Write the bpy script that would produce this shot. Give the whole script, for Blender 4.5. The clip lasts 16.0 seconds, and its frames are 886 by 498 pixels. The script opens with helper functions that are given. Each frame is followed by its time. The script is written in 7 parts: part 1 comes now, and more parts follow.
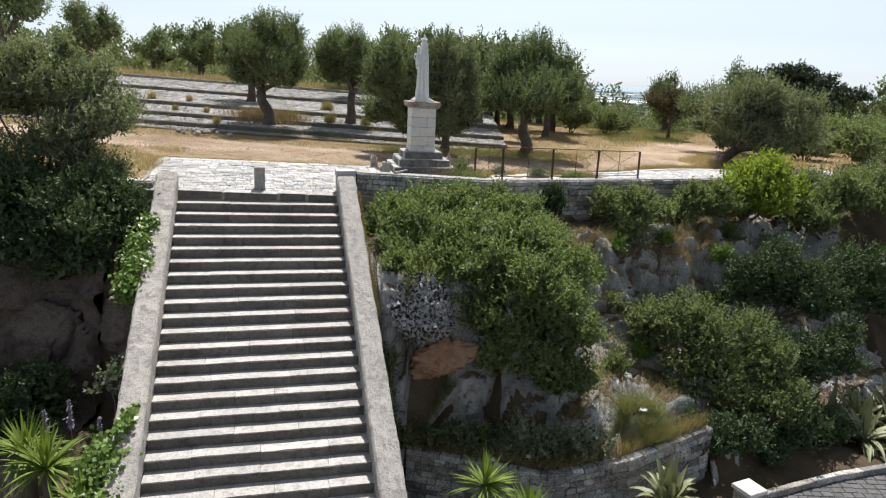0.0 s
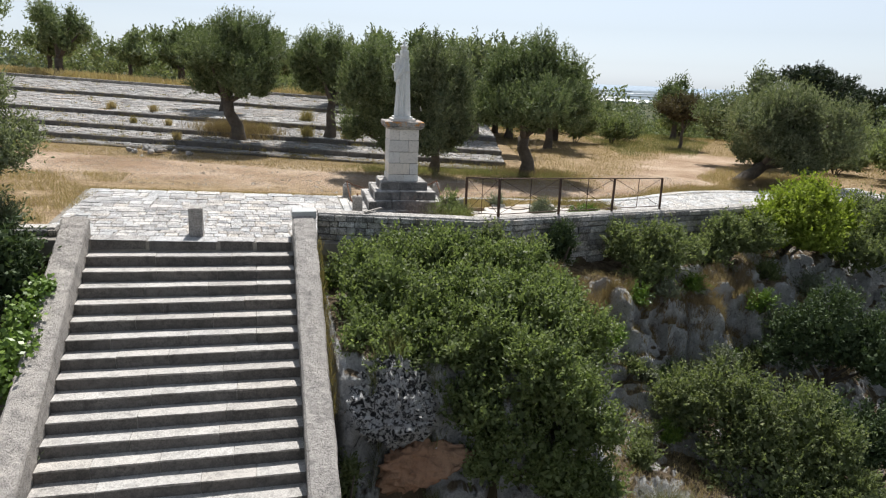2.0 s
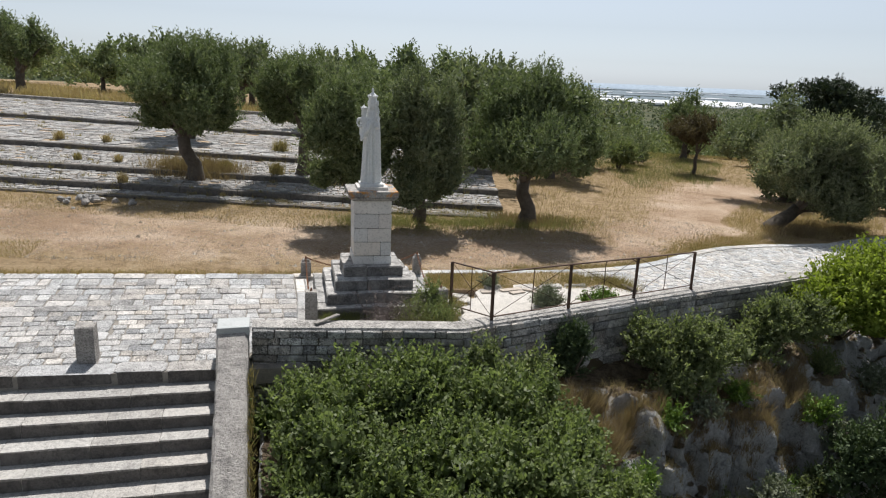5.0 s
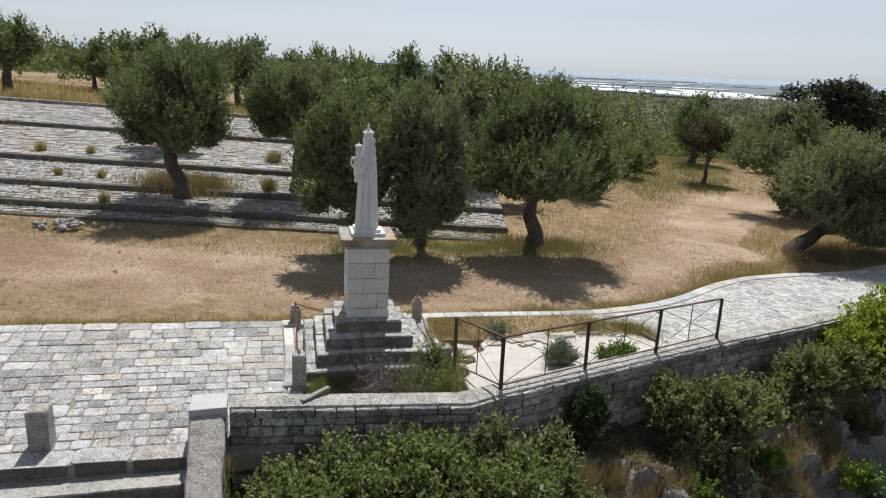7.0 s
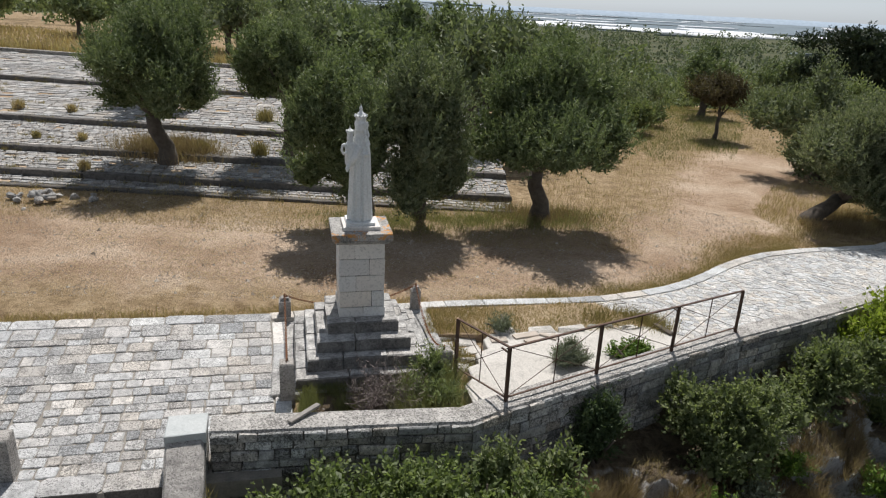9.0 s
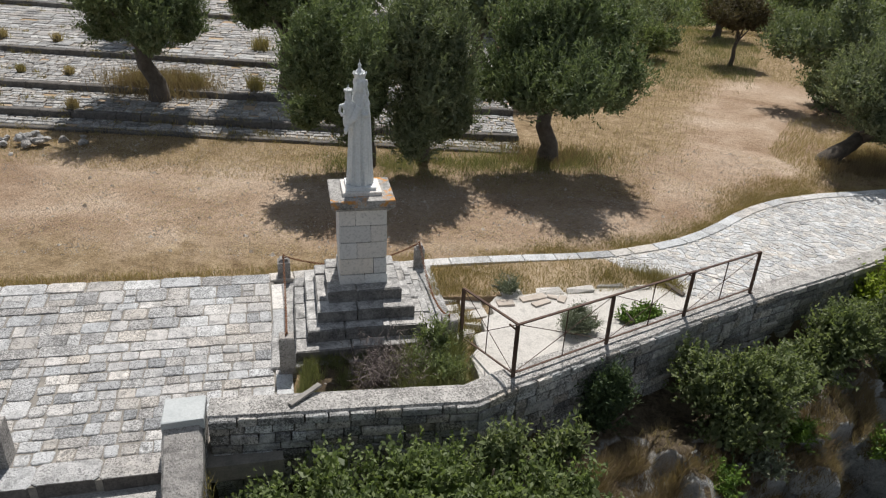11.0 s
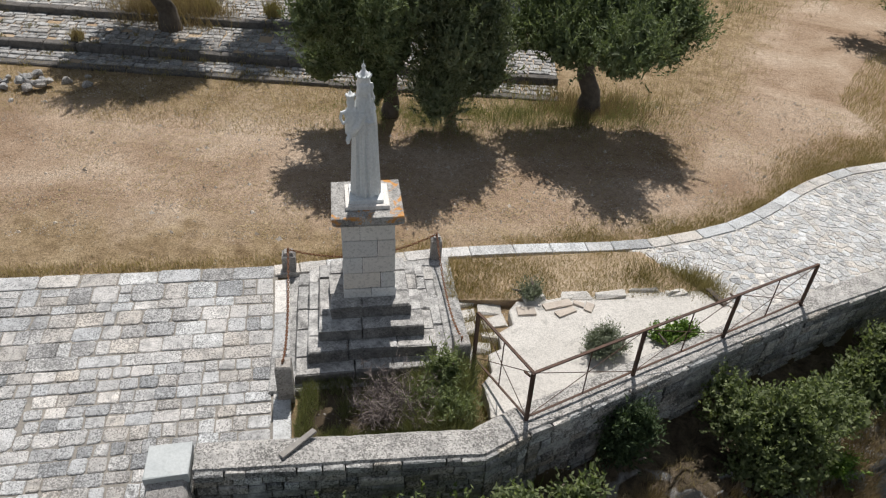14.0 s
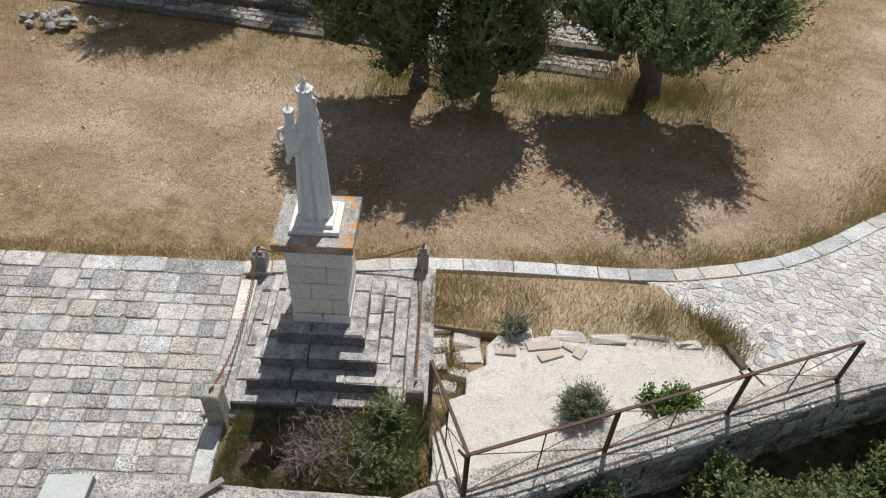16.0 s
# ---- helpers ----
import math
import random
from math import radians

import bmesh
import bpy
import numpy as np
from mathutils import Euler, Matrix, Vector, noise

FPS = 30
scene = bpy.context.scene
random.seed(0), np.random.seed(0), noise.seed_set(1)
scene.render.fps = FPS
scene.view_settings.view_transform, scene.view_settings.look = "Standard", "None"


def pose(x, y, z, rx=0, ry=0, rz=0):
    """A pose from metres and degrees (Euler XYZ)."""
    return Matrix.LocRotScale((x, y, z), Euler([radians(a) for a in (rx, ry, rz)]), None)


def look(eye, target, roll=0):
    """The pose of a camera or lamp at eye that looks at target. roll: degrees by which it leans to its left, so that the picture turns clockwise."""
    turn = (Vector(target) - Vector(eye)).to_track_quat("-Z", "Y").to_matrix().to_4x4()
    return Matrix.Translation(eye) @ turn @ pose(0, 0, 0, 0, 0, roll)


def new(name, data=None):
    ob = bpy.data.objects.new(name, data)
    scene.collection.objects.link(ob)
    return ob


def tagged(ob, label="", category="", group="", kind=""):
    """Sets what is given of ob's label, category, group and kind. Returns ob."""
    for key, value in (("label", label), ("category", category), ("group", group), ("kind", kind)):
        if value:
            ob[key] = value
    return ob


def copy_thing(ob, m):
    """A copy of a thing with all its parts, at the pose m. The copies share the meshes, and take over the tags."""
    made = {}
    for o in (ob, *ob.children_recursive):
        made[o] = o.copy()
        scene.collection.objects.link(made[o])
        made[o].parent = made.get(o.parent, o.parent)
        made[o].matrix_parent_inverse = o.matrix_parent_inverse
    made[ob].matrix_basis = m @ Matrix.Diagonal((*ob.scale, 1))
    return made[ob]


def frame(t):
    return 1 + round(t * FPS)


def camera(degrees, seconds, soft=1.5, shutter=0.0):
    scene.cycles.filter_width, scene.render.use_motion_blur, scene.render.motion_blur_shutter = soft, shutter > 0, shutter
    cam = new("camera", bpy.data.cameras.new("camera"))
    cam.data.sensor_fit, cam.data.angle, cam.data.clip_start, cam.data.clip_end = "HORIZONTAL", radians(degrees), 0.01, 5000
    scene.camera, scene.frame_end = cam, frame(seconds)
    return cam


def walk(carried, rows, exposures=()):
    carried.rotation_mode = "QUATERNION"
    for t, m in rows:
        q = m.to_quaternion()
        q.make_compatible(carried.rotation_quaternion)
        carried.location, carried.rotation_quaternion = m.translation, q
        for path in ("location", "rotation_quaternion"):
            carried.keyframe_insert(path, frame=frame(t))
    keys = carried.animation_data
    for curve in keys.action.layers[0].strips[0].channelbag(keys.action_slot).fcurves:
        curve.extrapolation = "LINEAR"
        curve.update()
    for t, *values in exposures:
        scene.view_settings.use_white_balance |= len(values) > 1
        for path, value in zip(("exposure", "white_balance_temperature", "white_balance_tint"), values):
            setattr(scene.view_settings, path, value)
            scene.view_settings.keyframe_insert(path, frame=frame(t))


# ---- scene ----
from mathutils.bvhtree import BVHTree

cam = camera(65.3, 16.0, soft=1.2)
METRES, EYE, TILT, LEAN, TURN = 17.0, 3.12, -14.0, -2.6, 0.0
ROWS = [
    (0.0, 0.0, 0.0, 0.0, -0.0, 0.0, 0.0),
    (0.5, 0.0041, 0.0534, 0.0159, 0.0, -0.03, 0.0),
    (1.0, 0.0097, 0.1057, 0.0337, 0.01, -0.05, 0.03),
    (1.5, 0.0171, 0.1584, 0.0526, 0.0, -0.06, 0.1),
    (2.0, 0.0225, 0.2074, 0.0745, -0.01, -0.09, 0.16),
    (2.5, 0.0282, 0.2544, 0.0965, -0.03, -0.11, 0.17),
    (3.0, 0.0354, 0.2957, 0.1184, -0.06, -0.15, 0.21),
    (3.5, 0.0399, 0.3331, 0.138, -0.07, -0.17, 0.28),
    (4.0, 0.0424, 0.3666, 0.1574, -0.07, -0.2, 0.26),
    (4.5, 0.0444, 0.3949, 0.1763, -0.09, -0.2, 0.23),
    (5.0, 0.0456, 0.4199, 0.1946, -0.11, -0.2, 0.21),
    (7.5, 0.0407, 0.5176, 0.2748, -0.13, -1.7, -0.05),
    (8.0, 0.0399, 0.5344, 0.2875, -0.14, -2.68, -0.1),
    (8.5, 0.0404, 0.5504, 0.2985, -0.14, -4.18, -0.12),
    (9.0, 0.0416, 0.5652, 0.3098, -0.14, -5.83, -0.09),
    (9.5, 0.0428, 0.5779, 0.3217, -0.11, -7.59, -0.03),
    (10.0, 0.0422, 0.5881, 0.3319, -0.05, -9.33, -0.04),
    (12.5, 0.0385, 0.6387, 0.3917, 1.01, -17.73, -0.35),
    (13.0, 0.0416, 0.6563, 0.4098, 1.64, -19.3, -0.49),
    (13.5, 0.0482, 0.6755, 0.4249, 2.62, -20.76, -0.72),
    (14.0, 0.0572, 0.702, 0.442, 3.71, -22.29, -0.96),
    (14.5, 0.0713, 0.7315, 0.4567, 4.88, -23.88, -1.29),
    (15.0, 0.0892, 0.7613, 0.467, 7.08, -25.46, -1.81),
    (15.5, 0.1112, 0.7902, 0.4764, 9.87, -27.08, -2.51),
    (16.0, 0.1392, 0.8194, 0.4905, 13.04, -28.79, -3.23),
]
walk(cam, [(t, pose(0, 0, EYE, TILT, LEAN, TURN) @ pose(METRES * x, METRES * y, METRES * z, 90 + pitch, roll, yaw)) for t, x, y, z, yaw, pitch, roll in ROWS],
     exposures=((0.0, 0.56), (2.0, 0.43), (5.0, 0.18), (9.0, 0.06), (16.0, 0.0)))

# ---------------------------------------------------------------- world and light
SUN_EL, SUN_AZ = 61.0, 2.0            # degrees above the horizon; degrees from +y towards +x
world = bpy.data.worlds.new("sky")
scene.world = world
world.use_nodes = True
wn = world.node_tree.nodes
sky = wn.new("ShaderNodeTexSky")
sky.sky_type = "NISHITA"
sky.sun_disc = False
sky.sun_elevation = radians(SUN_EL)
sky.sun_rotation = radians(SUN_AZ)
sky.altitude = 100
sky.air_density, sky.dust_density, sky.ozone_density = 1.0, 0.5, 1.4
pale = wn.new("ShaderNodeHueSaturation")      # summer haze washes the sky's colour out
pale.inputs["Saturation"].default_value = 0.22
world.node_tree.links.new(sky.outputs[0], pale.inputs["Color"])
tint = wn.new("ShaderNodeMix")
tint.data_type, tint.blend_type = "RGBA", "MULTIPLY"
tint.inputs[0].default_value = 1.0
tint.inputs[7].default_value = (0.90, 0.985, 1.10, 1)
world.node_tree.links.new(pale.outputs[0], tint.inputs[6])
world.node_tree.links.new(tint.outputs[2], wn["Background"].inputs[0])
wn["Background"].inputs[1].default_value = 0.085
sun = new("sun", bpy.data.lights.new("sun", "SUN"))
sun.data.energy, sun.data.angle, sun.data.color = 5.0, radians(0.55), (1.0, 0.965, 0.93)
ca, sa = math.cos(radians(SUN_EL)), math.sin(radians(SUN_EL))
sun.matrix_world = look((0, 0, 0), (-ca * math.sin(radians(SUN_AZ)), -ca * math.cos(radians(SUN_AZ)), -sa))
sun.location = (0, 30, 40)


# ---------------------------------------------------------------- materials
def nodes_of(name):
    m = bpy.data.materials.new(name)
    m.use_nodes = True
    t = m.node_tree
    return m, t.nodes, t.links, t.nodes["Principled BSDF"]


def ramp(n, links, src, stops):
    r = n.new("ShaderNodeValToRGB")
    while len(r.color_ramp.elements) < len(stops):
        r.color_ramp.elements.new(0.5)
    for el, (p, c) in zip(r.color_ramp.elements, stops):
        el.position, el.color = p, (*c, 1)
    links.new(src, r.inputs[0])
    return r.outputs[0]


def noise_tex(n, links, vec, scale, detail=6.0, rough=0.6, dist=0.0):
    t = n.new("ShaderNodeTexNoise")
    t.inputs["Scale"].default_value, t.inputs["Detail"].default_value = scale, detail
    t.inputs["Roughness"].default_value, t.inputs["Distortion"].default_value = rough, dist
    links.new(vec, t.inputs["Vector"])
    return t.outputs["Fac"]


def mixc(n, links, fac, a, b, mode="MIX"):
    m = n.new("ShaderNodeMix")
    m.data_type, m.blend_type = "RGBA", mode
    for sock, v in ((m.inputs[0], fac), (m.inputs[6], a), (m.inputs[7], b)):
        if isinstance(v, (int, float)):
            sock.default_value = v
        elif isinstance(v, tuple):
            sock.default_value = (*v, 1)
        else:
            links.new(v, sock)
    return m.outputs[2]


def mathn(n, links, op, a, b=0.0, clamp=False):
    m = n.new("ShaderNodeMath")
    m.operation, m.use_clamp = op, clamp
    for sock, v in zip(m.inputs, (a, b)):
        if isinstance(v, (int, float)):
            sock.default_value = v
        else:
            links.new(v, sock)
    return m.outputs[0]


def random_of(n, links):
    """One random value for each object and each loose island in it."""
    o, g = n.new("ShaderNodeObjectInfo"), n.new("ShaderNodeNewGeometry")
    return mathn(n, links, "FRACT", mathn(n, links, "ADD", o.outputs["Random"], g.outputs["Random Per Island"]))


def bump(n, links, bsdf, height, strength, dist=0.02):
    b = n.new("ShaderNodeBump")
    b.inputs["Strength"].default_value, b.inputs["Distance"].default_value = strength, dist
    links.new(height, b.inputs["Height"])
    links.new(b.outputs[0], bsdf.inputs["Normal"])


def stone(name, light, mid, dark, stain=0.5, grain=30.0, relief=0.5, lichen=None, vary=0.5, pit=0.0):
    """Weathered limestone: each piece its own tone, blotches, dark crust in patches and pits."""
    m, n, l, b = nodes_of(name)
    pos = n.new("ShaderNodeNewGeometry").outputs["Position"]
    rnd = random_of(n, l)
    tone = ramp(n, l, rnd, [(0.0, mid), (0.35, tuple(0.5 * (a + c) for a, c in zip(mid, light))), (0.8, light), (1.0, tuple(min(0.8, c * 1.12) for c in light))])
    other = mathn(n, l, "FRACT", mathn(n, l, "MULTIPLY", rnd, 7.31))
    tone = mixc(n, l, vary, tone, ramp(n, l, other, [(0.0, (0.93, 0.98, 1.03)), (0.45, (1.0, 1.0, 1.0)), (0.8, (1.03, 0.99, 0.95)), (1.0, (1.08, 0.98, 0.86))]), "MULTIPLY")
    big = noise_tex(n, l, pos, 1.3, 5, 0.6)
    fine = noise_tex(n, l, pos, grain, 8, 0.7)
    blot = noise_tex(n, l, pos, 6.0, 8, 0.68, 0.4)
    flat = mixc(n, l, 1.0 - vary, tone, light)
    c = mixc(n, l, ramp(n, l, big, [(0.35, (0, 0, 0)), (0.7, (1, 1, 1))]), flat, mixc(n, l, 0.55, flat, mid))
    crust = ramp(n, l, blot, [(0.62 - 0.3 * stain, (0, 0, 0)), (0.74 - 0.15 * stain, (1, 1, 1))])
    c = mixc(n, l, mathn(n, l, "MULTIPLY", crust, 0.35 + 0.5 * stain), c, dark)
    pits = ramp(n, l, fine, [(0.33, (0.55, 0.55, 0.55)), (0.5, (1, 1, 1))])
    c = mixc(n, l, 0.75, c, pits, "MULTIPLY")
    if pit:
        holes = noise_tex(n, l, pos, 38.0, 4, 0.62, 0.5)
        zone = noise_tex(n, l, pos, 3.0, 4, 0.6)
        h = mathn(n, l, "ADD", holes, mathn(n, l, "MULTIPLY", mathn(n, l, "SUBTRACT", zone, 0.5), 0.45))
        h = mathn(n, l, "ADD", h, mathn(n, l, "MULTIPLY", mathn(n, l, "SUBTRACT", mathn(n, l, "FRACT", mathn(n, l, "MULTIPLY", rnd, 13.7)), 0.5), 0.12))
        c = mixc(n, l, pit, c, ramp(n, l, h, [(0.40, (0.18, 0.18, 0.175)), (0.5, (1, 1, 1))]), "MULTIPLY")
    if lichen:
        sp = noise_tex(n, l, pos, 4.0, 7, 0.7, 0.6)
        c = mixc(n, l, mathn(n, l, "MULTIPLY", ramp(n, l, sp, [(0.56, (0, 0, 0)), (0.62, (1, 1, 1))]), 0.85), c, lichen)
    l.new(c, b.inputs["Base Color"])
    b.inputs["Roughness"].default_value = 0.92
    b.inputs["Specular IOR Level"].default_value = 0.2
    bump(n, l, b, mathn(n, l, "ADD", fine, mathn(n, l, "MULTIPLY", blot, 1.5)), relief, 0.025)
    return m


def leafy(name, dark, mid, light, under=None, trans=0.25, gloss=0.65):
    """Leaves: each leaf its own green, a lighter one where it is young, some light through it."""
    m, n, l, b = nodes_of(name)
    g = n.new("ShaderNodeNewGeometry")
    pos = n.new("ShaderNodeTexCoord").outputs["Object"]
    c = ramp(n, l, g.outputs["Random Per Island"], [(0.0, dark), (0.45, mid), (0.85, light), (1.0, under or light)])
    clump = noise_tex(n, l, pos, 1.1, 4, 0.6)
    c = mixc(n, l, ramp(n, l, clump, [(0.35, (0, 0, 0)), (0.65, (1, 1, 1))]), c, mixc(n, l, 0.45, c, light))
    o = n.new("ShaderNodeObjectInfo").outputs["Random"]
    c = mixc(n, l, mathn(n, l, "MULTIPLY", o, 0.25), c, dark)
    l.new(c, b.inputs["Base Color"])
    b.inputs["Roughness"].default_value = gloss
    b.inputs["Specular IOR Level"].default_value = 0.4 if gloss < 0.5 else 0.25
    t = n.new("ShaderNodeBsdfTranslucent")
    l.new(mixc(n, l, 1.0, c, (1.0, 1.08, 0.62), "MULTIPLY"), t.inputs[0])
    mix = n.new("ShaderNodeMixShader")
    mix.inputs[0].default_value = trans
    l.new(b.outputs[0], mix.inputs[1])
    l.new(t.outputs[0], mix.inputs[2])
    l.new(mix.outputs[0], n["Material Output"].inputs[0])
    return m


def plain(name, a, b2, scale, rough=0.8, metal=0.0, relief=0.2, grain=40.0):
    m, n, l, b = nodes_of(name)
    pos = n.new("ShaderNodeNewGeometry").outputs["Position"]
    f = noise_tex(n, l, pos, scale, 6, 0.65)
    fine = noise_tex(n, l, pos, grain, 6, 0.7)
    c = ramp(n, l, f, [(0.3, a), (0.7, b2)])
    c = mixc(n, l, 0.5, c, ramp(n, l, fine, [(0.3, (0.6, 0.6, 0.6)), (0.6, (1, 1, 1))]), "MULTIPLY")
    l.new(c, b.inputs["Base Color"])
    b.inputs["Roughness"].default_value, b.inputs["Metallic"].default_value = rough, metal
    bump(n, l, b, fine, relief, 0.01)
    return m


def soil(name, a, b2, c3, pebble, grass_tint, big=0.25):
    """Trodden earth: pale dust, darker crumbs, pebbles and the straw that lies on it."""
    m, n, l, b = nodes_of(name)
    pos = n.new("ShaderNodeNewGeometry").outputs["Position"]
    f1, f2 = noise_tex(n, l, pos, big, 6, 0.6, 0.4), noise_tex(n, l, pos, 2.4, 8, 0.7)
    f3, f4 = noise_tex(n, l, pos, 28.0, 8, 0.75), noise_tex(n, l, pos, 0.55, 7, 0.65, 0.8)
    c = ramp(n, l, f1, [(0.36, a), (0.5, b2), (0.66, c3)])
    c = mixc(n, l, ramp(n, l, f2, [(0.4, (0, 0, 0)), (0.72, (0.6, 0.6, 0.6))]), c, b2)
    c = mixc(n, l, ramp(n, l, f4, [(0.5, (0, 0, 0)), (0.68, (0.8, 0.8, 0.8))]), c, grass_tint)
    v = n.new("ShaderNodeTexVoronoi")
    v.inputs["Scale"].default_value = 16.0
    l.new(pos, v.inputs["Vector"])
    stones = ramp(n, l, v.outputs["Distance"], [(0.18, (1, 1, 1)), (0.3, (0, 0, 0))])
    some = ramp(n, l, noise_tex(n, l, pos, 5.0, 3), [(0.56, (0, 0, 0)), (0.64, (1, 1, 1))])
    peb = mathn(n, l, "MULTIPLY", stones, some)
    c = mixc(n, l, peb, c, pebble)
    c = mixc(n, l, 0.8, c, ramp(n, l, f3, [(0.3, (0.55, 0.55, 0.55)), (0.58, (1, 1, 1))]), "MULTIPLY")
    l.new(c, b.inputs["Base Color"])
    b.inputs["Roughness"].default_value = 0.95
    b.inputs["Specular IOR Level"].default_value = 0.1
    bump(n, l, b, mathn(n, l, "ADD", mathn(n, l, "ADD", f3, f2), peb), 0.6, 0.03)
    return m


def pitted():
    """Old limestone eaten into holes by the rain: pale skin, black pits a few centimetres wide."""
    m, n, l, b = nodes_of("pitted_rock")
    pos = n.new("ShaderNodeNewGeometry").outputs["Position"]
    big, hole = noise_tex(n, l, pos, 1.6, 5, 0.6, 0.3), noise_tex(n, l, pos, 13.0, 4, 0.55, 0.8)
    fine = noise_tex(n, l, pos, 45.0, 6, 0.7)
    h = mathn(n, l, "ADD", hole, mathn(n, l, "MULTIPLY", mathn(n, l, "SUBTRACT", big, 0.5), 0.35))
    c = ramp(n, l, h, [(0.40, (0.035, 0.035, 0.037)), (0.46, (0.22, 0.217, 0.215)), (0.52, (0.60, 0.59, 0.58)), (0.75, (0.72, 0.71, 0.70))])
    c = mixc(n, l, 0.6, c, ramp(n, l, fine, [(0.32, (0.5, 0.5, 0.5)), (0.55, (1, 1, 1))]), "MULTIPLY")
    l.new(c, b.inputs["Base Color"])
    b.inputs["Roughness"].default_value = 0.95
    b.inputs["Specular IOR Level"].default_value = 0.15
    bump(n, l, b, mathn(n, l, "ADD", mathn(n, l, "MULTIPLY", h, 3.0), fine), 1.0, 0.06)
    return m


M_PAVE = stone("paving_stone", (0.72, 0.70, 0.675), (0.42, 0.415, 0.41), (0.13, 0.13, 0.125), 0.5, 40, 1.0, vary=0.85, pit=0.66)
M_STEP = stone("step_stone", (0.55, 0.53, 0.495), (0.44, 0.42, 0.395), (0.15, 0.145, 0.138), 0.45, 26, 0.8, pit=0.35)
M_WALL = stone("wall_stone", (0.72, 0.70, 0.66), (0.30, 0.293, 0.28), (0.06, 0.06, 0.058), 0.62, 26, 1.0, vary=0.95, pit=0.8)
M_COPE = stone("coping_mortar", (0.64, 0.615, 0.58), (0.46, 0.44, 0.415), (0.13, 0.128, 0.12), 0.55, 40, 1.0, pit=0.75)
M_PARA = stone("parapet_render", (0.50, 0.47, 0.435), (0.36, 0.338, 0.315), (0.11, 0.106, 0.10), 0.5, 36, 1.0, pit=0.55)
M_PED = stone("pedestal_stone", (0.72, 0.69, 0.645), (0.62, 0.585, 0.545), (0.36, 0.35, 0.33), 0.1, 26, 0.35, vary=0.8)
M_PSTEP = stone("pedestal_step_stone", (0.62, 0.60, 0.57), (0.42, 0.41, 0.395), (0.06, 0.06, 0.06), 0.66, 26, 0.8, pit=0.4)
M_CAP = stone("cap_stone", (0.50, 0.485, 0.455), (0.38, 0.365, 0.345), (0.09, 0.09, 0.088), 0.6, 26, 0.7, pit=0.4, lichen=(0.55, 0.24, 0.04))
M_CAPGREY = plain("smooth_grey_slab", (0.40, 0.42, 0.415), (0.47, 0.485, 0.475), 3.0, 0.8, 0, 0.15, 30)
M_STATUE = plain("statue_marble", (0.66, 0.68, 0.67), (0.76, 0.77, 0.755), 4.0, 0.6, 0, 0.08, 30)
M_PATH = stone("path_stone", (0.70, 0.69, 0.67), (0.46, 0.455, 0.445), (0.2, 0.2, 0.19), 0.38, 34, 0.8, vary=0.9, pit=0.5)
M_TERR = stone("terrace_stone", (0.60, 0.58, 0.55), (0.33, 0.318, 0.305), (0.11, 0.11, 0.105), 0.6, 26, 0.8, vary=0.8, pit=0.7)
M_PITTED = pitted()
# brown rock, darkened so that the shade under the bushes is in its colour
M_SHADEBROWN = stone("shaded_brown_rock", (0.17, 0.135, 0.115), (0.11, 0.085, 0.072), (0.04, 0.035, 0.032), 0.5, 10, 0.9, vary=0.2, pit=0.4)
M_REDROCK = stone("ochre_rock", (0.36, 0.23, 0.15), (0.28, 0.13, 0.07), (0.12, 0.08, 0.06), 0.4, 10, 0.9, vary=0.2)
M_JOINT = plain("joint_sand", (0.085, 0.078, 0.07), (0.16, 0.145, 0.125), 5.0, 0.95, 0, 0.4)
M_SLAB = stone("concrete_slab", (0.66, 0.625, 0.575), (0.50, 0.47, 0.425), (0.27, 0.255, 0.23), 0.35, 45, 0.7, vary=0.2, pit=0.2)
M_BED = plain("paving_joint_sand", (0.18, 0.165, 0.145), (0.30, 0.275, 0.235), 5.0, 0.95, 0, 0.4)
M_EARTH = soil("trodden_earth", (0.34, 0.245, 0.16), (0.44, 0.335, 0.235), (0.52, 0.42, 0.31), (0.55, 0.50, 0.43), (0.36, 0.25, 0.12))
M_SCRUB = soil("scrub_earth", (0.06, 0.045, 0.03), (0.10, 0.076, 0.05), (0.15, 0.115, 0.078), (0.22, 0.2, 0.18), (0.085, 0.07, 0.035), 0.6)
# bluish distance haze is put into the plain's colours
M_PLAIN = soil("hazed_far_plain", (0.13, 0.17, 0.19), (0.18, 0.22, 0.25), (0.25, 0.285, 0.31), (0.2, 0.23, 0.25), (0.14, 0.18, 0.20), 0.006)
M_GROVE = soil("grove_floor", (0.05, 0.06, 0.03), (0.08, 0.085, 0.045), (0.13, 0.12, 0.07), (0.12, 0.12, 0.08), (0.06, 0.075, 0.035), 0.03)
# hill tone carries the haze itself
M_HAZE = plain("hazed_far_hills", (0.30, 0.37, 0.45), (0.33, 0.40, 0.47), 0.01, 1.0, 0, 0.0, 0.05)
M_GLASSHOUSE = plain("plastic_sheeting", (0.7, 0.72, 0.75), (0.8, 0.8, 0.8), 0.05, 0.5, 0, 0.0, 1.0)
M_IRON = plain("rusty_iron", (0.055, 0.035, 0.028), (0.12, 0.065, 0.04), 6.0, 0.75, 0.3, 0.4, 60)
M_CHAIN = plain("rusty_chain", (0.16, 0.07, 0.035), (0.25, 0.12, 0.06), 9.0, 0.8, 0.4, 0.4, 60)
M_PLANK = plain("grey_plank", (0.20, 0.18, 0.16), (0.32, 0.30, 0.27), 6.0, 0.85, 0, 0.5, 50)
M_TILE = plain("broken_tile", (0.42, 0.36, 0.30), (0.52, 0.45, 0.38), 8.0, 0.85, 0, 0.4, 40)
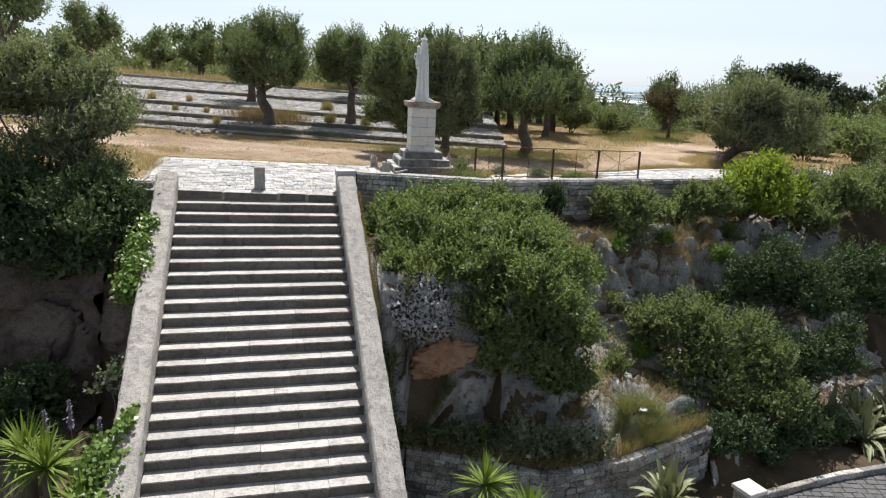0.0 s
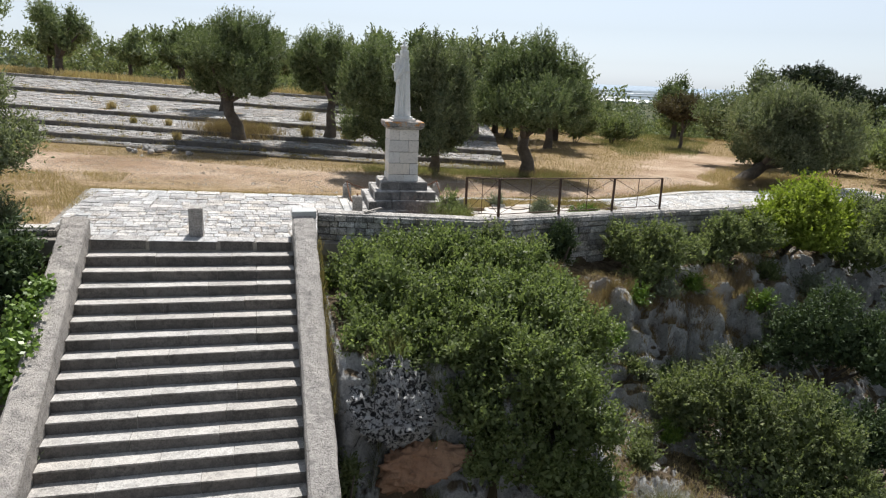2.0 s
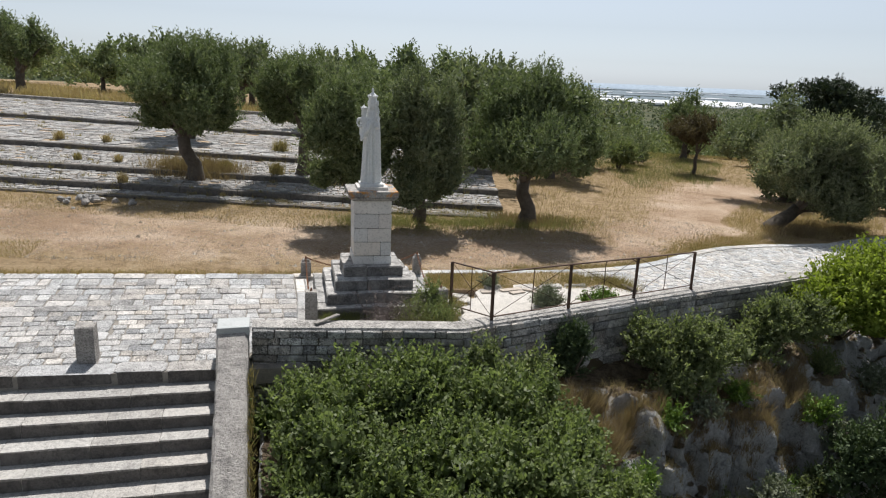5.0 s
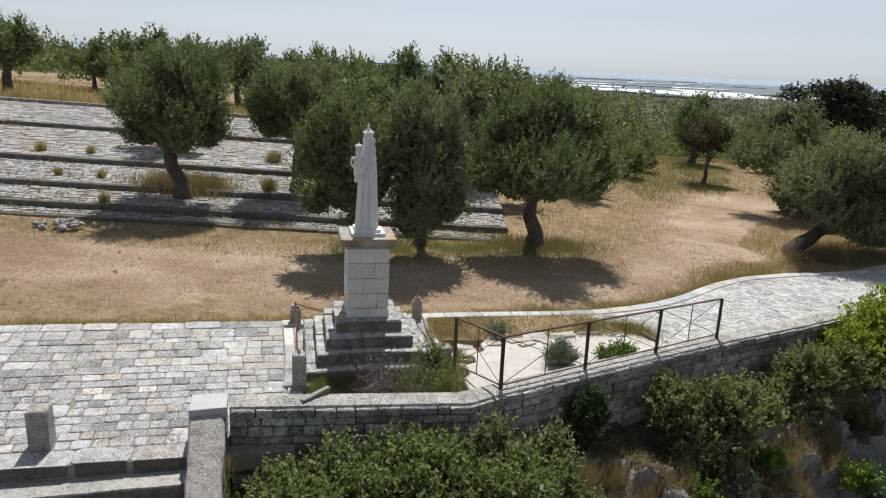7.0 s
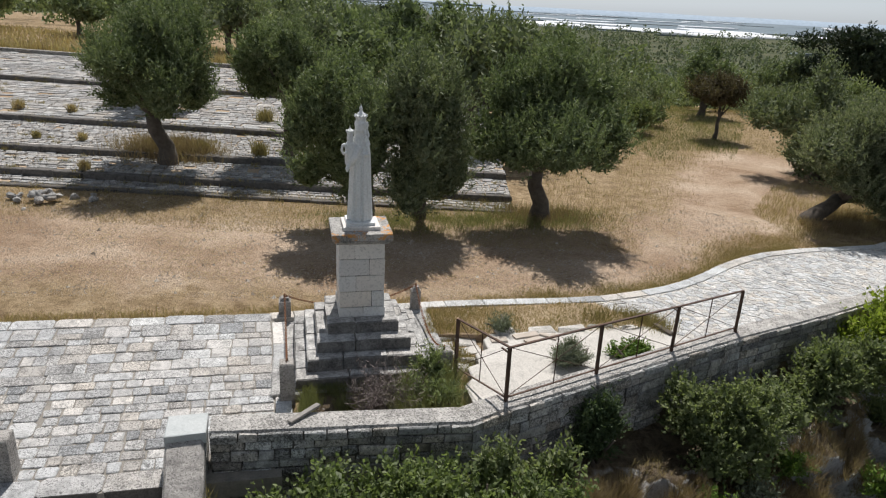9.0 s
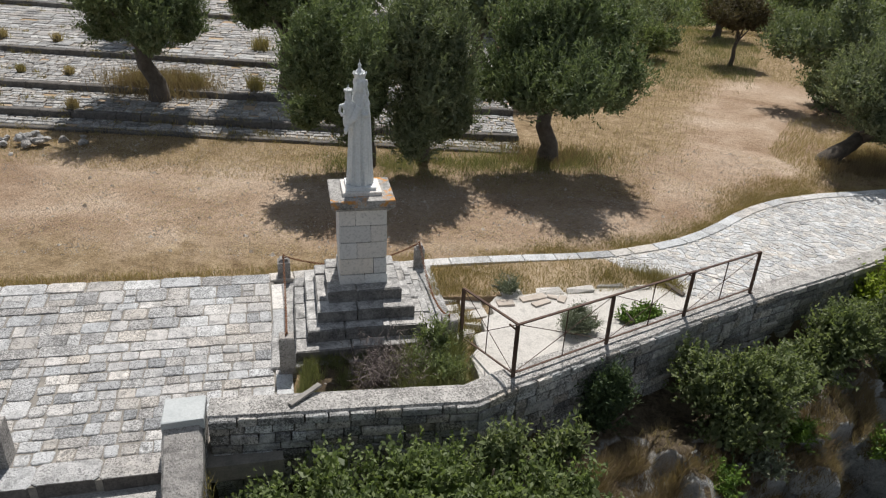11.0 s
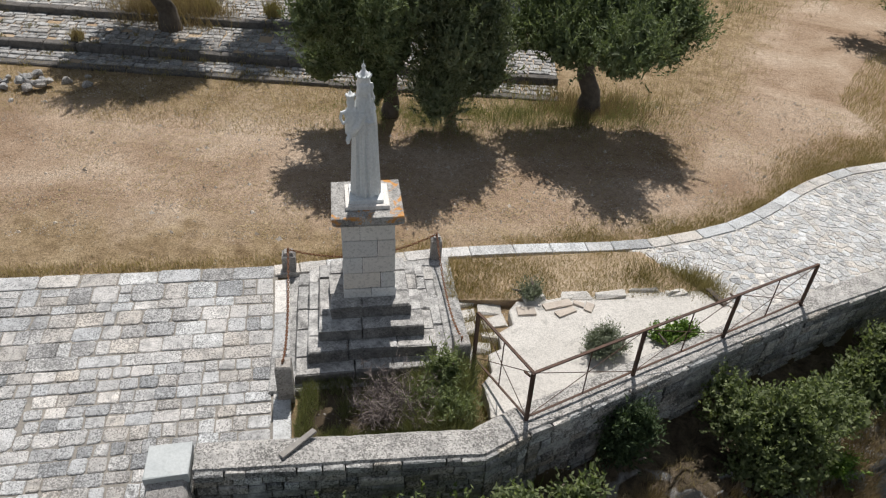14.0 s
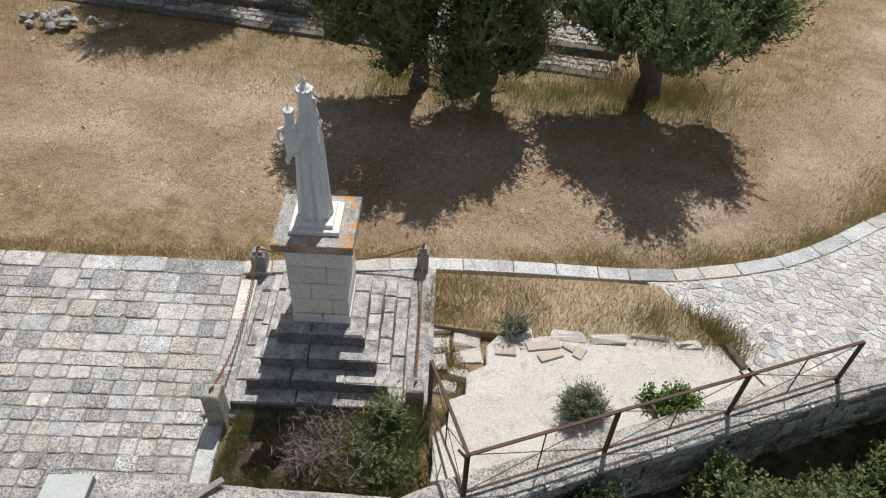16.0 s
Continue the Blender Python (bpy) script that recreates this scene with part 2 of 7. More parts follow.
M_BARK = plain("olive_bark", (0.07, 0.055, 0.042), (0.15, 0.125, 0.10), 5.0, 0.95, 0, 1.0, 18)
M_OLIVE = leafy("olive_leaf", (0.065, 0.088, 0.04), (0.135, 0.175, 0.08), (0.225, 0.265, 0.14), (0.30, 0.33, 0.21), 0.32)
M_OLIVE2 = leafy("grey_olive_leaf", (0.07, 0.09, 0.045), (0.145, 0.175, 0.095), (0.225, 0.255, 0.15), (0.30, 0.315, 0.21), 0.32)
M_SILVER = leafy("silvery_olive_leaf", (0.075, 0.095, 0.05), (0.165, 0.19, 0.11), (0.28, 0.30, 0.19), (0.38, 0.39, 0.27), 0.4)
# hedge green paled and blued, haze in the colour
M_HEDGE = plain("hazed_far_hedge", (0.12, 0.145, 0.15), (0.16, 0.185, 0.19), 0.05, 1.0, 0, 0.0, 1.0)
M_CAROB = leafy("carob_leaf", (0.074, 0.098, 0.04), (0.16, 0.205, 0.084), (0.255, 0.305, 0.135), (0.325, 0.36, 0.18), 0.5, 0.5)
M_SHRUB = leafy("shrub_leaf", (0.074, 0.095, 0.044), (0.158, 0.193, 0.09), (0.25, 0.283, 0.138), (0.325, 0.345, 0.19), 0.48)
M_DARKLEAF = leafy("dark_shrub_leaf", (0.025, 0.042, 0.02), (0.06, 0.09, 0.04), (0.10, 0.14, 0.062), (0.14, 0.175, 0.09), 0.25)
M_PINE = leafy("pine_needle", (0.018, 0.028, 0.016), (0.034, 0.052, 0.028), (0.055, 0.075, 0.04), None, 0.15)
# leaf greens greyed and lightened to include the haze of distance
M_FARLEAF = leafy("hazed_far_leaf", (0.10, 0.12, 0.08), (0.135, 0.16, 0.11), (0.18, 0.205, 0.15), None, 0.35)
M_REDLEAF = leafy("reddish_leaf", (0.06, 0.045, 0.03), (0.10, 0.075, 0.048), (0.13, 0.11, 0.06), None, 0.3)
M_YELLOW = leafy("bright_leaf", (0.11, 0.15, 0.022), (0.22, 0.285, 0.042), (0.32, 0.38, 0.07), (0.38, 0.42, 0.1), 0.45)
M_IVY = leafy("ivy_leaf", (0.05, 0.10, 0.018), (0.11, 0.19, 0.03), (0.19, 0.28, 0.05), (0.26, 0.34, 0.08), 0.25, 0.4)
M_LAV = leafy("grey_herb_leaf", (0.11, 0.13, 0.085), (0.17, 0.19, 0.13), (0.24, 0.26, 0.18), None, 0.2, 0.7)
M_YUCCA = leafy("yucca_leaf", (0.07, 0.12, 0.022), (0.15, 0.22, 0.04), (0.25, 0.32, 0.07), (0.4, 0.38, 0.12), 0.3)
M_AGAVE = leafy("agave_leaf", (0.09, 0.11, 0.06), (0.16, 0.18, 0.09), (0.36, 0.36, 0.2), None, 0.1, 0.5)
M_STRAW = leafy("dry_grass", (0.27, 0.195, 0.105), (0.40, 0.30, 0.17), (0.52, 0.42, 0.26), (0.32, 0.26, 0.14), 0.35, 0.8)
M_GRASS = leafy("green_grass", (0.14, 0.12, 0.05), (0.26, 0.215, 0.095), (0.40, 0.32, 0.165), (0.46, 0.37, 0.2), 0.3, 0.7)
M_GREENBLADE = leafy("fresh_grass", (0.11, 0.125, 0.055), (0.19, 0.205, 0.09), (0.30, 0.29, 0.14), (0.40, 0.36, 0.2), 0.35, 0.7)
M_RUST = leafy("brown_grass", (0.14, 0.095, 0.06), (0.24, 0.17, 0.11), (0.34, 0.26, 0.17), None, 0.35, 0.8)
M_TWIG = plain("dead_twig", (0.14, 0.11, 0.10), (0.22, 0.18, 0.16), 9.0, 0.95, 0, 0.2)
M_PETAL = plain("white_petal", (0.72, 0.72, 0.66), (0.8, 0.8, 0.76), 9.0, 0.7, 0, 0.1)
M_SPIKE = plain("violet_flower", (0.22, 0.18, 0.30), (0.42, 0.38, 0.46), 14.0, 0.8, 0, 0.3)
# upright step faces: dark crust, with their shade put into the colour too
M_SHADECRUST = stone("crusted_shaded_face", (0.20, 0.185, 0.17), (0.115, 0.105, 0.096), (0.045, 0.043, 0.04), 0.55, 22, 0.9, pit=0.3)
M_PSHADECRUST = stone("crusted_shaded_pedestal_face", (0.29, 0.28, 0.265), (0.18, 0.172, 0.165), (0.05, 0.05, 0.05), 0.65, 22, 0.9, pit=0.4)
M_GRAVEL = stone("gravel_stone", (0.60, 0.53, 0.45), (0.44, 0.37, 0.30), (0.3, 0.26, 0.22), 0.2, 26, 0.4, vary=0.8)
M_COBBLE = stone("road_stone", (0.15, 0.147, 0.147), (0.09, 0.09, 0.09), (0.06, 0.06, 0.063), 0.4, 24, 0.7)


# ---------------------------------------------------------------- builders
rng = np.random.default_rng(7)
RND = random.Random(11)


def mesh_of(name, verts, faces, mat, smooth=False):
    me = bpy.data.meshes.new(name)
    me.from_pydata([tuple(map(float, v)) for v in verts], [], faces)
    me.materials.append(mat)
    if smooth:
        me.polygons.foreach_set("use_smooth", [True] * len(me.polygons))
    me.update()
    return me


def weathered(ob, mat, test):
    """A second material on faces whose normal passes the test: crust and painted shade."""
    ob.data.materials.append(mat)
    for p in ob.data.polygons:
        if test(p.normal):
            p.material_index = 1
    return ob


def piece(name, verts, faces, mat, parent=None, label="", smooth=False, at=None):
    ob = new(name, mesh_of(name, verts, faces, mat, smooth))
    if at is not None:
        ob.matrix_basis = at
    ob.parent = parent
    if label:
        ob["label"] = label
    return ob


def part(name, bm, material, parent, label=""):
    me = bpy.data.meshes.new(name)
    bm.to_mesh(me)
    bm.free()
    me.materials.append(material)
    ob = new(name, me)
    ob.parent = parent
    if label:
        ob["label"] = label
    return ob


def thing(name, m, label, category, group="", kind=""):
    ob = new(name)
    ob.empty_display_size = 0.2
    ob.matrix_basis = m
    return tagged(ob, label, category, group, kind)


def quads_mesh(name, quads, mat):
    """A mesh of loose four-cornered leaves or blades; quads: array n x 4 x 3."""
    k = len(quads)
    me = bpy.data.meshes.new(name)
    me.vertices.add(4 * k)
    me.vertices.foreach_set("co", np.ascontiguousarray(quads, dtype=np.float32).ravel())
    me.loops.add(4 * k)
    me.loops.foreach_set("vertex_index", np.arange(4 * k, dtype=np.int32))
    me.polygons.add(k)
    me.polygons.foreach_set("loop_start", np.arange(0, 4 * k, 4, dtype=np.int32))
    me.polygons.foreach_set("loop_total", np.full(k, 4, dtype=np.int32))
    me.materials.append(mat)
    me.update()
    me.validate()
    return me


def prism(poly, z0, z1, ch=0.012, wob=0.0):
    """A stone with an outline (counter-clockwise), chamfered at the top. z1 may be one height or one for each corner."""
    k = len(poly)
    cx, cy = sum(p[0] for p in poly) / k, sum(p[1] for p in poly) / k
    tops = z1 if isinstance(z1, (list, tuple)) else [z1 + RND.uniform(-wob, wob) for _ in range(k)]
    v = [(x, y, z0) for x, y in poly] + [(x, y, t - ch) for (x, y), t in zip(poly, tops)]
    for (x, y), t in zip(poly, tops):
        d = math.hypot(cx - x, cy - y) or 1
        f = min(0.4, 1.5 * ch / d)
        v.append((x + (cx - x) * f, y + (cy - y) * f, t))
    f = []
    for a in range(k):
        b = (a + 1) % k
        f.append((a, b, k + b, k + a))
        f.append((k + a, k + b, 2 * k + b, 2 * k + a))
    f.append(tuple(range(2 * k, 3 * k)))
    return v, f


def brick(w, d, h, ch=0.01, wob=0.004):
    """A dressed stone about its centre, chamfered all round at both ends, slightly out of true."""
    v, f = [], []
    for z, s in ((-h / 2, 1), (-h / 2 + ch, 0), (h / 2 - ch, 0), (h / 2, 1)):
        for x, y in ((-1, -1), (1, -1), (1, 1), (-1, 1)):
            v.append((x * (w / 2 - s * ch) + RND.uniform(-wob, wob), y * (d / 2 - s * ch) + RND.uniform(-wob, wob), z + RND.uniform(-wob, wob)))
    for r in range(3):
        for a in range(4):
            b = (a + 1) % 4
            f.append((4 * r + a, 4 * r + b, 4 * r + 4 + b, 4 * r + 4 + a))
    f += [(3, 2, 1, 0), (12, 13, 14, 15)]
    return v, f


class Pile:
    """Many stones gathered into one mesh."""

    def __init__(self):
        self.v, self.f = [], []

    def add(self, vf, m=None):
        o = len(self.v)
        self.v += [tuple(m @ Vector(p)) for p in vf[0]] if m is not None else list(vf[0])
        self.f += [tuple(i + o for i in q) for q in vf[1]]

    def make(self, name, mat, parent=None, label="", smooth=False):
        return piece(name, self.v, self.f, mat, parent, label, smooth)


def tube(path, radii, sides=8, cap=True, squash=None):
    """A tapered round limb along a path."""
    path = [Vector(p) for p in path]
    v, f = [], []
    for i, p in enumerate(path):
        d = (path[min(i + 1, len(path) - 1)] - path[max(i - 1, 0)]).normalized()
        a = d.orthogonal().normalized() if i == 0 else (a - d * a.dot(d)).normalized()
        b = d.cross(a)
        for s in range(sides):
            t = 2 * math.pi * s / sides
            r = radii[i] * (1 + (squash(i, s) if squash else 0))
            v.append(tuple(p + (a * math.cos(t) + b * math.sin(t)) * r))
    for i in range(len(path) - 1):
        for s in range(sides):
            q = (s + 1) % sides
            f.append((i * sides + s, i * sides + q, (i + 1) * sides + q, (i + 1) * sides + s))
    if cap:
        f.append(tuple(range(sides - 1, -1, -1)))
        f.append(tuple((len(path) - 1) * sides + s for s in range(sides)))
    return v, f


def unit(a):
    return a / np.maximum(np.linalg.norm(a, axis=-1, keepdims=True), 1e-9)


def leaf_quads(pos, nrm, length, width, r, flat=0.5):
    """Leaves at pos: kite-like blades that face about nrm."""
    k = len(pos)
    nv = unit(nrm * flat + r.normal(size=(k, 3)) * (1 - flat) * 0.9)
    t = unit(np.cross(nv, r.normal(size=(k, 3))))
    s = np.cross(nv, t)
    L = (length * r.uniform(0.6, 1.3, k))[:, None]
    W = (width * r.uniform(0.7, 1.25, k))[:, None]
    return np.stack([pos - t * L * 0.5, pos + s * W * 0.5 - t * L * 0.05, pos + t * L * 0.5, pos - s * W * 0.5 - t * L * 0.05], 1)


def spray_crown(lobes, count, length, width, r, per=12, reach=(0.25, 0.55), rise=0.75, depth=0.6, low=-0.8, face=0.0, core=0.0):
    """Leaves set along short upswept shoots on the shells of overlapping lobes; face: how far the blades turn to the light."""
    c = np.array([q[0] for q in lobes], float)
    a = np.array([q[1] for q in lobes], float)
    w = (a[:, 0] * a[:, 1] + a[:, 0] * a[:, 2] + a[:, 1] * a[:, 2])
    m = max(4, count // per)
    i = r.choice(len(lobes), m, p=w / w.sum())
    d = unit(r.normal(size=(m, 3)))
    d[:, 2] = np.where(d[:, 2] < low, -d[:, 2], d[:, 2])
    # plumes with gaps between them
    u, s = d * 5.0, i * 2.399
    bunch = 0.5 * (np.sin(u[:, 0] + 1.7 * np.sin(u[:, 1] + s)) * np.cos(u[:, 2] * 0.6 + s * 1.3) + 0.7 * np.sin(1.7 * u[:, 1] + s * 2.1) * np.cos(1.9 * u[:, 0] - s))
    keep = bunch > -0.12 + 0.12 * r.normal(size=m)
    i, d, bunch = i[keep], d[keep], bunch[keep]
    m = len(i)
    root = c[i] + d * a[i] * (0.92 + 0.16 * bunch - depth * r.uniform(0, 1, m) ** 1.6)[:, None]
    way = unit(d * 0.7 + r.normal(size=(m, 3)) * 0.28 + np.array([0, 0, rise]))
    span = r.uniform(*reach, m)
    t = np.linspace(0.0, 1.0, per)
    p = root[:, None] + way[:, None] * (t[None, :, None] * span[:, None, None]) + r.normal(size=(m, per, 3)) * length * 0.22
    ax = unit(way[:, None] * 0.9 + r.normal(size=(m, per, 3)) * 0.6)
    up = unit(r.normal(size=(m, per, 3)) + face * (0.5 * d[:, None] + np.array([0, 0.25, 1.0])))
    sd = unit(np.cross(up, ax))
    p, ax, sd = p.reshape(-1, 3), ax.reshape(-1, 3), sd.reshape(-1, 3)
    L = (length * r.uniform(0.65, 1.3, len(p)))[:, None]
    W = (width * r.uniform(0.7, 1.25, len(p)))[:, None]
    q = np.stack([p - ax * L * 0.5, p + sd * W * 0.5, p + ax * L * 0.5, p - sd * W * 0.5], 1)
    if not core:
        return q
    # large leaves added inside the lobes to block light and darken the interior
    k = int(core * len(q))
    j = r.choice(len(lobes), k, p=w / w.sum())
    o = unit(r.normal(size=(k, 3)))
    inner = c[j] + o * a[j] * (0.72 * r.uniform(0.3, 1, k) ** 0.5)[:, None]
    return np.concatenate([q, leaf_quads(inner, o, length * 1.9, width * 2.6, r, 0.5)])


def random_lobes(centre, radii, k, r, size=(0.34, 0.55), low=-0.5):
    out = []
    for _ in range(k):
        d = unit(r.normal(size=3))
        d[2] = max(d[2], low)
        q = np.array(centre) + d * np.array(radii) * r.uniform(0.5, 0.92)
        s = r.uniform(*size)
        out.append((q, np.array(radii) * s * r.uniform(0.75, 1.2, 3) * np.array([1, 1, 1.2])))
    return out


def blades(pts, h, w, r, lean=0.35, spread=0.0):
    """Grass blades at pts (n x 3), bent, as tapered strips of one four-cornered face."""
    k = len(pts)
    ang = r.uniform(0, 2 * np.pi, k)
    s = np.stack([np.cos(ang), np.sin(ang), np.zeros(k)], 1)
    H = h * r.uniform(0.5, 1.35, k)
    tip = np.stack([r.normal(size=k) * lean * H, r.normal(size=k) * lean * H, H], 1)
    W = (w * r.uniform(0.6, 1.3, k))[:, None]
    W = W * 1.6
    return np.stack([pts - s * W * 0.5, pts + s * W * 0.5, pts + tip * 0.55 + s * W * 0.35, pts + tip], 1)


# ---------------------------------------------------------------- plan
O = Vector((-2.75, 17.75, 0))          # head of the stairs, at their right-hand side
TURN_S = 14.0
FR = Matrix.Translation(O) @ pose(0, 0, 0, 0, 0, TURN_S)


def sf(e, n, z=0.0):
    """From the stairs' own axes (along a step, up the slope) to the world."""
    return FR @ Vector((e, n, z))


def zp(e, n):
    """The plaza's level: it falls a little to the stairs and to the south side."""
    return -0.03 * e + 0.05 * n


RISE, GOING = 0.195, 0.357
WALL = [(-2.15, 18.12, 0.58), (1.28, 18.82, 0.43), (1.85, 19.30, 0.37), (6.6, 22.38, 0.17), (9.2, 23.85, 0.10), (11.6, 25.35, 0.04), (15.5, 27.6, -0.05), (22.0, 30.2, -0.2)]
EDGE_X = [-400, -60, -13, -7.05, -6.6, -2.6, -2.15, 1.28, 1.85, 6.6, 9.2, 11.6, 15.5, 22, 60, 400]
EDGE_Y = [0, 10, 15.6, 17.05, 17.2, 18.1, 18.2, 18.95, 19.45, 22.55, 24.0, 25.5, 27.75, 30.3, 36, 60]
LOW_WALL = [(-0.45, 13.75, -4.85), (2.6, 13.15, -5.0), (4.5, 13.75, -4.9), (6.7, 14.75, -4.55)]
KERB = [(0.5, 23.45), (2.0, 23.8), (3.5, 24.1), (4.4, 24.35), (5.4, 24.8), (6.4, 25.35), (7.3, 26.15), (8.25, 27.1), (9.5, 28.0), (11.0, 28.65), (12.1, 28.95), (13.5, 29.4), (15.0, 30.4), (17.5, 31.6)]


def sstep(a, b, x):
    t = np.clip((x - a) / (b - a), 0, 1)
    return t * t * (3 - 2 * t)


def upper(x, y):
    """The hilltop behind the wall."""
    x, y = np.asarray(x, float), np.asarray(y, float)
    z = 0.02 - 0.035 * np.clip(x, -45, 0) - 0.02 * np.clip(x, 0, 14) - 0.012 * np.clip(x - 14, 0, 200)
    z = z + np.interp(y, [30.3, 33.3, 36.8, 44, 52, 60], [0, 0.28, 0.48, 0.75, 1.15, 1.35]) * sstep(4, -4, x)
    east = 0.03 + 0.075 * sstep(-34, 6, x)
    z = z - east * np.clip(y - 50, 0, 400) * sstep(50, 80, y)
    return np.maximum(z, -25 - 0.002 * y)


def lower(x, w):
    """The slope and crag below the wall, by the distance from it."""
    near = np.interp(w, [0, 3.7, 4.15, 4.4, 4.55, 4.9, 6.4], [-0.95, -1.0, -1.45, -2.7, -4.6, -5.2, -6.0])
    mid = np.interp(w, [0, 1.3, 2.1, 2.45, 2.95, 3.9, 5.8, 6.5, 7.0], [-0.95, -1.08, -1.6, -2.2, -3.25, -3.8, -4.35, -5.0, -6.0])
    far = np.interp(w, [0, 1.3, 1.9, 2.3, 2.8, 3.6, 5.2, 6.5], [-1.0, -1.4, -1.9, -2.5, -3.4, -4.2, -5.6, -6.0])
    left = np.interp(w, [0, 1.6, 2.7, 3.2, 5.0, 7.5, 10], [-0.4, -0.7, -1.4, -4.0, -4.5, -5.4, -6.0])
    z = near + (mid - near) * sstep(2.4, 4.2, x)
    z = z + (far - z) * sstep(7.5, 10.5, x)
    return z + (left - z) * sstep(-3.2, -4.6, x)


def ground_z(x, y):
    x, y = np.asarray(x, float), np.asarray(y, float)
    ye = np.interp(x, EDGE_X, EDGE_Y)
    w = (ye - y) * np.where(x > 1.6, 0.85, 0.97)
    z = np.where(w < 0, upper(x, y), lower(x, np.maximum(w, 0)))
    e = (x - O.x) * math.cos(radians(TURN_S)) + (y - O.y) * math.sin(radians(TURN_S))
    n = -(x - O.x) * math.sin(radians(TURN_S)) + (y - O.y) * math.cos(radians(TURN_S))
    yl = np.interp(x, [p[0] for p in LOW_WALL], [p[1] for p in LOW_WALL]) + 0.25
    foot = (x > -0.5) & (x < 6.75) & (w > 2)
    z = np.where(foot & (y < yl), -6.0, z)
    plaza = (e > -4.9) & (e < 8.0) & (n > 0.05) & (n < 4.9) & (w < 0)
    z = np.where(plaza, np.minimum(z, zp(e, n) - 0.07), z)
    stair = (e > -4.35) & (e < 0.8) & (n <= 0.3)
    return np.where(stair, np.minimum(z, np.maximum(-6.0, n * RISE / GOING - 0.55)), z)


def gz(x, y):
    return float(ground_z(x, y))


# ---------------------------------------------------------------- ground, one sheet to the horizon
def axis(a, b, step, lo, hi):
    mid = list(np.arange(a, b + 1e-6, step))
    g, q = step, b
    while q < hi:
        g *= 1.17
        q += g
        mid.append(min(q, hi))
    g, q = step, a
    while q > lo:
        g *= 1.17
        q -= g
        mid.insert(0, max(q, lo))
    return np.array(mid)


def ground_material():
    m, n, l, b = nodes_of("hill_ground")
    pos = n.new("ShaderNodeNewGeometry").outputs["Position"]
    at = n.new("ShaderNodeAttribute")
    at.attribute_name = "straw"
    f1, f2 = noise_tex(n, l, pos, 0.35, 6, 0.6, 0.4), noise_tex(n, l, pos, 2.4, 8, 0.7)
    f3, f4 = noise_tex(n, l, pos, 26.0, 8, 0.78), noise_tex(n, l, pos, 0.8, 8, 0.7, 0.8)
    earth = ramp(n, l, f1, [(0.36, (0.345, 0.24, 0.16)), (0.5, (0.47, 0.35, 0.25)), (0.66, (0.57, 0.45, 0.34))])
    straw = ramp(n, l, f2, [(0.3, (0.185, 0.125, 0.07)), (0.48, (0.335, 0.245, 0.145)), (0.7, (0.48, 0.37, 0.235))])
    mask = mathn(n, l, "ADD", mathn(n, l, "MULTIPLY", at.outputs["Fac"], 1.5), mathn(n, l, "SUBTRACT", mathn(n, l, "MULTIPLY", f4, 2.6), 1.75))
    c = mixc(n, l, ramp(n, l, mask, [(0.1, (0, 0, 0)), (0.85, (1, 1, 1))]), earth, straw)
    f5 = noise_tex(n, l, pos, 7.0, 8, 0.75)
    c = mixc(n, l, 0.7, c, ramp(n, l, f5, [(0.34, (0.55, 0.52, 0.48)), (0.52, (1, 1, 1))]), "MULTIPLY")
    v = n.new("ShaderNodeTexVoronoi")
    v.inputs["Scale"].default_value = 13.0
    l.new(pos, v.inputs["Vector"])
    peb = mathn(n, l, "MULTIPLY", ramp(n, l, v.outputs["Distance"], [(0.14, (1, 1, 1)), (0.26, (0, 0, 0))]), ramp(n, l, noise_tex(n, l, pos, 4.0, 4), [(0.54, (0, 0, 0)), (0.62, (1, 1, 1))]))
    c = mixc(n, l, peb, c, (0.56, 0.50, 0.42))
    c = mixc(n, l, 0.85, c, ramp(n, l, f3, [(0.34, (0.36, 0.35, 0.34)), (0.57, (1, 1, 1))]), "MULTIPLY")
    l.new(c, b.inputs["Base Color"])
    b.inputs["Roughness"].default_value = 0.95
    b.inputs["Specular IOR Level"].default_value = 0.1
    bump(n, l, b, mathn(n, l, "ADD", mathn(n, l, "ADD", f3, f2), peb), 0.9, 0.045)
    return m


M_GROUND = ground_material()


def poly_dist(x, y, pts):
    d = np.full(np.shape(x), 1e9)
    for (ax, ay), (bx, by) in zip(pts[:-1], pts[1:]):
        t = np.clip(((x - ax) * (bx - ax) + (y - ay) * (by - ay)) / ((bx - ax) ** 2 + (by - ay) ** 2), 0, 1)
        d = np.minimum(d, np.hypot(x - ax - t * (bx - ax), y - ay - t * (by - ay)))
    return d


TRACK = [(-40, 22.5), (-14, 25.2), (-4, 26.0), (3, 26.8), (7.5, 28.4), (10, 31), (11.5, 35), (15, 41)]


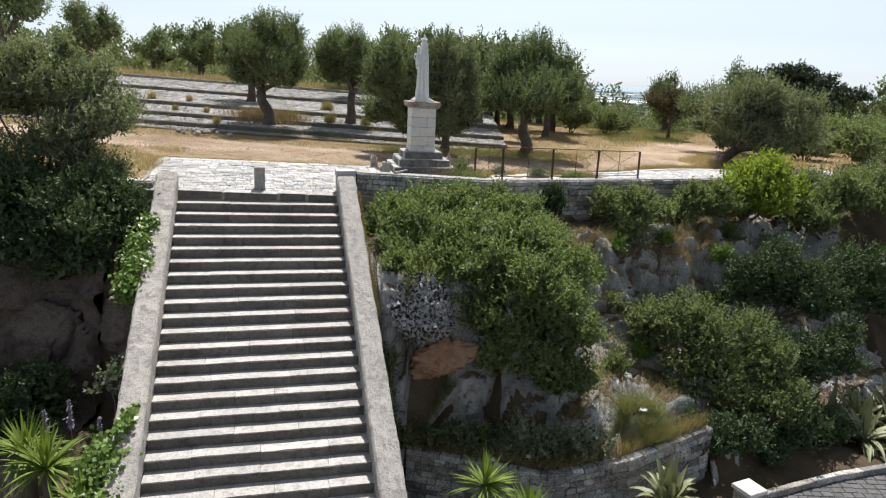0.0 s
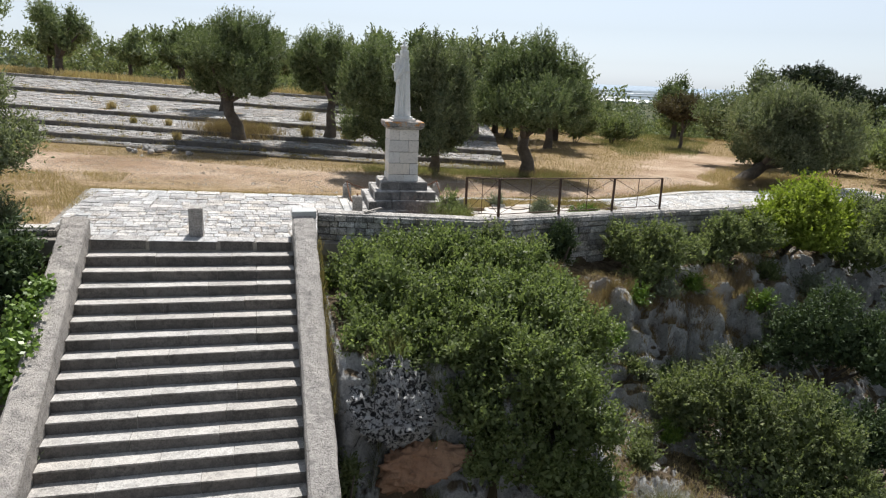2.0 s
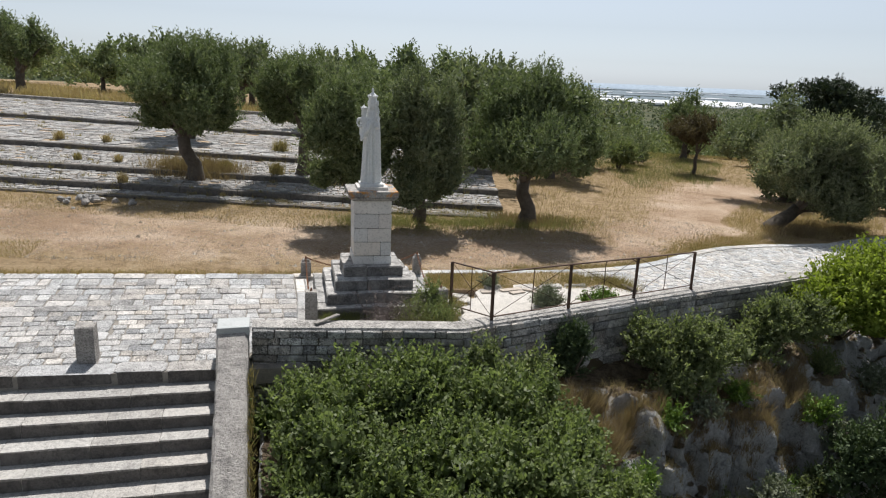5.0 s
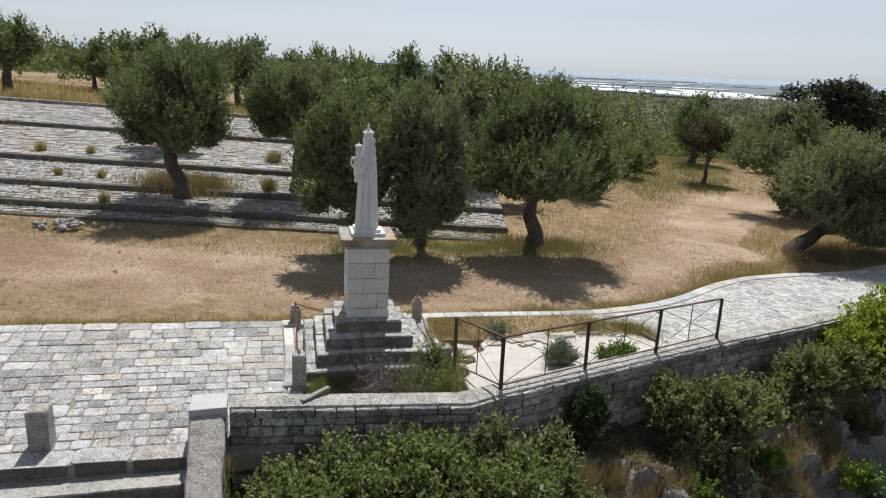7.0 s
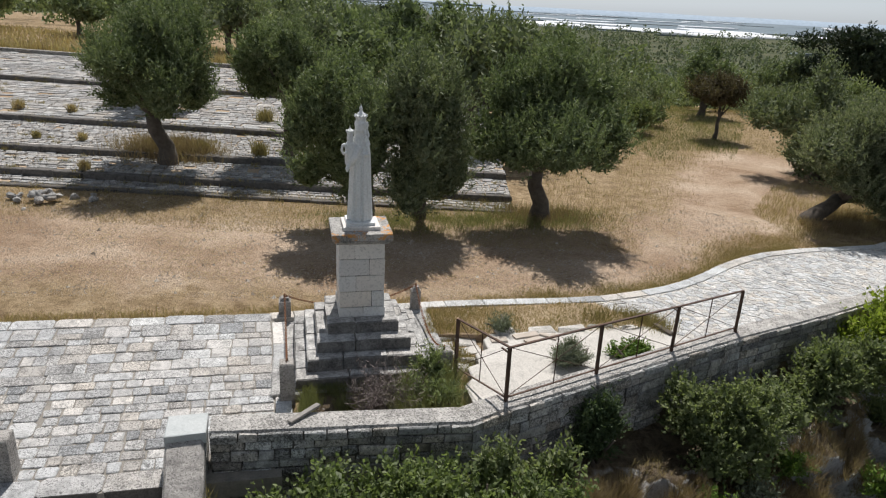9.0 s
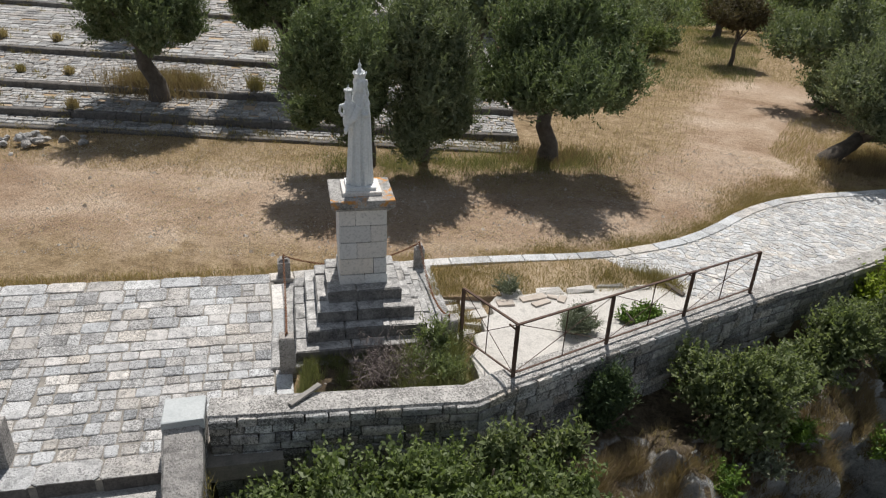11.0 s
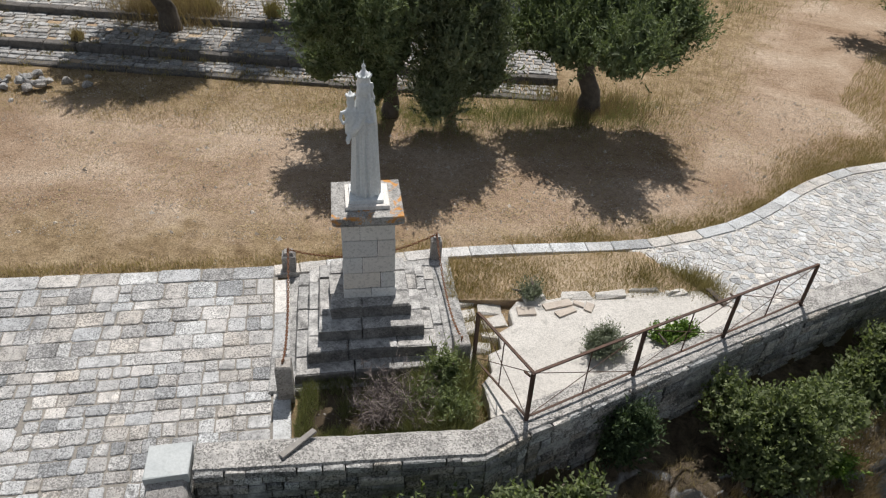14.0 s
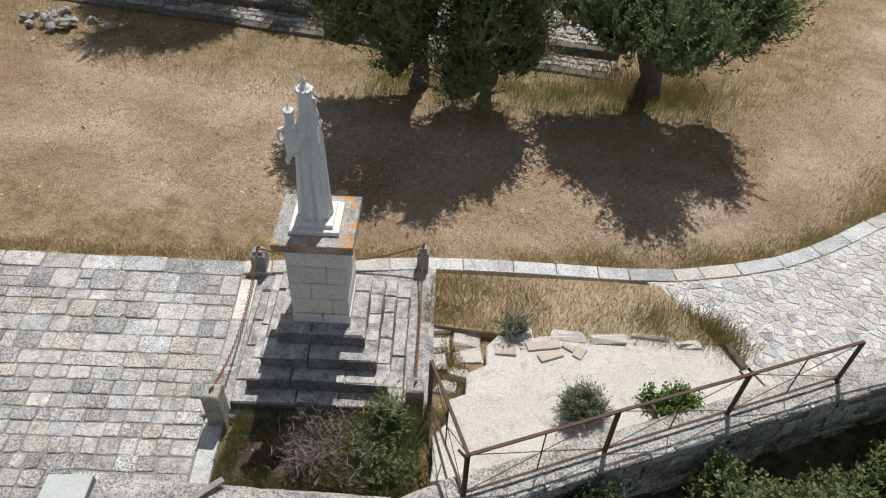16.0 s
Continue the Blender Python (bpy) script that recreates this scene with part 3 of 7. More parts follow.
def build_ground():
    xs, ys = axis(-14, 17, 0.3, -4700, 4700), axis(5, 34, 0.3, -600, 4700)
    X, Y = np.meshgrid(xs, ys)
    Z = ground_z(X, Y)
    w = np.interp(X, EDGE_X, EDGE_Y) - Y
    crag = sstep(0.3, 1.5, w) * sstep(13, 7, w) * sstep(40, 25, np.abs(X))
    rough = np.zeros(X.shape)
    for j in range(X.shape[0]):
        for i in range(X.shape[1]):
            if abs(X[j, i]) < 60 and -5 < Y[j, i] < 70:
                p = Vector((X[j, i], Y[j, i], 0))
                r = noise.fractal(p * 0.9, 1.0, 2.1, 5)
                rough[j, i] = 0.28 * crag[j, i] * r + 0.025 * noise.fractal(p * 1.7 + Vector((9, 0, 0)), 1.0, 2.0, 3) * (w[j, i] < -0.6)
    e = (X - O.x) * math.cos(radians(TURN_S)) + (Y - O.y) * math.sin(radians(TURN_S))
    n = -(X - O.x) * math.sin(radians(TURN_S)) + (Y - O.y) * math.cos(radians(TURN_S))
    still = (e > -4.9) & (e < 0.9) & (n < 5.0)
    Z = Z + np.where(still, -0.02, rough)
    straw = sstep(0.4, 3.6, poly_dist(X, Y, TRACK)) * np.where(w < 0, 1, 0)
    ny, nx = X.shape
    under = ((X > -1.9) & (X < 14.9) & (w > 0.3) & (w < 7.0)) | ((X > -13.9) & (X < -7.2) & (w > 0.3) & (w < 8.3))
    Z = Z - np.where(under, 1.7, 0.0)
    verts = np.stack([X, Y, Z], -1).reshape(-1, 3)
    me = bpy.data.meshes.new("ground")
    idx = np.arange(ny * nx).reshape(ny, nx)
    f = np.stack([idx[:-1, :-1], idx[:-1, 1:], idx[1:, 1:], idx[1:, :-1]], -1).reshape(-1, 4)
    me.from_pydata(verts.tolist(), [], f.tolist())
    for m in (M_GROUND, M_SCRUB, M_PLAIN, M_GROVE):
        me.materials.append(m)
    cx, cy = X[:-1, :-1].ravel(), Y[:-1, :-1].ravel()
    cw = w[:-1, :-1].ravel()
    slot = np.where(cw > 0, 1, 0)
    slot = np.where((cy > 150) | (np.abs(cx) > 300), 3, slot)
    # beyond this radius the plain takes the haze-coloured material
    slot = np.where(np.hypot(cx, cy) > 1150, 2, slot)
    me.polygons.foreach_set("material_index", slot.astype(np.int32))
    me.polygons.foreach_set("use_smooth", [True] * len(me.polygons))
    me.attributes.new("straw", "FLOAT", "POINT").data.foreach_set("value", straw.ravel().astype(np.float32))
    me.update()
    ob = new("ground", me)
    tagged(ob, "pale trodden earth and dry straw on a hilltop", "ground", kind="structure")


build_ground()

def crag_material():
    """Bare limestone where it is steep, dry soil and litter where it lies flatter."""
    m, n, l, b = nodes_of("crag_limestone")
    g = n.new("ShaderNodeNewGeometry")
    pos = g.outputs["Position"]
    sep = n.new("ShaderNodeSeparateXYZ")
    l.new(g.outputs["Normal"], sep.inputs[0])
    big, mid = noise_tex(n, l, pos, 0.9, 6, 0.6, 0.5), noise_tex(n, l, pos, 4.5, 8, 0.7, 0.6)
    fine = noise_tex(n, l, pos, 22, 8, 0.75)
    rock_c = ramp(n, l, mid, [(0.32, (0.14, 0.14, 0.14)), (0.39, (0.44, 0.435, 0.43)), (0.47, (0.66, 0.65, 0.635)), (0.72, (0.74, 0.73, 0.71))])
    rock_c = mixc(n, l, ramp(n, l, big, [(0.64, (0, 0, 0)), (0.74, (0.45, 0.45, 0.45))]), rock_c, (0.30, 0.20, 0.13))
    soil_c = ramp(n, l, mid, [(0.35, (0.11, 0.085, 0.058)), (0.5, (0.22, 0.17, 0.115)), (0.68, (0.35, 0.28, 0.195))])
    mask = mathn(n, l, "ADD", sep.outputs["Z"], mathn(n, l, "MULTIPLY", mathn(n, l, "SUBTRACT", big, 0.5), 0.9))
    c = mixc(n, l, ramp(n, l, mask, [(0.74, (0, 0, 0)), (0.86, (1, 1, 1))]), rock_c, soil_c)
    c = mixc(n, l, 0.8, c, ramp(n, l, fine, [(0.32, (0.45, 0.45, 0.45)), (0.56, (1, 1, 1))]), "MULTIPLY")
    l.new(c, b.inputs["Base Color"])
    b.inputs["Roughness"].default_value = 0.95
    b.inputs["Specular IOR Level"].default_value = 0.1
    bump(n, l, b, mathn(n, l, "ADD", fine, mathn(n, l, "MULTIPLY", mid, 2.0)), 1.0, 0.13)
    return m


M_CRAG = crag_material()


def build_crag(name, x0, x1, reach, label, seed, mat):
    """The broken rock face below the plaza: fluted by rain, split into blocks by cracks, pushed out along its own slope."""
    nx, nw = int((x1 - x0) / 0.065), 135
    v, f = [], []
    for i in range(nx + 1):
        x = x0 + (x1 - x0) * i / nx
        ye = float(np.interp(x, EDGE_X, EDGE_Y))
        c = 0.85 if x > 1.6 else 0.97
        far = reach
        if -0.5 < x < 6.75:
            far = min(reach, (ye - 0.15 - float(np.interp(x, [p[0] for p in LOW_WALL], [p[1] for p in LOW_WALL]))) * c)
        fine = np.linspace(0, far, 300)
        down = lower(np.full(300, x), fine)
        run = np.concatenate([[0], np.cumsum(np.hypot(np.diff(fine), np.diff(down)))])
        ww = np.interp(np.linspace(0, run[-1], nw + 1), run, fine)
        ty, tz = -(np.interp(ww + 0.25, fine, fine) - np.interp(ww - 0.25, fine, fine)), np.interp(ww + 0.25, fine, down) - np.interp(ww - 0.25, fine, down)
        tl = np.hypot(ty, tz) + 1e-6
        for w, z, ny, nz in zip(ww, np.interp(ww, fine, down), tz / tl, -ty / tl):
            w, ny, nz = float(w), float(ny), float(nz)
            p = Vector((x, ye - w / c + 0.1, float(z)))
            q = p + Vector((seed, 0, 0))
            q = q + 0.25 * Vector((noise.noise(q * 1.3), noise.noise(q * 1.3 + Vector((7, 0, 0))), noise.noise(q * 1.3 + Vector((0, 9, 0)))))
            d = 0.42 * (noise.ridged_multi_fractal(Vector((q.x * 0.75, q.y * 0.75, q.z * 0.3)), 1.1, 2.0, 3, 1.0, 1.6) - 0.9)
            dist, cells = noise.voronoi(Vector((q.x * 1.0, q.y * 1.0, q.z * 0.75)))
            d += 0.26 * (0.55 - dist[0]) - 0.10 * (1 - min(0.09, dist[1] - dist[0]) / 0.09)
            dist, cells = noise.voronoi(Vector((q.x * 3.2, q.y * 3.2, q.z * 1.9)))
            d += 0.05 * (0.5 - dist[0]) - 0.03 * (1 - min(0.1, dist[1] - dist[0]) / 0.1)
            d += 0.08 * noise.fractal(q * 3.4, 0.8, 2.1, 5)
            # ledges: each bed juts out under the one above and weathers back
            bed = -q.z * 1.25 + 0.9 * noise.noise(Vector((q.x * 0.6, q.y * 0.6, 3.0))) + 0.35 * noise.noise(q * 1.7)
            d += 0.30 * (1 - (bed - math.floor(bed))) * (0.6 + 0.8 * noise.noise(Vector((q.x * 0.9, 1.0, math.floor(bed) * 3.7)))) - 0.12
            if -0.5 < x < 6.75:
                foot = float(np.interp(x, [p[0] for p in LOW_WALL], [p[2] for p in LOW_WALL])) - 0.02
                p.z += min(0.0, foot - p.z) * float(sstep(far - 0.7, far, w))
            d *= 0.4 + 0.75 * abs(ny)
            d *= float(sstep(0.1, 1.0, w)) * float(sstep(far, far - 0.4, w))
            e = (p.x - O.x) * math.cos(radians(TURN_S)) + (p.y - O.y) * math.sin(radians(TURN_S))
            if seed == 0.0 and e < 1.1:
                d *= max(0.0, (e - 0.75) / 0.35)
                if e < 0.75:
                    p.z = min(p.z, -6.2)
            v.append((p.x + 0.3 * d * noise.noise(q * 0.8), p.y + d * ny, p.z + d * nz - 0.03))
    for i in range(nx):
        for j in range(nw):
            a = i * (nw + 1) + j
            f.append((a, a + 1, a + nw + 2, a + nw + 1))
    tagged(piece(name, v, f, mat, smooth=True), label, "crag", kind="structure")
    return BVHTree.FromPolygons(v, f)


CRAG = build_crag("crag_right", -1.95, 15.0, 7.2, "broken white and grey limestone slope below the wall", 0.0, M_CRAG)
build_crag("crag_left", -14.0, -7.1, 8.5, "shaded brown rock face beside the stairs", 31.0, M_SHADEBROWN)


def low_y(x):
    return float(np.interp(x, [p[0] for p in LOW_WALL], [p[1] for p in LOW_WALL]))


def low_z(x):
    return float(np.interp(x, [p[0] for p in LOW_WALL], [p[2] for p in LOW_WALL]))


def crag_z(x, y):
    """The level of the rock below the wall, or of the ground where there is none."""
    hit = CRAG.ray_cast(Vector((x, y, 3.0)), Vector((0, 0, -1)))[0]
    return hit.z if hit is not None and hit.z > -6.0 else gz(x, y)


# distance: plain, plastic sheeting over the fields, low hills with haze in their colour
hills_v, hills_f = [], []
for i in range(81):
    a = radians(-75 + i * 150 / 80)
    top = -8 + 52 * float(sstep(8, -45, np.degrees(a))) + 7 * noise.fractal(Vector((i * 0.16, 3, 0)), 1, 2, 4)
    for r, z in ((4200, -40), (4300, top), (4650, -60)):
        hills_v.append((r * math.sin(a), r * math.cos(a), z))
for i in range(80):
    for j in range(2):
        q = 3 * i + j
        hills_f.append((q, q + 3, q + 4, q + 1))
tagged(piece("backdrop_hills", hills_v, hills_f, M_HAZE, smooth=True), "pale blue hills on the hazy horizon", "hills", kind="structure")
strip_rng = random.Random(5)
STRIPS = [(r, a, r * 0.075, 90) for r in (1230, 1360, 1500) for a in range(6, 29, 4)] + [(1900, a, 130, 60) for a in range(-6, 22, 6)] + [(r, a, 190, 60) for r in (2400, 3000, 3500) for a in range(-26, 44, 9)]
for r, a, wid, dep in STRIPS:
    r, a = r * strip_rng.uniform(0.95, 1.05), radians(a + strip_rng.uniform(-2.5, 2.5))
    wid *= strip_rng.uniform(0.6, 1.3)
    cx, cy = r * math.sin(a), r * math.cos(a)
    v, f = prism([(-wid / 2, -dep / 2), (wid / 2, -dep / 2), (wid / 2, dep / 2), (-wid / 2, dep / 2)], -6, 3, 1.5)
    ob = piece("greenhouse", v, f, M_GLASSHOUSE, at=pose(cx, cy, gz(cx, cy), 0, 0, strip_rng.uniform(-6, 6)))
    tagged(ob, "long white plastic greenhouse on the far plain", "greenhouse", "greenhouses on the plain")
hedge = Pile()
for _ in range(60):
    r, a = strip_rng.uniform(700, 3900), radians(strip_rng.uniform(-40, 48))
    wid, dep = strip_rng.uniform(60, 300) * r / 1500, strip_rng.uniform(6, 40) * r / 1500
    cx, cy = r * math.sin(a), r * math.cos(a)
    hedge.add(prism([(-wid / 2, -dep / 2), (wid / 2, -dep / 2), (wid / 3, dep / 2), (-wid / 2, dep / 2)], -6, strip_rng.uniform(1, 3), 1.0), pose(cx, cy, gz(cx, cy), 0, 0, strip_rng.uniform(-20, 20)))
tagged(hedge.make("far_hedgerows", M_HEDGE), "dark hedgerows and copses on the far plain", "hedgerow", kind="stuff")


# ---------------------------------------------------------------- stairs
def build_stairs():
    st = thing("staircase", FR, "broad worn limestone staircase up the slope", "stairs", kind="structure")
    for k in range(1, 31):
        z, n0 = -RISE * k, -GOING * k
        tilt = -0.018 * max(0.0, 1 - k / 12)
        cuts = [-3.75]
        while cuts[-1] < -1.3:
            cuts.append(cuts[-1] + RND.uniform(0.7, 1.5))
        cuts[-1] = min(cuts[-1], -0.6)
        cuts.append(0.14)
        for a, b in zip(cuts[:-1], cuts[1:]):
            a, b = a + 0.003, b - 0.003
            v, f = [], []
            seg = max(2, int((b - a) / 0.22))
            ring = []
            j = RND.uniform(-0.008, 0.008)
            for i in range(seg + 1):
                e = a + (b - a) * i / seg
                q = noise.noise(Vector((e * 2.3, k * 5.1, 0))) * 0.012
                c = 0.012 + 0.026 * abs(noise.noise(Vector((e * 5, k * 3.3, 4))))
                zz = z + tilt * e + j * 0.4
                prof = [(n0 + GOING + 0.06, zz - 0.2), (n0 + GOING + 0.06, zz + q * 0.3), (n0 + c + j + q, zz + q * 0.3), (n0 + j + q, zz - c), (n0 + 0.012 + j + q, zz - RISE - 0.02)]
                ring.append(len(v))
                v += [(e, y, h) for y, h in prof]
            for i in range(seg):
                for p in range(5):
                    p2 = (p + 1) % 5
                    f.append((ring[i] + p, ring[i] + p2, ring[i + 1] + p2, ring[i + 1] + p))
            f.append(tuple(ring[0] + p for p in range(4, -1, -1)))
            f.append(tuple(ring[-1] + p for p in range(5)))
            weathered(piece("step", v, f, M_STEP, st), M_SHADECRUST, lambda q: q.y < -0.6)
    # mass under the steps
    v, f = prism([(-3.9, -GOING * 30), (0.3, -GOING * 30), (0.3, 0.3), (-3.9, 0.3)], -7.0, [-RISE * 31 - 0.3, -RISE * 31 - 0.3, -0.5, -0.5], 0.01)
    piece("core", v, f, M_JOINT, st)
    return st


build_stairs()


def build_parapet(name, e0, e1, lift, label):
    """A sloping side wall, rough at its edges."""
    v, f, rings = [], [], []
    n = 0.2
    k = 0
    while n > -10.9:
        z = lift + n * RISE / GOING
        r = lambda s: 0.022 * noise.noise(Vector((n * 2.2, s * 7.7 + e0, 1))) + 0.012 * noise.noise(Vector((n * 7, s * 3, e0)))
        prof = [(e0 + r(1), z - 2.6), (e0 + r(2), z - 0.05), (e0 + 0.035 + r(3), z + r(4)), ((e0 + e1) / 2, z + 0.012 + r(5)), (e1 - 0.035 + r(6), z + r(7)), (e1 + r(8), z - 0.05), (e1 + r(9), z - 2.6)]
        rings.append(len(v))
        v += [(e, n, h) for e, h in prof]
        n -= 0.14
    for a, b in zip(rings[:-1], rings[1:]):
        for p in range(6):
            f.append((a + p, b + p, b + p + 1, a + p + 1))
    f.append(tuple(rings[0] + p for p in range(7)))
    f.append(tuple(rings[-1] + p for p in range(6, -1, -1)))
    ob = piece(name, v, f, M_PARA, at=FR)
    return tagged(ob, label, "parapet", kind="structure")


build_parapet("parapet_right", 0.14, 0.61, 0.42, "rendered stone parapet sloping down beside the stairs")
build_parapet("parapet_left", -4.25, -3.76, 0.42, "rendered stone parapet with ivy beside the stairs")


# ---------------------------------------------------------------- walls of squared stone
def build_wall(name, pts, depth, thick, base_z, singles, label, cope=True):
    """A retaining wall along pts (x, y, top), its face on the right-hand side of the way; the first stones are parts, the rest one part."""
    w = thing(name, Matrix.Identity(4), label, "wall", kind="structure")
    rest = Pile()
    made = 0
    core = Pile()
    for si, (a, b) in enumerate(zip(pts[:-1], pts[1:])):
        a, b = Vector(a), Vector(b)
        d = Vector((b.x - a.x, b.y - a.y, 0))
        L = d.length
        d.normalize()
        back = Vector((-d.y, d.x, 0))
        yaw = math.degrees(math.atan2(d.y, d.x))
        drop = 0.0
        course = 0
        while drop < depth:
            h = RND.uniform(0.125, 0.2) if course else 0.14
            s = RND.uniform(-0.15, 0.0)
            while s < L - 0.02:
                lw = min(RND.choice((0.2, 0.26, 0.32, 0.38, 0.46, 0.6)) * RND.uniform(0.9, 1.1), L - max(s, 0))
                if L - (max(s, 0) + lw) < 0.12:
                    lw = L - max(s, 0)
                s0 = max(s, 0.0)
                lw = min(lw, L - s0)
                t = (s0 + lw / 2) / L
                top = a.z + (b.z - a.z) * t - drop
                c = a + d * (s0 + lw / 2) + back * (0.11 + RND.uniform(-0.016, 0.014) + (0.0 if course else -0.02))
                vf = brick(lw - 0.018, 0.22, h - 0.016, 0.016, 0.009)
                m = pose(c.x, c.y, top - h / 2 - 0.03, 0, math.degrees(math.atan2(a.z - b.z, L)), yaw)
                if made < singles:
                    piece("stone_block", vf[0], vf[1], M_WALL, w, at=m)
                    made += 1
                else:
                    rest.add(vf, m)
                s = s0 + lw
            drop += h
            course += 1
        p0, p1 = a + back * 0.035, b + back * 0.035
        q0, q1 = a + back * (thick - 0.02), b + back * (thick - 0.02)
        o = len(core.v)
        core.v += [(p0.x, p0.y, base_z), (p1.x, p1.y, base_z), (q1.x, q1.y, base_z), (q0.x, q0.y, base_z), (p0.x, p0.y, a.z - 0.045), (p1.x, p1.y, b.z - 0.045), (q1.x, q1.y, b.z - 0.045), (q0.x, q0.y, a.z - 0.045)]
        core.f += [tuple(o + i for i in q) for q in ((0, 1, 5, 4), (1, 2, 6, 5), (2, 3, 7, 6), (3, 0, 4, 7), (4, 5, 6, 7))]
    core.make("mortar_core", M_JOINT, w)
    if rest.v:
        ob = rest.make("stone_courses", M_WALL, w)
        ob["kind"] = "stuff"
    if cope:
        v, f, rings = [], [], []
        dist = [0.0]
        for a, b in zip(pts[:-1], pts[1:]):
            dist.append(dist[-1] + math.hypot(b[0] - a[0], b[1] - a[1]))
        s = 0.0
        while s <= dist[-1]:
            x, y, z = (float(np.interp(s, dist, [p[i] for p in pts])) for i in range(3))
            x2, y2 = (float(np.interp(min(s + 0.25, dist[-1]), dist, [p[i] for p in pts])) for i in range(2))
            x1, y1 = (float(np.interp(max(s - 0.25, 0), dist, [p[i] for p in pts])) for i in range(2))
            d = Vector((x2 - x1, y2 - y1, 0)).normalized()
            bk = Vector((-d.y, d.x, 0))
            r = lambda q: 0.007 * noise.noise(Vector((s * 1.3, q * 5.7, 2))) + 0.016 * min(0.0, noise.noise(Vector((s * 9.0, q * 2.1, 7))))
            rings.append(len(v))
            for off, h in ((0.03 + r(1), -0.045), (0.05 + r(2), -0.002), (0.16, 0.006 + r(3)), (thick * 0.6, 0.01 + r(4)), (thick - 0.06 + r(5), 0.0), (thick + r(6), -0.05), (thick + r(6), -0.4)):
                p = Vector((x, y, z)) + bk * off
                v.append((p.x, p.y, z + h))
            s += 0.07
        for a, b in zip(rings[:-1], rings[1:]):
            for p in range(6):
                f.append((a + p, b + p, b + p + 1, a + p + 1))
        f.append(tuple(rings[0] + p for p in range(6, -1, -1)))
        f.append(tuple(rings[-1] + p for p in range(7)))
        piece("coping", v, f, M_COPE, w, "worn mortar coping, chipped along its edge")
    return w


build_wall("wall_terrace", WALL, 1.95, 0.47, -2.4, 300, "grey squared-stone retaining wall under the plaza and path")
lw = [(-13.0, 15.45, 0.42), (-7.05, 16.95, 0.30)]
build_wall("wall_left", lw, 0.9, 0.4, -2.0, 0, "low stone wall beside the stair head")
build_wall("wall_lower", LOW_WALL, 1.2, 0.4, -6.6, 0, "low squared-stone wall at the foot of the crag", cope=False)

# pillar where the parapet meets the wall
pil = thing("pillar", FR, "squared stone pillar with a flat grey cap", "pillar", kind="structure")
v, f = brick(0.50, 0.48, 0.16, 0.012, 0.004)
piece("cap", v, f, M_CAPGREY, pil, "smooth grey cap slab", at=pose(0.39, 0.42, 0.535))
z = 0.455
for h in (0.2, 0.17, 0.19, 0.18, 0.2, 0.2, 0.2, 0.2):
    v, f = brick(0.46, 0.44, h - 0.008, 0.012, 0.004)
    piece("stone_block", v, f, M_WALL, pil, at=pose(0.39, 0.42, z - h / 2))
    z -= h


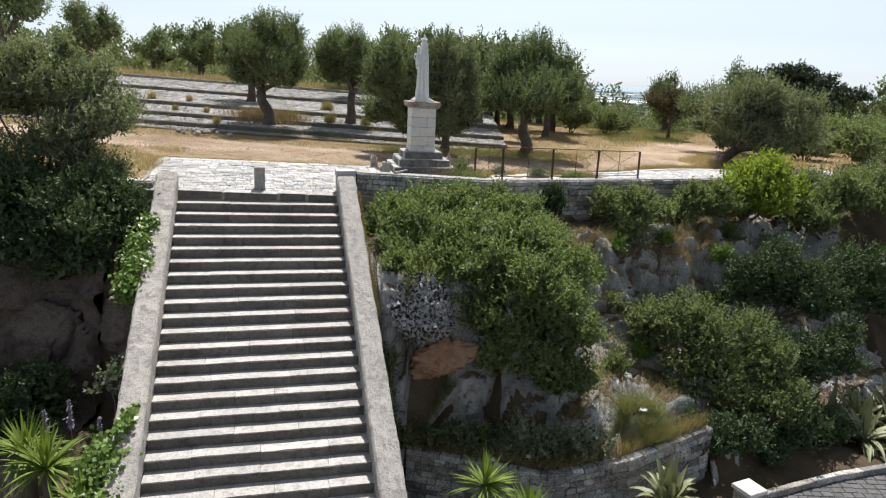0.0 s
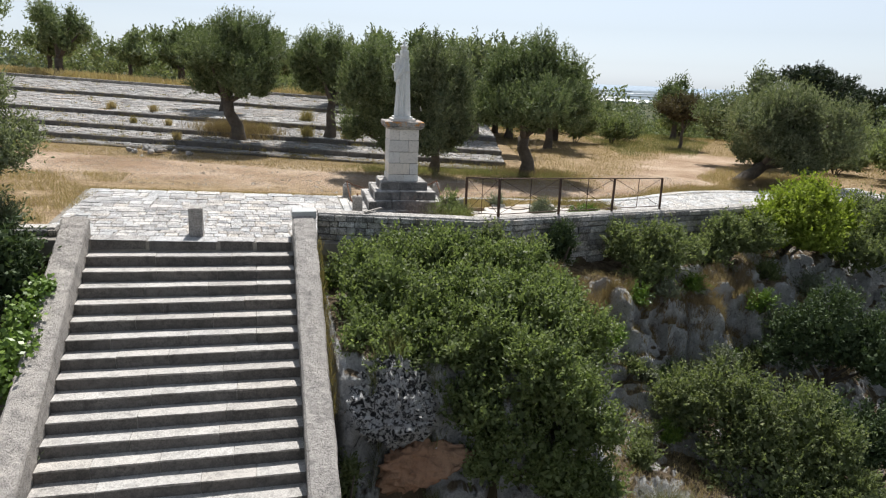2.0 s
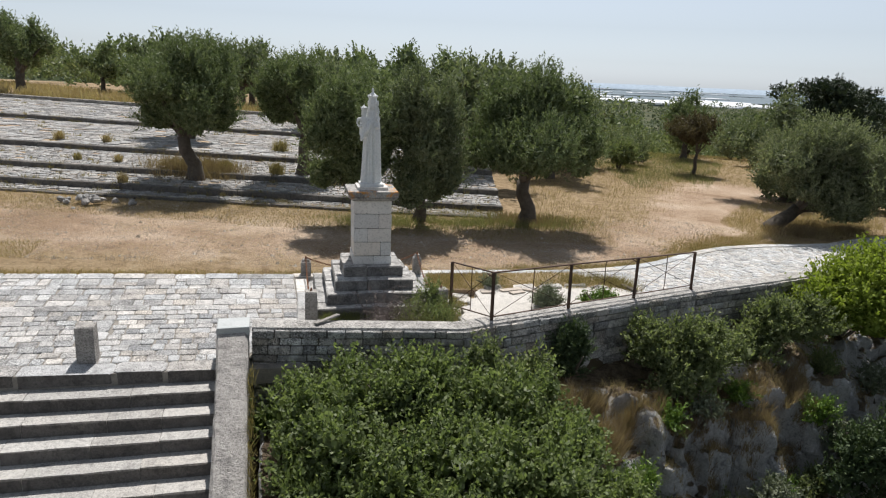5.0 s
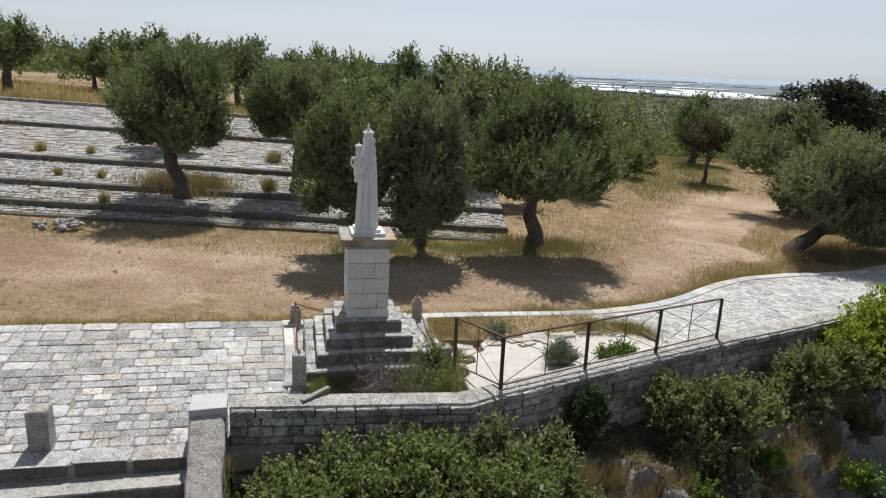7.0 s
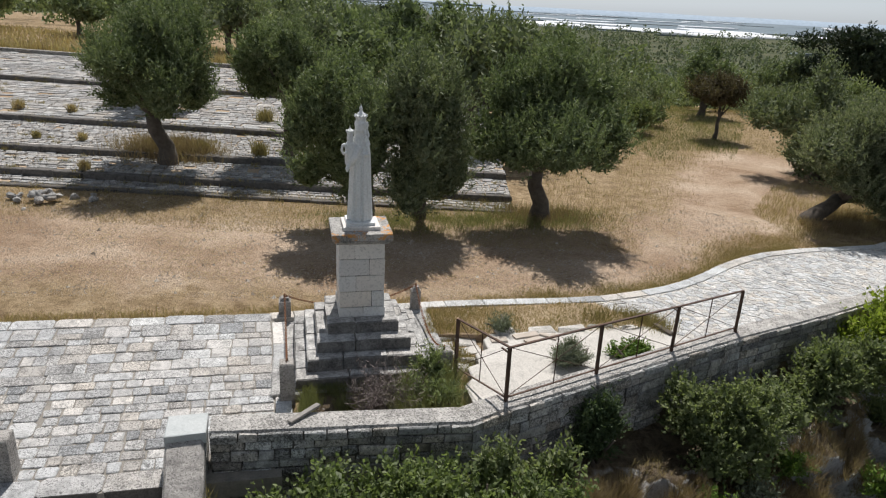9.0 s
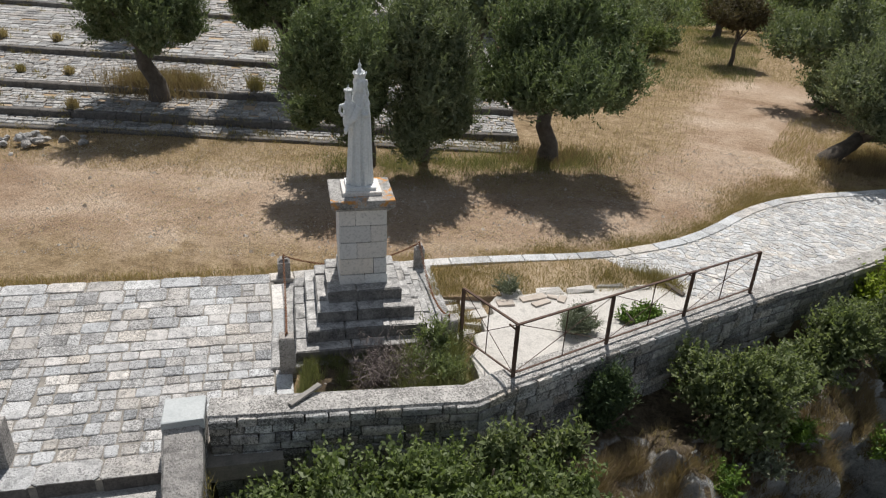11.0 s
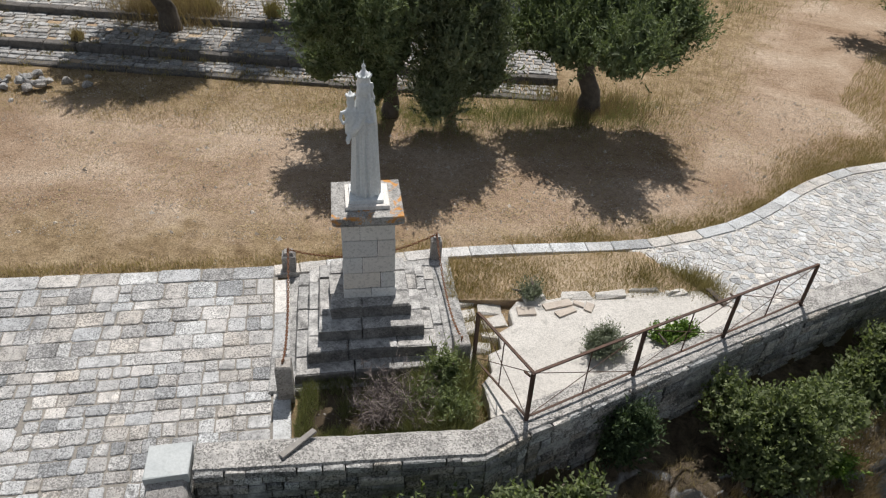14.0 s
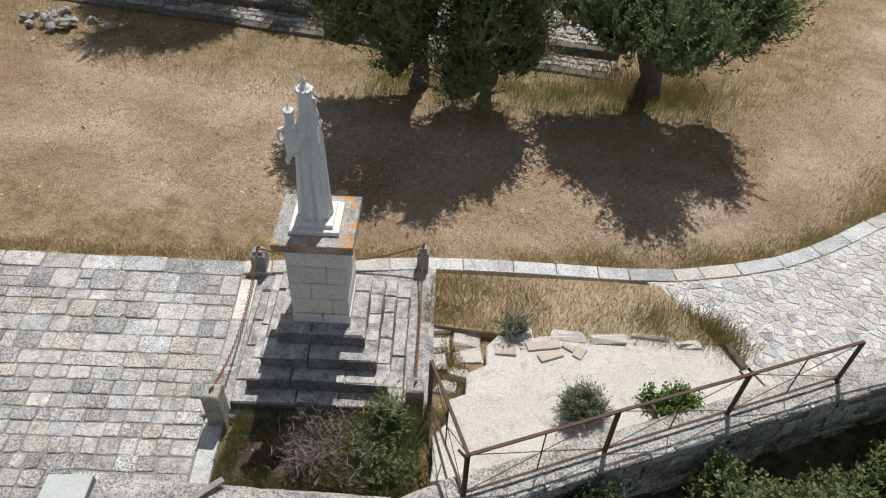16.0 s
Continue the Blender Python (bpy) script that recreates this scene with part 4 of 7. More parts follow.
# ---------------------------------------------------------------- plaza
def build_plaza():
    pl = thing("plaza", FR, "plaza of worn pale stone slabs and setts", "pavement", kind="structure")
    rest, made = Pile(), 0
    rows = []
    n = 0.0
    rows.append((0.0, 0.37, (0.7, 1.4)))
    n = 0.37
    while n < 2.35:
        h = RND.uniform(0.19, 0.25)
        rows.append((n, n + h, (0.17, 0.36)))
        n += h
    rows.append((n, n + 0.25, (0.5, 1.1)))          # a band of long slabs
    n += 0.25
    while n < 4.25:
        h = RND.choice((0.2, 0.24, 0.3, 0.40))
        rows.append((n, n + h, (0.18, 0.5)))
        n += h
    rows.append((n, n + 0.32, (0.45, 0.85)))
    end = n + 0.32
    slots = []
    for ri, (a, b, kind) in enumerate(rows):
        e = -4.72 + RND.uniform(0, 0.08)
        stop = 0.13 if b < 0.7 else 1.5
        if ri == 0:
            e = -3.75
        while e < stop - 0.05:
            w = RND.uniform(*kind)
            if stop - (e + w) < 0.16:
                w = stop - e
            # some slots are split into two thin stones, some run over two rows
            if b - a > 0.33 and RND.random() < 0.25:
                m = (a + b) / 2 + RND.uniform(-0.03, 0.03)
                slots += [(e, e + w, a, m), (e, e + w, m, b)]
            else:
                slots.append((e, e + w, a, b))
            e += w
    # two long slabs laid across the courses
    lo, hi = next(r[0] for r in rows if r[0] > 1.05), next(r[0] for r in rows if r[0] > 2.0)
    cut = []
    for e0, e1, a, b in slots:
        if e1 <= -2.06 or e0 >= -1.7 or b <= lo + 0.01 or a >= hi - 0.01:
            cut.append((e0, e1, a, b))
            continue
        if -2.06 - e0 > 0.07:
            cut.append((e0, -2.06, a, b))
        if e1 + 1.7 > 0.07:
            cut.append((-1.7, e1, a, b))
    slots = cut + [(-2.06, -1.7, lo, lo + (hi - lo) * 0.42), (-2.06, -1.7, lo + (hi - lo) * 0.42, hi)]
    slots.sort(key=lambda q: 0 if q[2] < 0.01 else math.hypot((q[0] + q[1]) / 2 + 0.8, (q[2] + q[3]) / 2 - 1.6))
    for e0, e1, a, b in slots:
        g = RND.uniform(0.005, 0.013)
        j = lambda: RND.uniform(-0.014, 0.010)
        ce, cn = (e0 + e1) / 2, (a + b) / 2
        hw, hh = (e1 - e0) / 2 - g, (b - a) / 2 - g
        c = min(hw, hh) * RND.uniform(0.06, 0.32)
        poly = [(-hw + c, -hh + j()), (hw - c, -hh + j()), (hw + j(), -hh + c), (hw + j(), hh - c), (hw - c, hh + j()), (-hw + c, hh + j()), (-hw + j(), hh - c), (-hw + j(), -hh + c)]
        up = RND.uniform(-0.008, 0.008)
        tops = [zp(ce + x, cn + y) - zp(ce, cn) + up for x, y in poly]
        vf = prism(poly, -0.12 if a > 0.01 else -0.2, tops, 0.010)
        at = pose(ce, cn, zp(ce, cn))
        if made < 300:
            slab_ob = piece("paving_stone", vf[0], vf[1], M_PAVE, pl, at=at)
            if a < 0.01:
                weathered(slab_ob, M_SHADECRUST, lambda q: q.y < -0.6)
            made += 1
        else:
            rest.add(vf, at)
    if rest.v:
        rest.make("paving_stones", M_PAVE, pl)["kind"] = "stuff"
    v, f = prism([(-4.78, 0.02), (1.56, 0.02), (1.56, end), (-4.78, end)], -0.3, [zp(-4.78, 0) - 0.018, zp(1.56, 0) - 0.018, zp(1.56, end) - 0.018, zp(-4.78, end) - 0.018], 0.003)
    piece("joint_bed", v, f, M_BED, pl, "sandy joints with bits of straw")
    return end


KERB_N = build_plaza()

# edging along the pedestal and the kerb behind it
edging = thing("edging", FR, "pale stone edging strip beside the bed", "edging", kind="structure")
for a, b in ((0.75, 1.7), (1.7, 2.6), (2.6, 3.4), (3.4, 4.2)):
    v, f = prism([(1.52, a + 0.006), (1.76, a + 0.006), (1.76, b - 0.006), (1.52, b - 0.006)], -0.2, [zp(1.64, a) + 0.015, zp(1.64, a) + 0.015, zp(1.64, b) + 0.015, zp(1.64, b) + 0.015], 0.012)
    piece("edging_stone", v, f, M_PATH, edging)


def along(pts, step):
    d = [0.0]
    for a, b in zip(pts[:-1], pts[1:]):
        d.append(d[-1] + math.hypot(b[0] - a[0], b[1] - a[1]))
    s, out = 0.0, []
    while s < d[-1]:
        out.append((float(np.interp(s, d, [p[0] for p in pts])), float(np.interp(s, d, [p[1] for p in pts]))))
        s += step() if callable(step) else step
    return out


def path_z(x, y):
    return float(upper(x, y)) + 0.07


kerb = thing("kerb", Matrix.Identity(4), "flush kerb of long pale stones along the track", "kerb", kind="structure")
k0 = sf(1.5, KERB_N - 0.14)
kp = along([(k0.x, k0.y)] + KERB, lambda: RND.uniform(0.42, 0.85))
for (ax, ay), (bx, by) in zip(kp[:-1], kp[1:]):
    d = Vector((bx - ax, by - ay, 0)).normalized()
    nn = Vector((-d.y, d.x, 0)) * 0.14
    poly = [(ax + d.x * 0.006 - nn.x, ay + d.y * 0.006 - nn.y), (bx - d.x * 0.006 - nn.x, by - d.y * 0.006 - nn.y), (bx - d.x * 0.006 + nn.x, by - d.y * 0.006 + nn.y), (ax + d.x * 0.006 + nn.x, ay + d.y * 0.006 + nn.y)]
    za, zb = path_z(ax, ay) + 0.015, path_z(bx, by) + 0.015
    v, f = prism(poly, min(za, zb) - 0.2, [za, zb, zb, za], 0.012)
    piece("kerb_stone", v, f, M_PATH, kerb)


# ---------------------------------------------------------------- path of irregular flat stones
def inside(p, poly):
    c = False
    for (ax, ay), (bx, by) in zip(poly, poly[1:] + poly[:1]):
        if (ay > p[1]) != (by > p[1]) and p[0] < (bx - ax) * (p[1] - ay) / (by - ay) + ax:
            c = not c
    return c


def cell(p, others):
    """The patch of ground nearer to p than to any other seed."""
    poly = [(p[0] - 1, p[1] - 1), (p[0] + 1, p[1] - 1), (p[0] + 1, p[1] + 1), (p[0] - 1, p[1] + 1)]
    for q in others:
        mx, my, dx, dy = (p[0] + q[0]) / 2, (p[1] + q[1]) / 2, q[0] - p[0], q[1] - p[1]
        out = []
        for a, b in zip(poly, poly[1:] + poly[:1]):
            sa, sb = (a[0] - mx) * dx + (a[1] - my) * dy, (b[0] - mx) * dx + (b[1] - my) * dy
            if sa <= 0:
                out.append(a)
            if sa * sb < 0:
                t = sa / (sa - sb)
                out.append((a[0] + t * (b[0] - a[0]), a[1] + t * (b[1] - a[1])))
        poly = out
        if len(poly) < 3:
            return []
    return poly


def wall_back(off):
    out = []
    for i, p in enumerate(WALL):
        a, b = WALL[max(i - 1, 0)], WALL[min(i + 1, len(WALL) - 1)]
        d = Vector((b[0] - a[0], b[1] - a[1], 0)).normalized()
        out.append((p[0] - d.y * off, p[1] + d.x * off))
    return out


def build_path():
    wb = wall_back(0.44)
    # where the slab ends the paving begins
    outline = [(3.9, 24.05)] + [(x, y - 0.13) for x, y in KERB[3:]] + [(17.5, 28.9), wb[6], wb[5], wb[4], (7.2, 22.95), (5.75, 22.25), (5.25, 22.95), (4.7, 23.3)]
    pa = thing("path", Matrix.Identity(4), "curving path of irregular pale flagstones", "path", kind="structure")
    seeds = []
    s = 0.128
    y = 21.5
    while y < 33:
        x = 3.5
        while x < 18:
            seeds.append((x + RND.uniform(-0.95, 0.95) * s, y + RND.uniform(-0.95, 0.95) * s))
            x += s * 1.4
        y += s
    arr = np.array(seeds)
    good = []
    for i, p in enumerate(seeds):
        if not inside(p, outline):
            continue
        d = np.hypot(arr[:, 0] - p[0], arr[:, 1] - p[1])
        near = [seeds[k] for k in np.argsort(d)[1:16]]
        poly = cell(p, near)
        if len(poly) < 3:
            continue
        poly = [q for q, u in zip(poly, poly[1:] + poly[:1]) if math.hypot(q[0] - u[0], q[1] - u[1]) > 0.045] if len(poly) > 4 else poly
        if len(poly) < 3:
            continue
        cx, cy = sum(q[0] for q in poly) / len(poly), sum(q[1] for q in poly) / len(poly)
        poly = [(cx + (q[0] - cx) * 0.94, cy + (q[1] - cy) * 0.93) for q in poly]
        if not all(inside(q, outline) for q in poly):
            poly = [(cx + (q[0] - cx) * 0.62, cy + (q[1] - cy) * 0.62) for q in poly]
        good.append((cx, cy, poly))
    good.sort(key=lambda q: math.hypot(q[0] - 5.0, q[1] - 22.0))
    rest = Pile()
    for k, (cx, cy, poly) in enumerate(good):
        z0 = path_z(cx, cy)
        up = RND.uniform(-0.005, 0.006)
        vf = prism([(q[0] - cx, q[1] - cy) for q in poly], -0.07, [path_z(*q) - z0 + up for q in poly], 0.008)
        if k < 300:
            piece("flagstone", vf[0], vf[1], M_PATH, pa, at=pose(cx, cy, z0))
        else:
            rest.add(vf, pose(cx, cy, z0))
    rest.make("flagstones", M_PATH, pa)["kind"] = "stuff"
    bm = bmesh.new()
    vs = [bm.verts.new((x, y, path_z(x, y) - 0.012)) for x, y in outline]
    bm.faces.new(vs)
    bmesh.ops.triangulate(bm, faces=bm.faces[:])
    part("mortar_bed", bm, M_SLAB, pa, "grey mortar between the flagstones")


build_path()

# bare concrete slab behind the railing, broken along its back
slab_pts = [(1.35, 19.68), (2.1, 19.95), (4.2, 21.2), (5.7, 22.2), (5.25, 22.72), (4.9, 22.98), (4.45, 22.78), (4.1, 22.85), (3.6, 22.66), (3.1, 22.52), (2.6, 22.47), (2.2, 22.28), (1.75, 22.2), (1.62, 21.95), (1.68, 21.62), (1.45, 21.4), (1.5, 21.05), (1.3, 20.9), (1.36, 20.55), (1.22, 20.3), (1.32, 19.95)]
slab_z = lambda x, y: 0.15 - 0.018 * x
slab_top = [slab_z(x, y) for x, y in slab_pts]
v, f = prism(slab_pts, -0.3, slab_top, 0.015)
slab = tagged(piece("concrete_slab", v, f, M_SLAB), "bare pale concrete slab with a broken edge", "slab", kind="structure")


# ---------------------------------------------------------------- pedestal and statue
PED = pose(-0.60, 21.50, 0.0, 0, 0, 12.0)


def build_pedestal():
    p = thing("pedestal", PED, "stepped limestone pedestal with a block shaft and flat cap", "pedestal")
    # stepped base, course by course
    tops = [(1.12, 1.26, 1.05, 0.27), (0.93, 1.05, 0.88, 0.475), (0.76, 0.84, 0.72, 0.68), (0.585, 0.60, 0.56, 0.88)]
    low = 0.0
    for hw, front, backd, top in tops:
        h = top - low + 0.012
        def course(length, m):
            s = -length / 2
            while s < length / 2 - 0.01:
                w = min(RND.uniform(0.42, 0.85), length / 2 - s)
                if length / 2 - (s + w) < 0.25:
                    w = length / 2 - s
                v, f = brick(w - 0.008, 0.34, h - 0.01, 0.02, 0.011)
                weathered(piece("step_block", v, f, M_PSTEP, p, at=m @ pose(s + w / 2, 0, 0)), M_PSHADECRUST, lambda q: abs(q.y) > 0.6)
                s += w
        zc = low + h / 2 - 0.006
        course(2 * hw, pose(0, -front + 0.17, zc))
        course(2 * hw, pose(0, backd - 0.17, zc))
        course(front + backd - 0.68, pose(-hw + 0.17, (backd - front) / 2, zc, 0, 0, 90))
        course(front + backd - 0.68, pose(hw - 0.17, (backd - front) / 2, zc, 0, 0, 90))
        v, f = brick(2 * hw - 0.6, front + backd - 0.6, h - 0.04, 0.01, 0)
        piece("core", v, f, M_JOINT, p, at=pose(0, (backd - front) / 2, zc - 0.015))
        low = top - 0.012
    v, f = brick(0.70, 0.70, 1.28, 0.01, 0)
    piece("shaft_core", v, f, M_JOINT, p, at=pose(0, 0, 1.52))
    v, f = brick(3.0, 3.0, 0.3, 0.02, 0.004)
    piece("foundation", v, f, M_PSTEP, p, at=pose(0.0, 0.12, -0.06))
    # shaft
    z = 0.875
    for i, h in enumerate((0.17, 0.28, 0.285, 0.29, 0.275)):
        hw = 0.385 if i == 0 else 0.372
        cut = [0.02, 0.02, -0.1, 0.12, -0.12][i]
        if i == 1:
            cut = 0.16
        for a, b in ((-hw, cut), (cut, hw)):
            v, f = brick(b - a - 0.006, 2 * hw, h - 0.008, 0.011, 0.004)
            piece("shaft_block", v, f, M_PED, p, at=pose((a + b) / 2, 0, z + h / 2))
        z += h
    v, f = brick(0.95, 0.95, 0.075, 0.02, 0.004)
    piece("cap_moulding", [(x * (0.90 if zz < 0 else 1), y * (0.90 if zz < 0 else 1), zz) for x, y, zz in v], f, M_CAP, p, at=pose(0, 0, z + 0.035))
    v, f = brick(0.98, 0.98, 0.115, 0.014, 0.006)
    piece("cap", v, f, M_CAP, p, "flat cap with orange lichen", at=pose(0, 0, z + 0.13))
    v, f = brick(0.60, 0.60, 0.06, 0.006, 0.002)
    piece("plinth", v, f, M_PED, p, at=pose(0, 0.0, z + 0.217))
    v, f = brick(0.46, 0.46, 0.055, 0.006, 0.001)
    piece("base_plate", v, f, M_STATUE, p, at=pose(-0.01, 0.0, z + 0.272))
    return z + 0.299


TOP = build_pedestal()


def build_statue(z0):
    """A crowned standing figure in a long mantle, with a small crowned one on its arm, as one plain shape."""
    P = Pile()

    def lathe(prof, cx, cy, seg, folds=0.0, nf=11, squash=0.85, lean=(0, 0), phase=0.0):
        v, f = [], []
        for k, (r, z) in enumerate(prof):
            t = z / 1.8
            for s in range(seg):
                a = 2 * math.pi * s / seg
                w = 1 + folds * (2 * abs(math.cos(nf * a / 2 + phase + 0.4 * math.sin(3 * z))) ** 0.7 - 1.2 + 0.4 * math.cos(nf * 1.7 * a + 1.3)) * (1 - 0.5 * t)
                v.append((cx + lean[0] * t + r * w * math.cos(a), cy + lean[1] * t + r * w * squash * math.sin(a), z))
        n = len(prof)
        for k in range(n - 1):
            for s in range(seg):
                q = (s + 1) % seg
                f.append((k * seg + s, k * seg + q, (k + 1) * seg + q, (k + 1) * seg + s))
        f.append(tuple(range(seg - 1, -1, -1)))
        f.append(tuple((n - 1) * seg + s for s in range(seg)))
        P.add((v, f))

    robe = [(0.205, 0.0), (0.215, 0.03), (0.208, 0.15), (0.20, 0.3), (0.19, 0.5), (0.182, 0.7), (0.176, 0.85), (0.17, 0.98), (0.16, 1.1), (0.146, 1.18), (0.126, 1.26), (0.105, 1.32), (0.08, 1.36)]
    lathe(robe, 0, 0, 110, 0.13, 11, 0.86, (0.01, 0.0))
    veil = [(0.06, 1.28), (0.10, 1.32), (0.103, 1.40), (0.10, 1.47), (0.09, 1.53), (0.07, 1.56)]
    lathe(veil, 0.01, 0.015, 28, 0.03, 7, 1.0)
    lathe([(0.03, 1.36), (0.068, 1.39), (0.078, 1.45), (0.07, 1.51), (0.03, 1.545)], 0.005, -0.055, 20, 0.0, 3, 0.9)
    # crown: band, flaring rim, dome and finial
    lathe([(0.085, 1.535), (0.088, 1.56), (0.096, 1.585), (0.108, 1.60), (0.108, 1.612), (0.085, 1.615), (0.055, 1.65), (0.03, 1.67), (0.022, 1.70), (0.034, 1.715), (0.02, 1.735), (0.008, 1.755), (0.004, 1.80)], 0.01, 0.0, 24, 0.06, 8, 1.0)
    # the small figure on the arm
    bx, by = -0.185, -0.09
    lathe([(0.05, 0.86), (0.088, 0.90), (0.092, 1.0), (0.085, 1.12), (0.078, 1.2), (0.05, 1.25)], bx, by, 24, 0.05, 8, 0.95)
    lathe([(0.03, 1.22), (0.055, 1.26), (0.06, 1.30), (0.052, 1.345), (0.03, 1.37)], bx, by, 18, 0, 3, 1.0)
    lathe([(0.055, 1.345), (0.06, 1.37), (0.074, 1.395), (0.06, 1.40), (0.03, 1.42), (0.01, 1.44), (0.004, 1.48)], bx, by, 18, 0.06, 7, 1.0)
    for path, rad in (([(-0.02, -0.11, 1.16), (-0.11, -0.17, 1.0), (-0.2, -0.16, 0.93)], [0.06, 0.052, 0.035]),
                      ([(0.10, -0.05, 1.2), (0.12, -0.12, 1.04), (0.03, -0.17, 1.05)], [0.05, 0.045, 0.03]),
                      ([(-0.2, -0.12, 1.18), (-0.265, -0.15, 1.14), (-0.275, -0.16, 1.2)], [0.032, 0.026, 0.02]),
                      ([(-0.2, -0.14, 0.92), (-0.245, -0.19, 0.84), (-0.24, -0.18, 0.80)], [0.04, 0.035, 0.026])):
        P.add(tube(path, rad, 10))
    # hanging edge of the mantle
    for a in (-2.3, -1.9, -1.2, -0.8, -0.2, 0.5, 2.6):
        c, s = math.cos(a), math.sin(a)
        P.add(tube([(0.2 * c, 0.172 * s, 0.02), (0.19 * c, 0.163 * s, 0.5), (0.168 * c, 0.145 * s, 0.9), (0.125 * c, 0.11 * s, 1.26)], [0.026, 0.02, 0.016, 0.01], 7))
    # beads round both crowns, the wavy edge of the veil and the bent arm of the small figure
    for k in range(10):
        a = 2 * math.pi * k / 10
        P.add(tube([(0.01 + 0.104 * math.cos(a), 0.104 * math.sin(a), 1.595), (0.01 + 0.108 * math.cos(a), 0.108 * math.sin(a), 1.635)], [0.017, 0.008], 6))
        P.add(tube([(bx + 0.066 * math.cos(a), by + 0.066 * math.sin(a), 1.385), (bx + 0.07 * math.cos(a), by + 0.07 * math.sin(a), 1.415)], [0.012, 0.006], 6))
    for a in (-1.0, -0.15, 2.4):
        P.add(tube([((0.105 + 0.012 * math.sin(k * 2.1)) * (1 + 0.05 * k) * math.cos(a) + 0.01, (0.105 + 0.012 * math.sin(k * 2.1)) * (1 + 0.05 * k) * math.sin(a), 1.52 - 0.05 * k) for k in range(8)], [0.02] * 8, 7))
    P.add(tube([(bx - 0.06, by - 0.04, 1.2), (bx - 0.135, by - 0.06, 1.19), (bx - 0.15, by - 0.06, 1.12), (bx - 0.12, by - 0.07, 1.06), (bx - 0.06, by - 0.06, 1.08)], [0.03, 0.026, 0.024, 0.024, 0.026], 8))
    P.v = [(0.9 * x, 0.9 * y, 1.055 * z) for x, y, z in P.v]
    ob = P.make("statue", M_STATUE, smooth=True)
    ob.matrix_basis = PED @ pose(-0.01, 0, z0 - 0.004)
    rm = ob.modifiers.new("one_skin", "REMESH")
    rm.mode, rm.voxel_size, rm.use_smooth_shade = "VOXEL", 0.0075, True
    tagged(ob, "white stone statue of a crowned robed figure on its pedestal", "statue")


build_statue(TOP)


# ---------------------------------------------------------------- bollards and chains
def bollard(at, w, h, label, shape="flat", group="bollards round the pedestal", mat=None):
    b = thing("bollard", at, label, "bollard", group)
    k = 8
    v, f = brick(w, w, h, 0.018, 0.006)
    v = [(x, y, z + h / 2) for x, y, z in v]
    if shape == "point":
        v, f = prism([(-w / 2, -w / 2), (w / 2, -w / 2), (w / 2, w / 2), (-w / 2, w / 2)], 0, h * 0.9, 0.02)
        o = len(v)
        v += [(-0.3 * w, -0.3 * w, h), (0.3 * w, -0.3 * w, h), (0.3 * w, 0.3 * w, h), (-0.3 * w, 0.3 * w, h)]
        f = f[:-1] + [(8, 9, o + 1, o), (9, 10, o + 2, o + 1), (10, 11, o + 3, o + 2), (11, 8, o, o + 3), (o, o + 1, o + 2, o + 3)]
    piece("post", v, f, mat or M_PARA, b)
    return b


def ring(parent, at, r=0.035, t=0.009):
    v, f = tube([(r * math.cos(a), 0, r + r * math.sin(a)) for a in np.linspace(0, 2 * np.pi, 11)], [t] * 11, 6, False)
    return piece("ring", v, f, M_CHAIN, parent, "rusty iron ring", True, at)


BOL = [((-1.52, 19.88), 0.05, 0.62, 0.22, "flat"), ((-2.12, 22.52), 0.15, 0.40, 0.22, "point"), ((0.32, 23.28), 0.04, 0.52, 0.18, "point"), ((0.88, 20.72), 0.10, 0.46, 0.24, "flat")]
LAB = ["squat grey stone bollard with a rusty ring on top", "worn brown stone bollard with a rounded head", "pale stone bollard with a pointed head by the kerb", "low stone bollard half sunk in the weeds"]
heads = []
for ((x, y), z, h, w, shp), lab in zip(BOL, LAB):
    b = bollard(pose(x, y, z - 0.1, 0, 0, 12), w, h + 0.1, lab, shp)
    ring(b, pose(0, 0, h + 0.09, 0, 0, 70))
    heads.append(Vector((x, y, z + h + 0.03)))
for a, b, sag in ((0, 1, 0.34), (1, 2, 0.30), (2, 3, 0.36)):
    pa, pb = heads[a], heads[b]
    ch = thing("chain", Matrix.Translation(pa), "sagging rusty iron chain between two bollards", "chain", "chains round the pedestal")
    n = int((pb - pa).length / 0.052)
    link = mesh_of("link", *tube([(0.030 * math.cos(t), 0.014 * math.sin(t), 0) for t in np.linspace(0, 2 * np.pi, 9)], [0.0068] * 9, 5, False), M_CHAIN)
    P = Pile()
    for i in range(n):
        t = (i + 0.5) / n
        p = (pb - pa) * t + Vector((0, 0, -sag * 4 * t * (1 - t)))
        d = (pb - pa) + Vector((0, 0, -sag * 4 * (1 - 2 * t)))
        m = Matrix.Translation(p) @ d.to_track_quat("X", "Z").to_matrix().to_4x4() @ pose(0, 0, 0, 90 * (i % 2) + 20)
        P.add(tube([(0.033 * math.cos(q), 0.016 * math.sin(q), 0) for q in np.linspace(0, 2 * np.pi, 9)], [0.0075] * 9, 5, False), m)
    P.make("chain_run", M_CHAIN, ch)["kind"] = "stuff"

bollard(pose(-4.62, 17.80, -0.02, 0, 0, 14), 0.27, 0.68, "grey stone bollard at the head of the stairs", "flat", "bollards at the stairs")


# ---------------------------------------------------------------- iron railing
def bar(a, b, w, t, name, parent, label=""):
    """A flat iron bar from a to b."""
    a, b = Vector(a), Vector(b)
    d = b - a
    v, f = brick(d.length, w, t, min(w, t) * 0.15, 0.0)
    m = Matrix.Translation((a + b) / 2) @ d.to_track_quat("X", "Z").to_matrix().to_4x4()
    return piece(name, v, f, M_IRON, parent, label, at=m)


